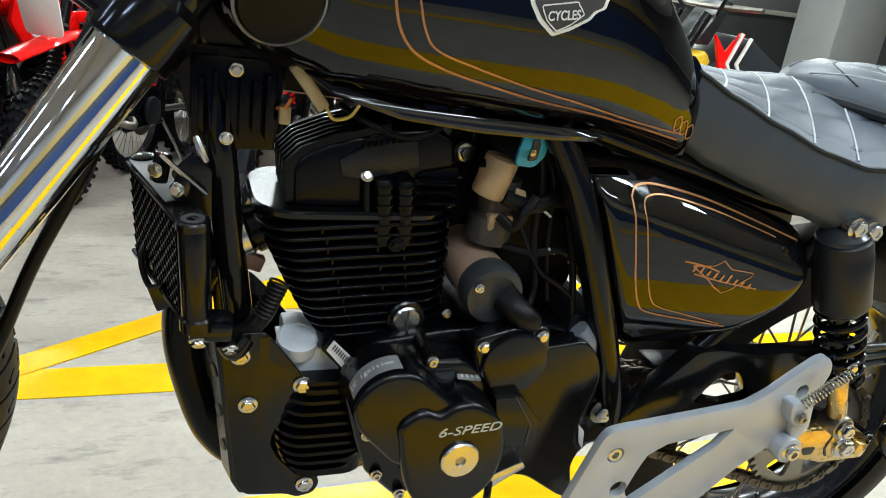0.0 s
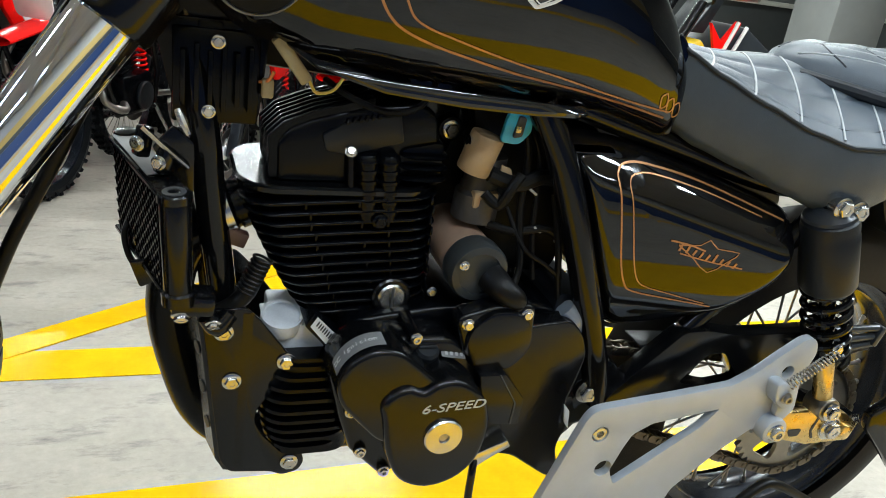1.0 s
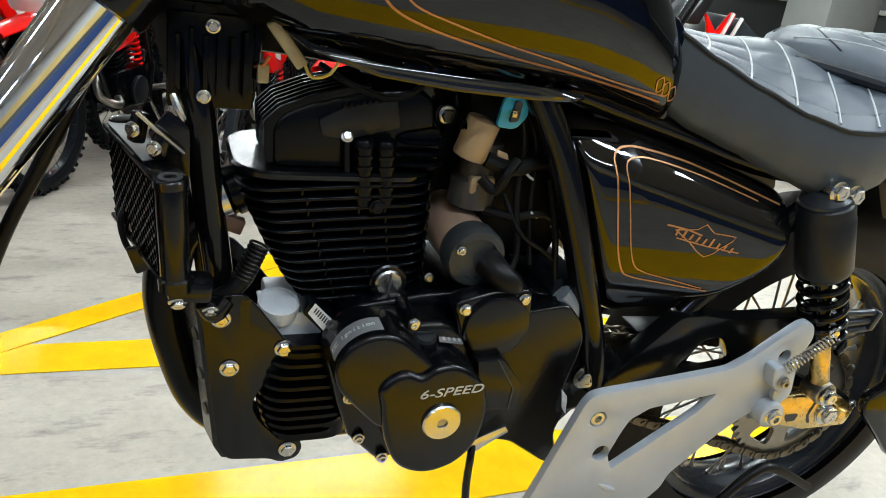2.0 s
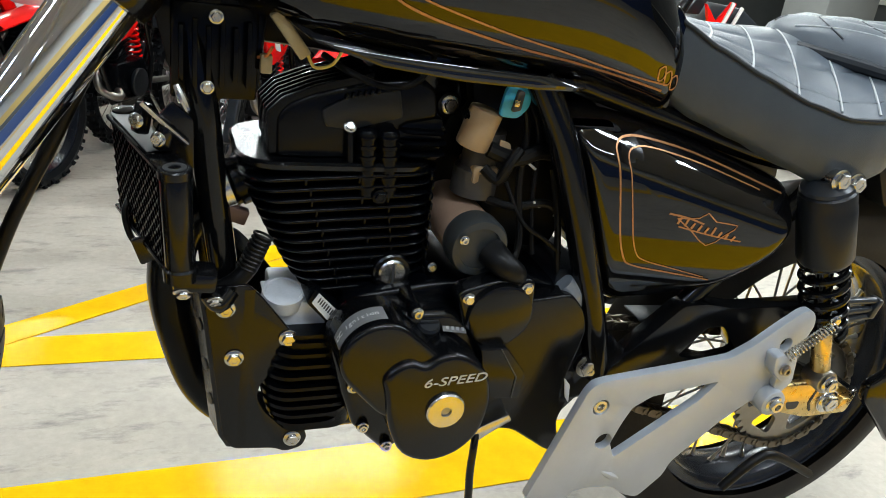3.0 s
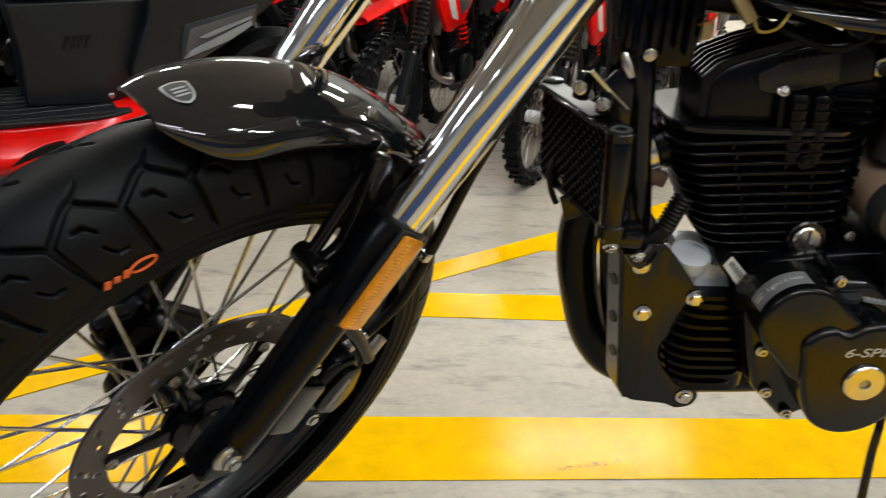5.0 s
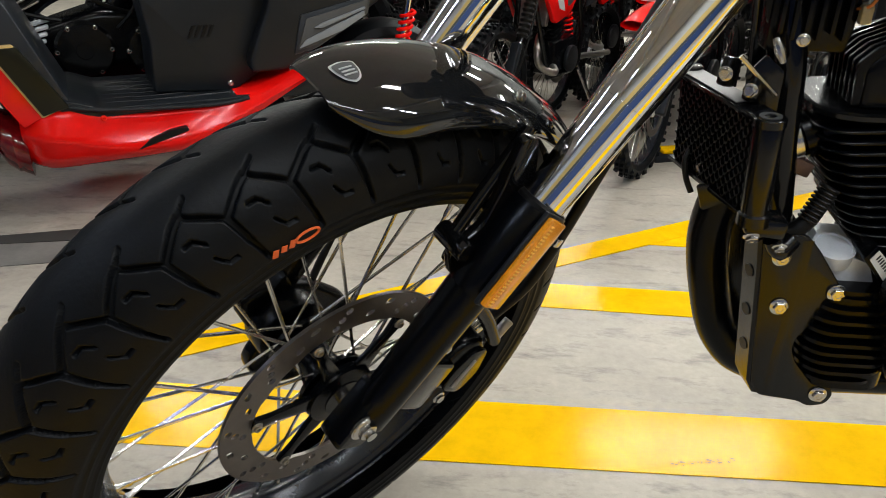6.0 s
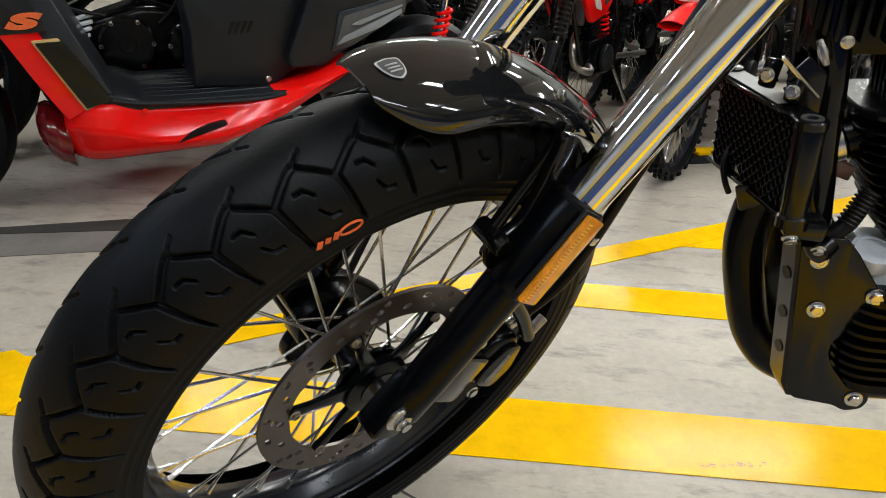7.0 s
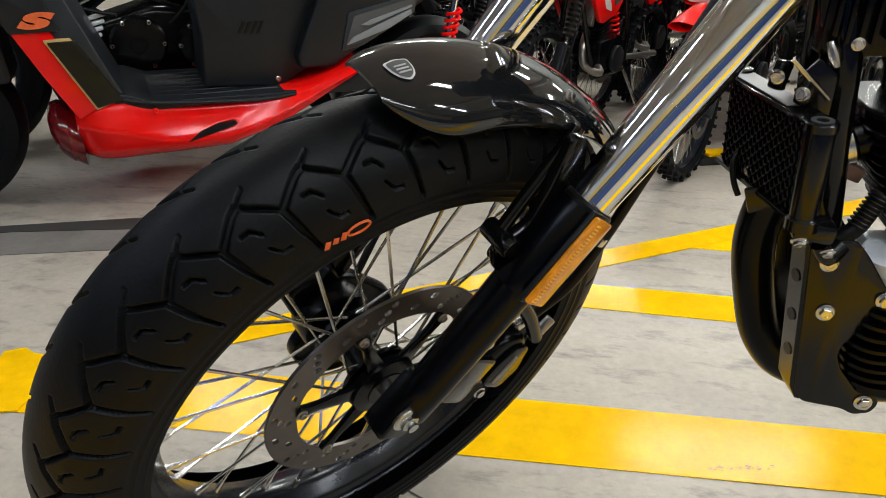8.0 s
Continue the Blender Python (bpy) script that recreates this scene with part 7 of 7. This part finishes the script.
sp("panel_border", prism(B(), rounded([(0.728, 0.494), (0.935, 0.54), (0.925, 0.488), (0.768, 0.402), (0.704, 0.388)], 0.004), 0.04, 0.05, 0.003), M_GREYPL, "", rp)
sp("panel_inset", prism(B(), rounded([(0.742, 0.484), (0.927, 0.529), (0.917, 0.494), (0.764, 0.411), (0.715, 0.4)], 0.004), 0.037, 0.05, 0.002), M_INKSHADE, "", rp)
sp("panel_blade", prism(B(), rounded([(0.718, 0.406), (0.738, 0.428), (0.911, 0.499), (0.913, 0.486), (0.847, 0.449)], 0.002), 0.031, 0.04, 0.002), M_BLADE, "pale grey blade trim", rp)
sp("panel_blade", prism(B(), rounded([(0.763, 0.46), (0.789, 0.472), (0.914, 0.51), (0.914, 0.504), (0.785, 0.458)], 0.002), 0.031, 0.04, 0.002), M_BLADE, "", rp)
sp("red_stripe", prism(B(), rounded([(0.66, 0.585), (1.0, 0.64), (1.06, 0.62), (1.0, 0.61)], 0.004), 0.04, 0.06, 0.003), M_RED, "", rp)
sp("seat", prism(B(), rounded([(0.3, 0.58), (0.34, 0.7), (0.7, 0.74), (1.2, 0.78), (1.25, 0.68), (0.9, 0.63)], 0.04), 0.06, 0.32, 0.03, 3), M_LEATHER, "dark scooter seat")
rw2 = part("rear_wheel", lathe(B(), [(0.09, -0.04), (0.15, -0.045), (0.155, 0.0), (0.15, 0.045), (0.09, 0.04), (0.09, -0.04)], (0, 0, 0), (0, 1, 0), 48), M_RIM, scooter, "", pose(1.02, 0.19, 0.226))
part("tyre", lathe(B(), [(0.15, -0.045), (0.18, -0.058), (0.205, -0.05), (0.224, -0.025), (0.226, 0), (0.224, 0.025), (0.205, 0.05), (0.18, 0.058), (0.15, 0.045)], (0, 0, 0), (0, 1, 0), 64), M_TYRE, rw2)
pts = [(1.02 + 0.02 * math.cos(TAU * i / 12) + 0.0004 * i, 0.06 + 0.02 * math.sin(TAU * i / 12), 0.33 + 0.0016 * i) for i in range(100)]
sp("shock_spring", tube(B(), pts, 0.0055, 8), M_RED, "red coil spring")
sp("shock_rod", cyl(B(), (1.02, 0.06, 0.3), (1.06, 0.06, 0.52), 0.012), M_CHROME)
sp("engine", box(B(), (0.86, 0.19, 0.26), (0.3, 0.16, 0.14), 0.03), M_DPLASTIC)


# ---- dirt bikes parked in a row behind ----
def knobby(parent, r, half, n, m):
    rim = part("wheel", lathe(B(), [(r - 0.075, -0.02), (r - 0.06, -0.024), (r - 0.065, 0), (r - 0.06, 0.024), (r - 0.075, 0.02), (r - 0.075, -0.02)], (0, 0, 0), (0, 1, 0), 56), M_RIM, parent, "black wire wheel with a knobby tyre", m)
    part("carcass", lathe(B(), [(r - 0.07, -0.026), (r - 0.045, -half * 0.95), (r - 0.02, -half * 0.8), (r - 0.012, 0), (r - 0.02, half * 0.8), (r - 0.045, half * 0.95), (r - 0.07, 0.026)], (0, 0, 0), (0, 1, 0), 64), M_TYRE, rim)
    b = B()
    for k in range(n):
        a = TAU * k / n
        for y, tilt in ((-half * 0.86, -35), (-half * 0.3, 0), (half * 0.3, 0), (half * 0.86, 35)) if k % 2 else ((-half * 0.62, -15), (0, 0), (half * 0.62, 15)):
            rr = r - 0.014 + (-0.014 if abs(tilt) > 30 else 0)
            mm = pose(0, 0, 0, 0, -math.degrees(a), 0) @ pose(rr, y, 0, 0, 0, tilt)
            bmesh.ops.create_cube(b, size=1, matrix=mm @ Matrix.Diagonal((0.026, 0.017, 0.017, 1)))
    tagged(part("tread_rubber", b, M_TYRE, rim, "", None, 0), "square rubber tread knobs", kind="stuff")
    for k in range(28):
        a = TAU * k / 28
        s = 1 if k % 2 else -1
        part("spoke", tube(B(), [(0.03 * math.cos(a + 0.8 * s), 0.02 * s, 0.03 * math.sin(a + 0.8 * s)), ((r - 0.07) * math.cos(a), 0, (r - 0.07) * math.sin(a))], 0.0018, 5), M_STEEL, rim)
    part("hub", cyl(B(), (0, -0.05, 0), (0, 0.05, 0), 0.03, bev=0.004), M_CAST, rim)
    return rim


def dirt_bike(x, y, turn):
    t = thing("dirt_bike", pose(x, y, 0, 0, 0, turn), "red and black dirt bike with knobby tyres, parked in a row", "motorcycle", "dirt bikes in a row")
    P = lambda name, bm, material, label="": part(name, bm, material, t, label)
    knobby(t, 0.335, 0.042, 44, pose(0, 0, 0.335))
    knobby(t, 0.32, 0.055, 44, pose(1.32, 0, 0.32))
    for s in (-1, 1):
        P("fork_tube", tube(B(), [(-0.005, 0.09 * s, 0.33), (0.13, 0.09 * s, 0.62)], 0.016, 14), M_STEEL)
        P("fork_upper", tube(B(), [(0.11, 0.09 * s, 0.57), (0.3, 0.09 * s, 1.0)], 0.026, 16), M_FRAME)
        P("fork_guard", prism(B(), rounded([(-0.05, 0.34), (-0.02, 0.32), (0.09, 0.56), (0.06, 0.58)], 0.01), 0.09 * s - 0.024, 0.09 * s + 0.024, 0.006), M_DPLASTIC, "black plastic fork guard")
        P("shroud", prism(B(), rounded([(0.3, 0.78), (0.42, 0.62), (0.6, 0.66), (0.78, 0.84), (0.5, 0.9), (0.34, 0.9)], 0.03), 0.13 * s, 0.1 * s, 0.008), M_RED, "red radiator shroud")
        P("number_panel", prism(B(), rounded([(0.85, 0.66), (1.1, 0.7), (1.12, 0.82), (0.86, 0.82)], 0.03), 0.11 * s, 0.095 * s, 0.006), M_DPLASTIC, "black side number panel")
        P("frame_rail", tube(B(), [(0.3, 0.03 * s, 0.86), (0.36, 0.08 * s, 0.55), (0.45, 0.09 * s, 0.33), (0.8, 0.1 * s, 0.32), (0.86, 0.09 * s, 0.5), (0.8, 0.07 * s, 0.8)], 0.015, 12, ), M_FRAME)
        P("swing_arm", tube(B(), [(0.84, 0.08 * s, 0.38), (1.32, 0.08 * s, 0.33)], 0.018, 12), M_DSTEEL)
        P("grip", tube(B(), [(0.33, 0.25 * s, 1.12), (0.36, 0.38 * s, 1.1)], 0.016, 12), M_RUBBER)
    P("front_fender", loft(B(), [[(-0.28 + 0.7 * u, 0.07 * math.sin(a) * (0.55 + 0.45 * math.sin(math.pi * min(1, u + 0.25))), 0.76 + 0.06 * math.sin(u * 2.2) + 0.02 * math.cos(a)) for a in (math.pi * (k / 12 - 0.5) * 1.9 for k in range(13))] for u in (0, 0.2, 0.4, 0.6, 0.8, 1.0)], caps=False, closed=True), M_RED, "red front fender")
    for s in (-1, 1):
        P("shroud_graphic", prism(B(), rounded([(0.36, 0.87), (0.45, 0.7), (0.52, 0.68), (0.44, 0.86)], 0.01), 0.134 * s, 0.128 * s, 0.002), M_WHITE, "white slanting graphic")
        P("shroud_graphic", prism(B(), rounded([(0.5, 0.86), (0.56, 0.7), (0.66, 0.74), (0.7, 0.82)], 0.01), 0.134 * s, 0.128 * s, 0.002), M_INKSHADE)
        P("hand_guard", prism(B(), rounded([(0.24, 1.02), (0.38, 1.06), (0.4, 1.14), (0.26, 1.16), (0.2, 1.1)], 0.03), 0.29 * s, 0.32 * s, 0.006), M_DPLASTIC, "black hand guard")
        gai = [(0, 0)]
        for k in range(11):
            gai += [(0.026, 0.026 * k), (0.034, 0.026 * k + 0.013)]
        P("fork_gaiter", lathe(B(), gai + [(0.026, 0.29), (0, 0.29)], (0.118, 0.09 * s, 0.59), (0.404, 0, 0.915), 18), M_RUBBER, "ribbed black fork gaiter")
    P("rear_spring", tube(B(), [(0.86 - 0.0006 * i + 0.035 * math.cos(TAU * i / 12), 0.035 * math.sin(TAU * i / 12), 0.45 + 0.0025 * i) for i in range(100)], 0.007, 6), M_RED, "red rear spring")
    P("radiator", box(B(), (0.4, 0.0, 0.7), (0.03, 0.2, 0.18), 0.006, (0, 20, 0)), M_DSTEEL)
    P("clutch_cable", tube(B(), [(0.34, 0.2, 1.1), (0.2, 0.16, 0.98), (0.3, 0.1, 0.8), (0.5, 0.1, 0.5)], 0.005, 8, smooth=6), M_RUBBER)
    P("handlebar", tube(B(), [(0.36, -0.38, 1.1), (0.33, -0.2, 1.13), (0.31, -0.08, 1.06), (0.31, 0.08, 1.06), (0.33, 0.2, 1.13), (0.36, 0.38, 1.1)], 0.012, 12, smooth=6), M_STEEL)
    P("number_plate", prism(B(), rounded([(-0.09, 0.86), (0.09, 0.86), (0.1, 1.05), (-0.1, 1.05)], 0.03), -0.004, 0.004, 0.002), M_WHITE, "white front plate").matrix_basis = pose(0.2, 0, 0, 0, 0, 90) @ pose(0, 0, 0, -15, 0, 0)
    P("tank_cover", loft(B(), [[(x0, w * math.cos(a), zc + h * math.sin(a)) for a in (TAU * k / 18 for k in range(18))] for x0, w, zc, h in ((0.34, 0.05, 0.86, 0.05), (0.45, 0.11, 0.86, 0.09), (0.65, 0.11, 0.86, 0.09), (0.8, 0.06, 0.86, 0.05))]), M_RED, "red tank cover")
    P("seat", prism(B(), rounded([(0.7, 0.86), (0.75, 0.92), (1.4, 0.96), (1.42, 0.9), (1.0, 0.83)], 0.03), -0.07, 0.07, 0.02), M_DPLASTIC)
    P("rear_fender", prism(B(), rounded([(1.1, 0.82), (1.75, 0.96), (1.76, 0.94), (1.3, 0.78)], 0.01), -0.08, 0.08, 0.01), M_RED)
    P("crankcase", box(B(), (0.66, 0, 0.42), (0.3, 0.2, 0.2), 0.04), M_BLACK)
    P("cylinder", box(B(), (0.58, 0, 0.58), (0.13, 0.13, 0.16), 0.02, (0, -15, 0)), M_BLACK)
    for i in range(6):
        P("fin", box(B(), (0.6 - 0.006 * i, 0, 0.53 + 0.024 * i), (0.16, 0.16, 0.006), 0.002, (0, -15, 0)), M_BLACK)
    P("cover", cyl(B(), (0.68, -0.1, 0.4), (0.68, -0.13, 0.4), 0.075, bev=0.01), M_DPLASTIC)
    P("exhaust", tube(B(), [(0.52, 0.0, 0.56), (0.42, -0.03, 0.5), (0.4, -0.06, 0.4), (0.5, -0.11, 0.36), (0.7, 0.12, 0.5), (1.2, 0.13, 0.7)], 0.02, 14, smooth=6), M_DSTEEL)
    P("brake_disc", lathe(B(), [(0.085, -0.061), (0.12, -0.061), (0.12, -0.058), (0.085, -0.058), (0.085, -0.061)], (0, 0, 0.335), (0, 1, 0), 40), M_DISC)
    P("brake_line", tube(B(), [(0.03, -0.1, 0.36), (0.1, -0.13, 0.55), (0.2, -0.13, 0.8), (0.26, -0.1, 1.0)], 0.005, 8, smooth=5), M_RUBBER)
    P("kick_stand", tube(B(), [(0.8, -0.1, 0.34), (0.85, -0.25, 0.01)], 0.009, 10), M_STEEL)
    return t


def dark_bike(x, y, turn):
    """A plain black street motorcycle, seen only low down between other things."""
    t = thing("street_motorcycle", pose(x, y, 0, 0, 0, turn), "black street motorcycle parked close behind others", "motorcycle", "black motorcycles in a row")
    P = lambda name, bm, material, label="": part(name, bm, material, t, label)
    for wx in (-0.66, 0.66):
        w = part("wheel", lathe(B(), [(0.2, -0.03), (0.215, -0.034), (0.21, 0), (0.215, 0.034), (0.2, 0.03), (0.195, 0), (0.2, -0.03)], (0, 0, 0), (0, 1, 0), 56), M_RIM, t, "black cast wheel", pose(wx, 0, 0.3))
        part("tyre", lathe(B(), [(0.212, -0.034), (0.24, -0.05), (0.275, -0.045), (0.296, -0.02), (0.3, 0), (0.296, 0.02), (0.275, 0.045), (0.24, 0.05), (0.212, 0.034)], (0, 0, 0), (0, 1, 0), 56), M_TYRE, w)
        for k in range(5):
            part("wheel_spoke", prism(B(), rounded([(0.02, -0.02), (0.2, -0.012), (0.2, 0.012), (0.02, 0.02)], 0.004, 2), -0.012, 0.012, 0.003), M_RIM, w, "", pose(0, 0, 0, 0, 72 * k, 0))
        part("hub", cyl(B(), (0, -0.05, 0), (0, 0.05, 0), 0.035, bev=0.005), M_BLACK, w)
    P("crankcase", prism(B(), rounded([(-0.24, 0.27), (0.16, 0.25), (0.22, 0.33), (0.2, 0.44), (-0.05, 0.47), (-0.22, 0.42)], 0.04), -0.12, 0.12, 0.02, 3), M_BLACK)
    for cx, cz, cr in ((-0.1, 0.36, 0.085), (0.09, 0.35, 0.075)):
        P("side_cover", lathe(B(), [(0, 0), (cr, 0), (cr, 0.02), (cr * 0.9, 0.032), (cr * 0.3, 0.034), (cr * 0.28, 0.03), (0, 0.03)], (cx, -0.118, cz), (0, -1, 0), 36), M_SATIN)
        for k in range(6):
            a = TAU * k / 6
            P("cover_screw", bolt(B(), (cx + cr * 0.88 * math.cos(a), -0.146, cz + cr * 0.88 * math.sin(a)), (0, -1, 0), 0.006, socket=True), M_STEEL)
    P("cylinder", box(B(), (-0.31, 0, 0.53), (0.13, 0.14, 0.18), 0.02, (0, -25, 0)), M_BLACK)
    for i in range(8):
        P("cooling_fin", box(B(), (-0.285 - 0.009 * i, 0, 0.46 + 0.02 * i), (0.19, 0.19, 0.006), 0.002, (0, -25, 0)), M_DSTEEL)
    P("fuel_tank", loft(B(), [[(x0, w * math.cos(a), zc + h * math.sin(a)) for a in (TAU * k / 24 for k in range(24))] for x0, w, zc, h in ((-0.4, 0.06, 0.82, 0.06), (-0.3, 0.14, 0.83, 0.11), (-0.05, 0.15, 0.83, 0.12), (0.12, 0.08, 0.8, 0.06))]), M_GLOSS)
    P("seat", prism(B(), rounded([(0.08, 0.74), (0.12, 0.8), (0.6, 0.86), (0.72, 0.84), (0.5, 0.74)], 0.03), -0.11, 0.11, 0.02), M_DPLASTIC)
    P("side_panel", prism(B(), rounded([(0.02, 0.72), (0.3, 0.72), (0.28, 0.52), (0.12, 0.5)], 0.03), -0.12, 0.12, 0.015), M_DPLASTIC)
    for s in (-1, 1):
        P("frame_tube", tube(B(), [(-0.36, 0.03 * s, 0.78), (-0.3, 0.08 * s, 0.5), (-0.24, 0.1 * s, 0.27), (0.15, 0.1 * s, 0.25), (0.24, 0.1 * s, 0.45), (0.12, 0.08 * s, 0.74)], 0.016, 12), M_FRAME)
        P("fork_leg", tube(B(), [(-0.66, 0.09 * s, 0.3), (-0.42, 0.09 * s, 0.86)], 0.022, 14), M_SATIN)
        P("swing_arm", tube(B(), [(0.22, 0.09 * s, 0.38), (0.66, 0.09 * s, 0.3)], 0.02, 12), M_FRAME)
        pts = [(0.5 - 0.0012 * i + 0.025 * math.cos(TAU * i / 12), 0.13 * s + 0.025 * math.sin(TAU * i / 12), 0.38 + 0.0025 * i) for i in range(84)]
        P("shock_spring", tube(B(), pts, 0.006, 6), M_RUBBER)
    P("exhaust_pipe", tube(B(), [(-0.24, 0.0, 0.58), (-0.33, -0.02, 0.5), (-0.32, -0.06, 0.36), (-0.2, -0.11, 0.24), (0.3, -0.14, 0.25), (0.75, -0.15, 0.36)], 0.024, 14, smooth=8), M_SATIN)
    for pts in ([(-0.3, -0.06, 0.7), (-0.2, -0.13, 0.6), (-0.05, -0.14, 0.5), (0.05, -0.13, 0.46)], [(-0.32, -0.05, 0.66), (-0.28, -0.13, 0.5), (-0.15, -0.15, 0.45)], [(0.0, -0.1, 0.62), (0.06, -0.15, 0.5), (0.0, -0.15, 0.42)]):
        P("cable", tube(B(), pts, 0.006, 8, smooth=6), M_RUBBER)
    P("carburettor", box(B(), (0.28, -0.02, 0.57), (0.1, 0.1, 0.09), 0.015), M_DSTEEL)
    for i in range(4):
        P("cover_rib", box(B(), (-0.235 + 0.006 * i, -0.128, 0.385 + 0.02 * i), (0.075, 0.022, 0.012), 0.004, (0, -14, 0)), M_CAST)
    return t


SMALL = 0.64
first = dirt_bike(-0.15, 1.46, 62)
first.scale = (SMALL, SMALL, SMALL)
for x, y, a in ((-0.62, 1.63, 62), (-0.42, 2.12, 62), (0.22, 1.45, 62), (0.62, 1.5, 60), (-0.95, 1.95, 60), (-0.05, 1.98, 64), (0.4, 2.1, 60),
                (0.02, 2.4, 62), (-0.8, 2.6, 61), (0.3, 2.75, 60), (-1.05, 3.1, 61)):
    copy_thing(first, pose(x, y, 0, 0, 0, a))


def sport_bike(x, y, turn):
    """A small faired motorcycle whose nose shows over the seat."""
    t = thing("sport_motorcycle", pose(x, y, 0, 0, 0, turn), "red, white and grey faired motorcycle parked by the wall", "motorcycle")
    P = lambda name, bm, material, label="": part(name, bm, material, t, label)
    for wx in (-0.6, 0.6):
        w = part("wheel", lathe(B(), [(0.19, -0.03), (0.205, -0.034), (0.2, 0), (0.205, 0.034), (0.19, 0.03), (0.185, 0), (0.19, -0.03)], (0, 0, 0), (0, 1, 0), 48), M_RIM, t, "black cast wheel", pose(wx, 0, 0.28))
        part("tyre", lathe(B(), [(0.2, -0.034), (0.225, -0.05), (0.26, -0.045), (0.277, -0.02), (0.28, 0), (0.277, 0.02), (0.26, 0.045), (0.225, 0.05), (0.2, 0.034)], (0, 0, 0), (0, 1, 0), 48), M_TYRE, w)
        part("hub", cyl(B(), (0, -0.05, 0), (0, 0.05, 0), 0.035, bev=0.005), M_BLACK, w)
        for k in range(5):
            part("wheel_spoke", prism(B(), rounded([(0.02, -0.02), (0.2, -0.012), (0.2, 0.012), (0.02, 0.02)], 0.004, 2), -0.012, 0.012, 0.003), M_RIM, w, "", pose(0, 0, 0, 0, 72 * k, 0))
    P("engine", box(B(), (0, 0, 0.34), (0.42, 0.24, 0.26), 0.04), M_BLACK)
    fair = P("fairing", prism(B(), rounded([(-0.3, 0.34), (-0.34, 0.55), (-0.17, 0.73), (-0.1, 0.72), (0.16, 0.58), (0.2, 0.42), (0.05, 0.3)], 0.02), -0.12, 0.12, 0.012), M_GREYPL, "grey side fairing")
    part("red_flash", prism(B(), rounded([(-0.31, 0.73), (-0.24, 0.66), (-0.18, 0.745), (-0.16, 0.74), (-0.21, 0.62), (-0.13, 0.5), (-0.2, 0.5), (-0.26, 0.61)], 0.006), -0.135, -0.118, 0.003), M_RED, fair, "red angular side flash")
    for dx in (0.0, 0.05):
        part("white_stripe", prism(B(), rounded([(-0.185 + dx, 0.745 - 0.3 * dx), (-0.17 + dx, 0.74 - 0.3 * dx), (-0.215 + dx, 0.62), (-0.13 + dx, 0.5), (-0.145 + dx, 0.5), (-0.232 + dx, 0.62)], 0.003, 2), -0.141, -0.132, 0.002), M_WHITE, fair)
    P("nose_panel", prism(B(), rounded([(-0.42, 0.62), (-0.3, 0.66), (-0.24, 0.58), (-0.3, 0.5), (-0.4, 0.54)], 0.02), -0.1, 0.1, 0.02), mat("yellow_plastic", (0.75, 0.5, 0.03), 0.2, coat=0.3), "yellow nose panel")
    P("windscreen", prism(B(), rounded([(-0.36, 0.68), (-0.24, 0.86), (-0.21, 0.85), (-0.29, 0.68)], 0.01), -0.08, 0.08, 0.01), M_DPLASTIC, "dark windscreen")
    P("seat", prism(B(), rounded([(0.05, 0.5), (0.12, 0.55), (0.5, 0.56), (0.62, 0.58), (0.5, 0.48)], 0.03), -0.1, 0.1, 0.02), M_DPLASTIC)
    for s in (-1, 1):
        P("fork_leg", tube(B(), [(-0.6, 0.09 * s, 0.28), (-0.34, 0.09 * s, 0.8)], 0.022, 14), M_SATIN)
        P("swing_arm", tube(B(), [(0.1, 0.09 * s, 0.34), (0.6, 0.09 * s, 0.28)], 0.02, 12), M_FRAME)
        P("mirror_stalk", tube(B(), [(-0.3, 0.1 * s, 0.8), (-0.34, 0.2 * s, 0.9), (-0.32, 0.26 * s, 0.92)], 0.008, 8, smooth=4), M_RUBBER)
        P("mirror", box(B(), (-0.32, 0.28 * s, 0.93), (0.03, 0.1, 0.05), 0.012, (0, 0, 15)), M_DPLASTIC)
    P("handlebar", tube(B(), [(-0.26, -0.3, 0.84), (-0.3, -0.1, 0.83), (-0.3, 0.1, 0.83), (-0.26, 0.3, 0.84)], 0.011, 10, smooth=4), M_DSTEEL)
    return t


sport_bike(2.05, 1.95, 3)
black = dark_bike(-1.82, 1.5, 31)
for x, y, a in ((-1.45, 1.95, 45), (-2.6, 1.35, 35), (-0.75, 2.95, 8), (0.3, 3.1, 6)):
    copy_thing(black, pose(x, y, 0, 0, 0, a))
# a low black and yellow block on the floor by the wheels
block = thing("floor_block", pose(-0.01, 1.66, 0, 0, 0, 20), "low black block with a yellow top on the floor", "floor block")
part("base", box(B(), (0, 0, 0.012), (0.16, 0.09, 0.024), 0.004), M_DPLASTIC, block)
part("top_pad", box(B(), (0.01, 0.0, 0.029), (0.11, 0.06, 0.01), 0.003), M_YELLOW, block)
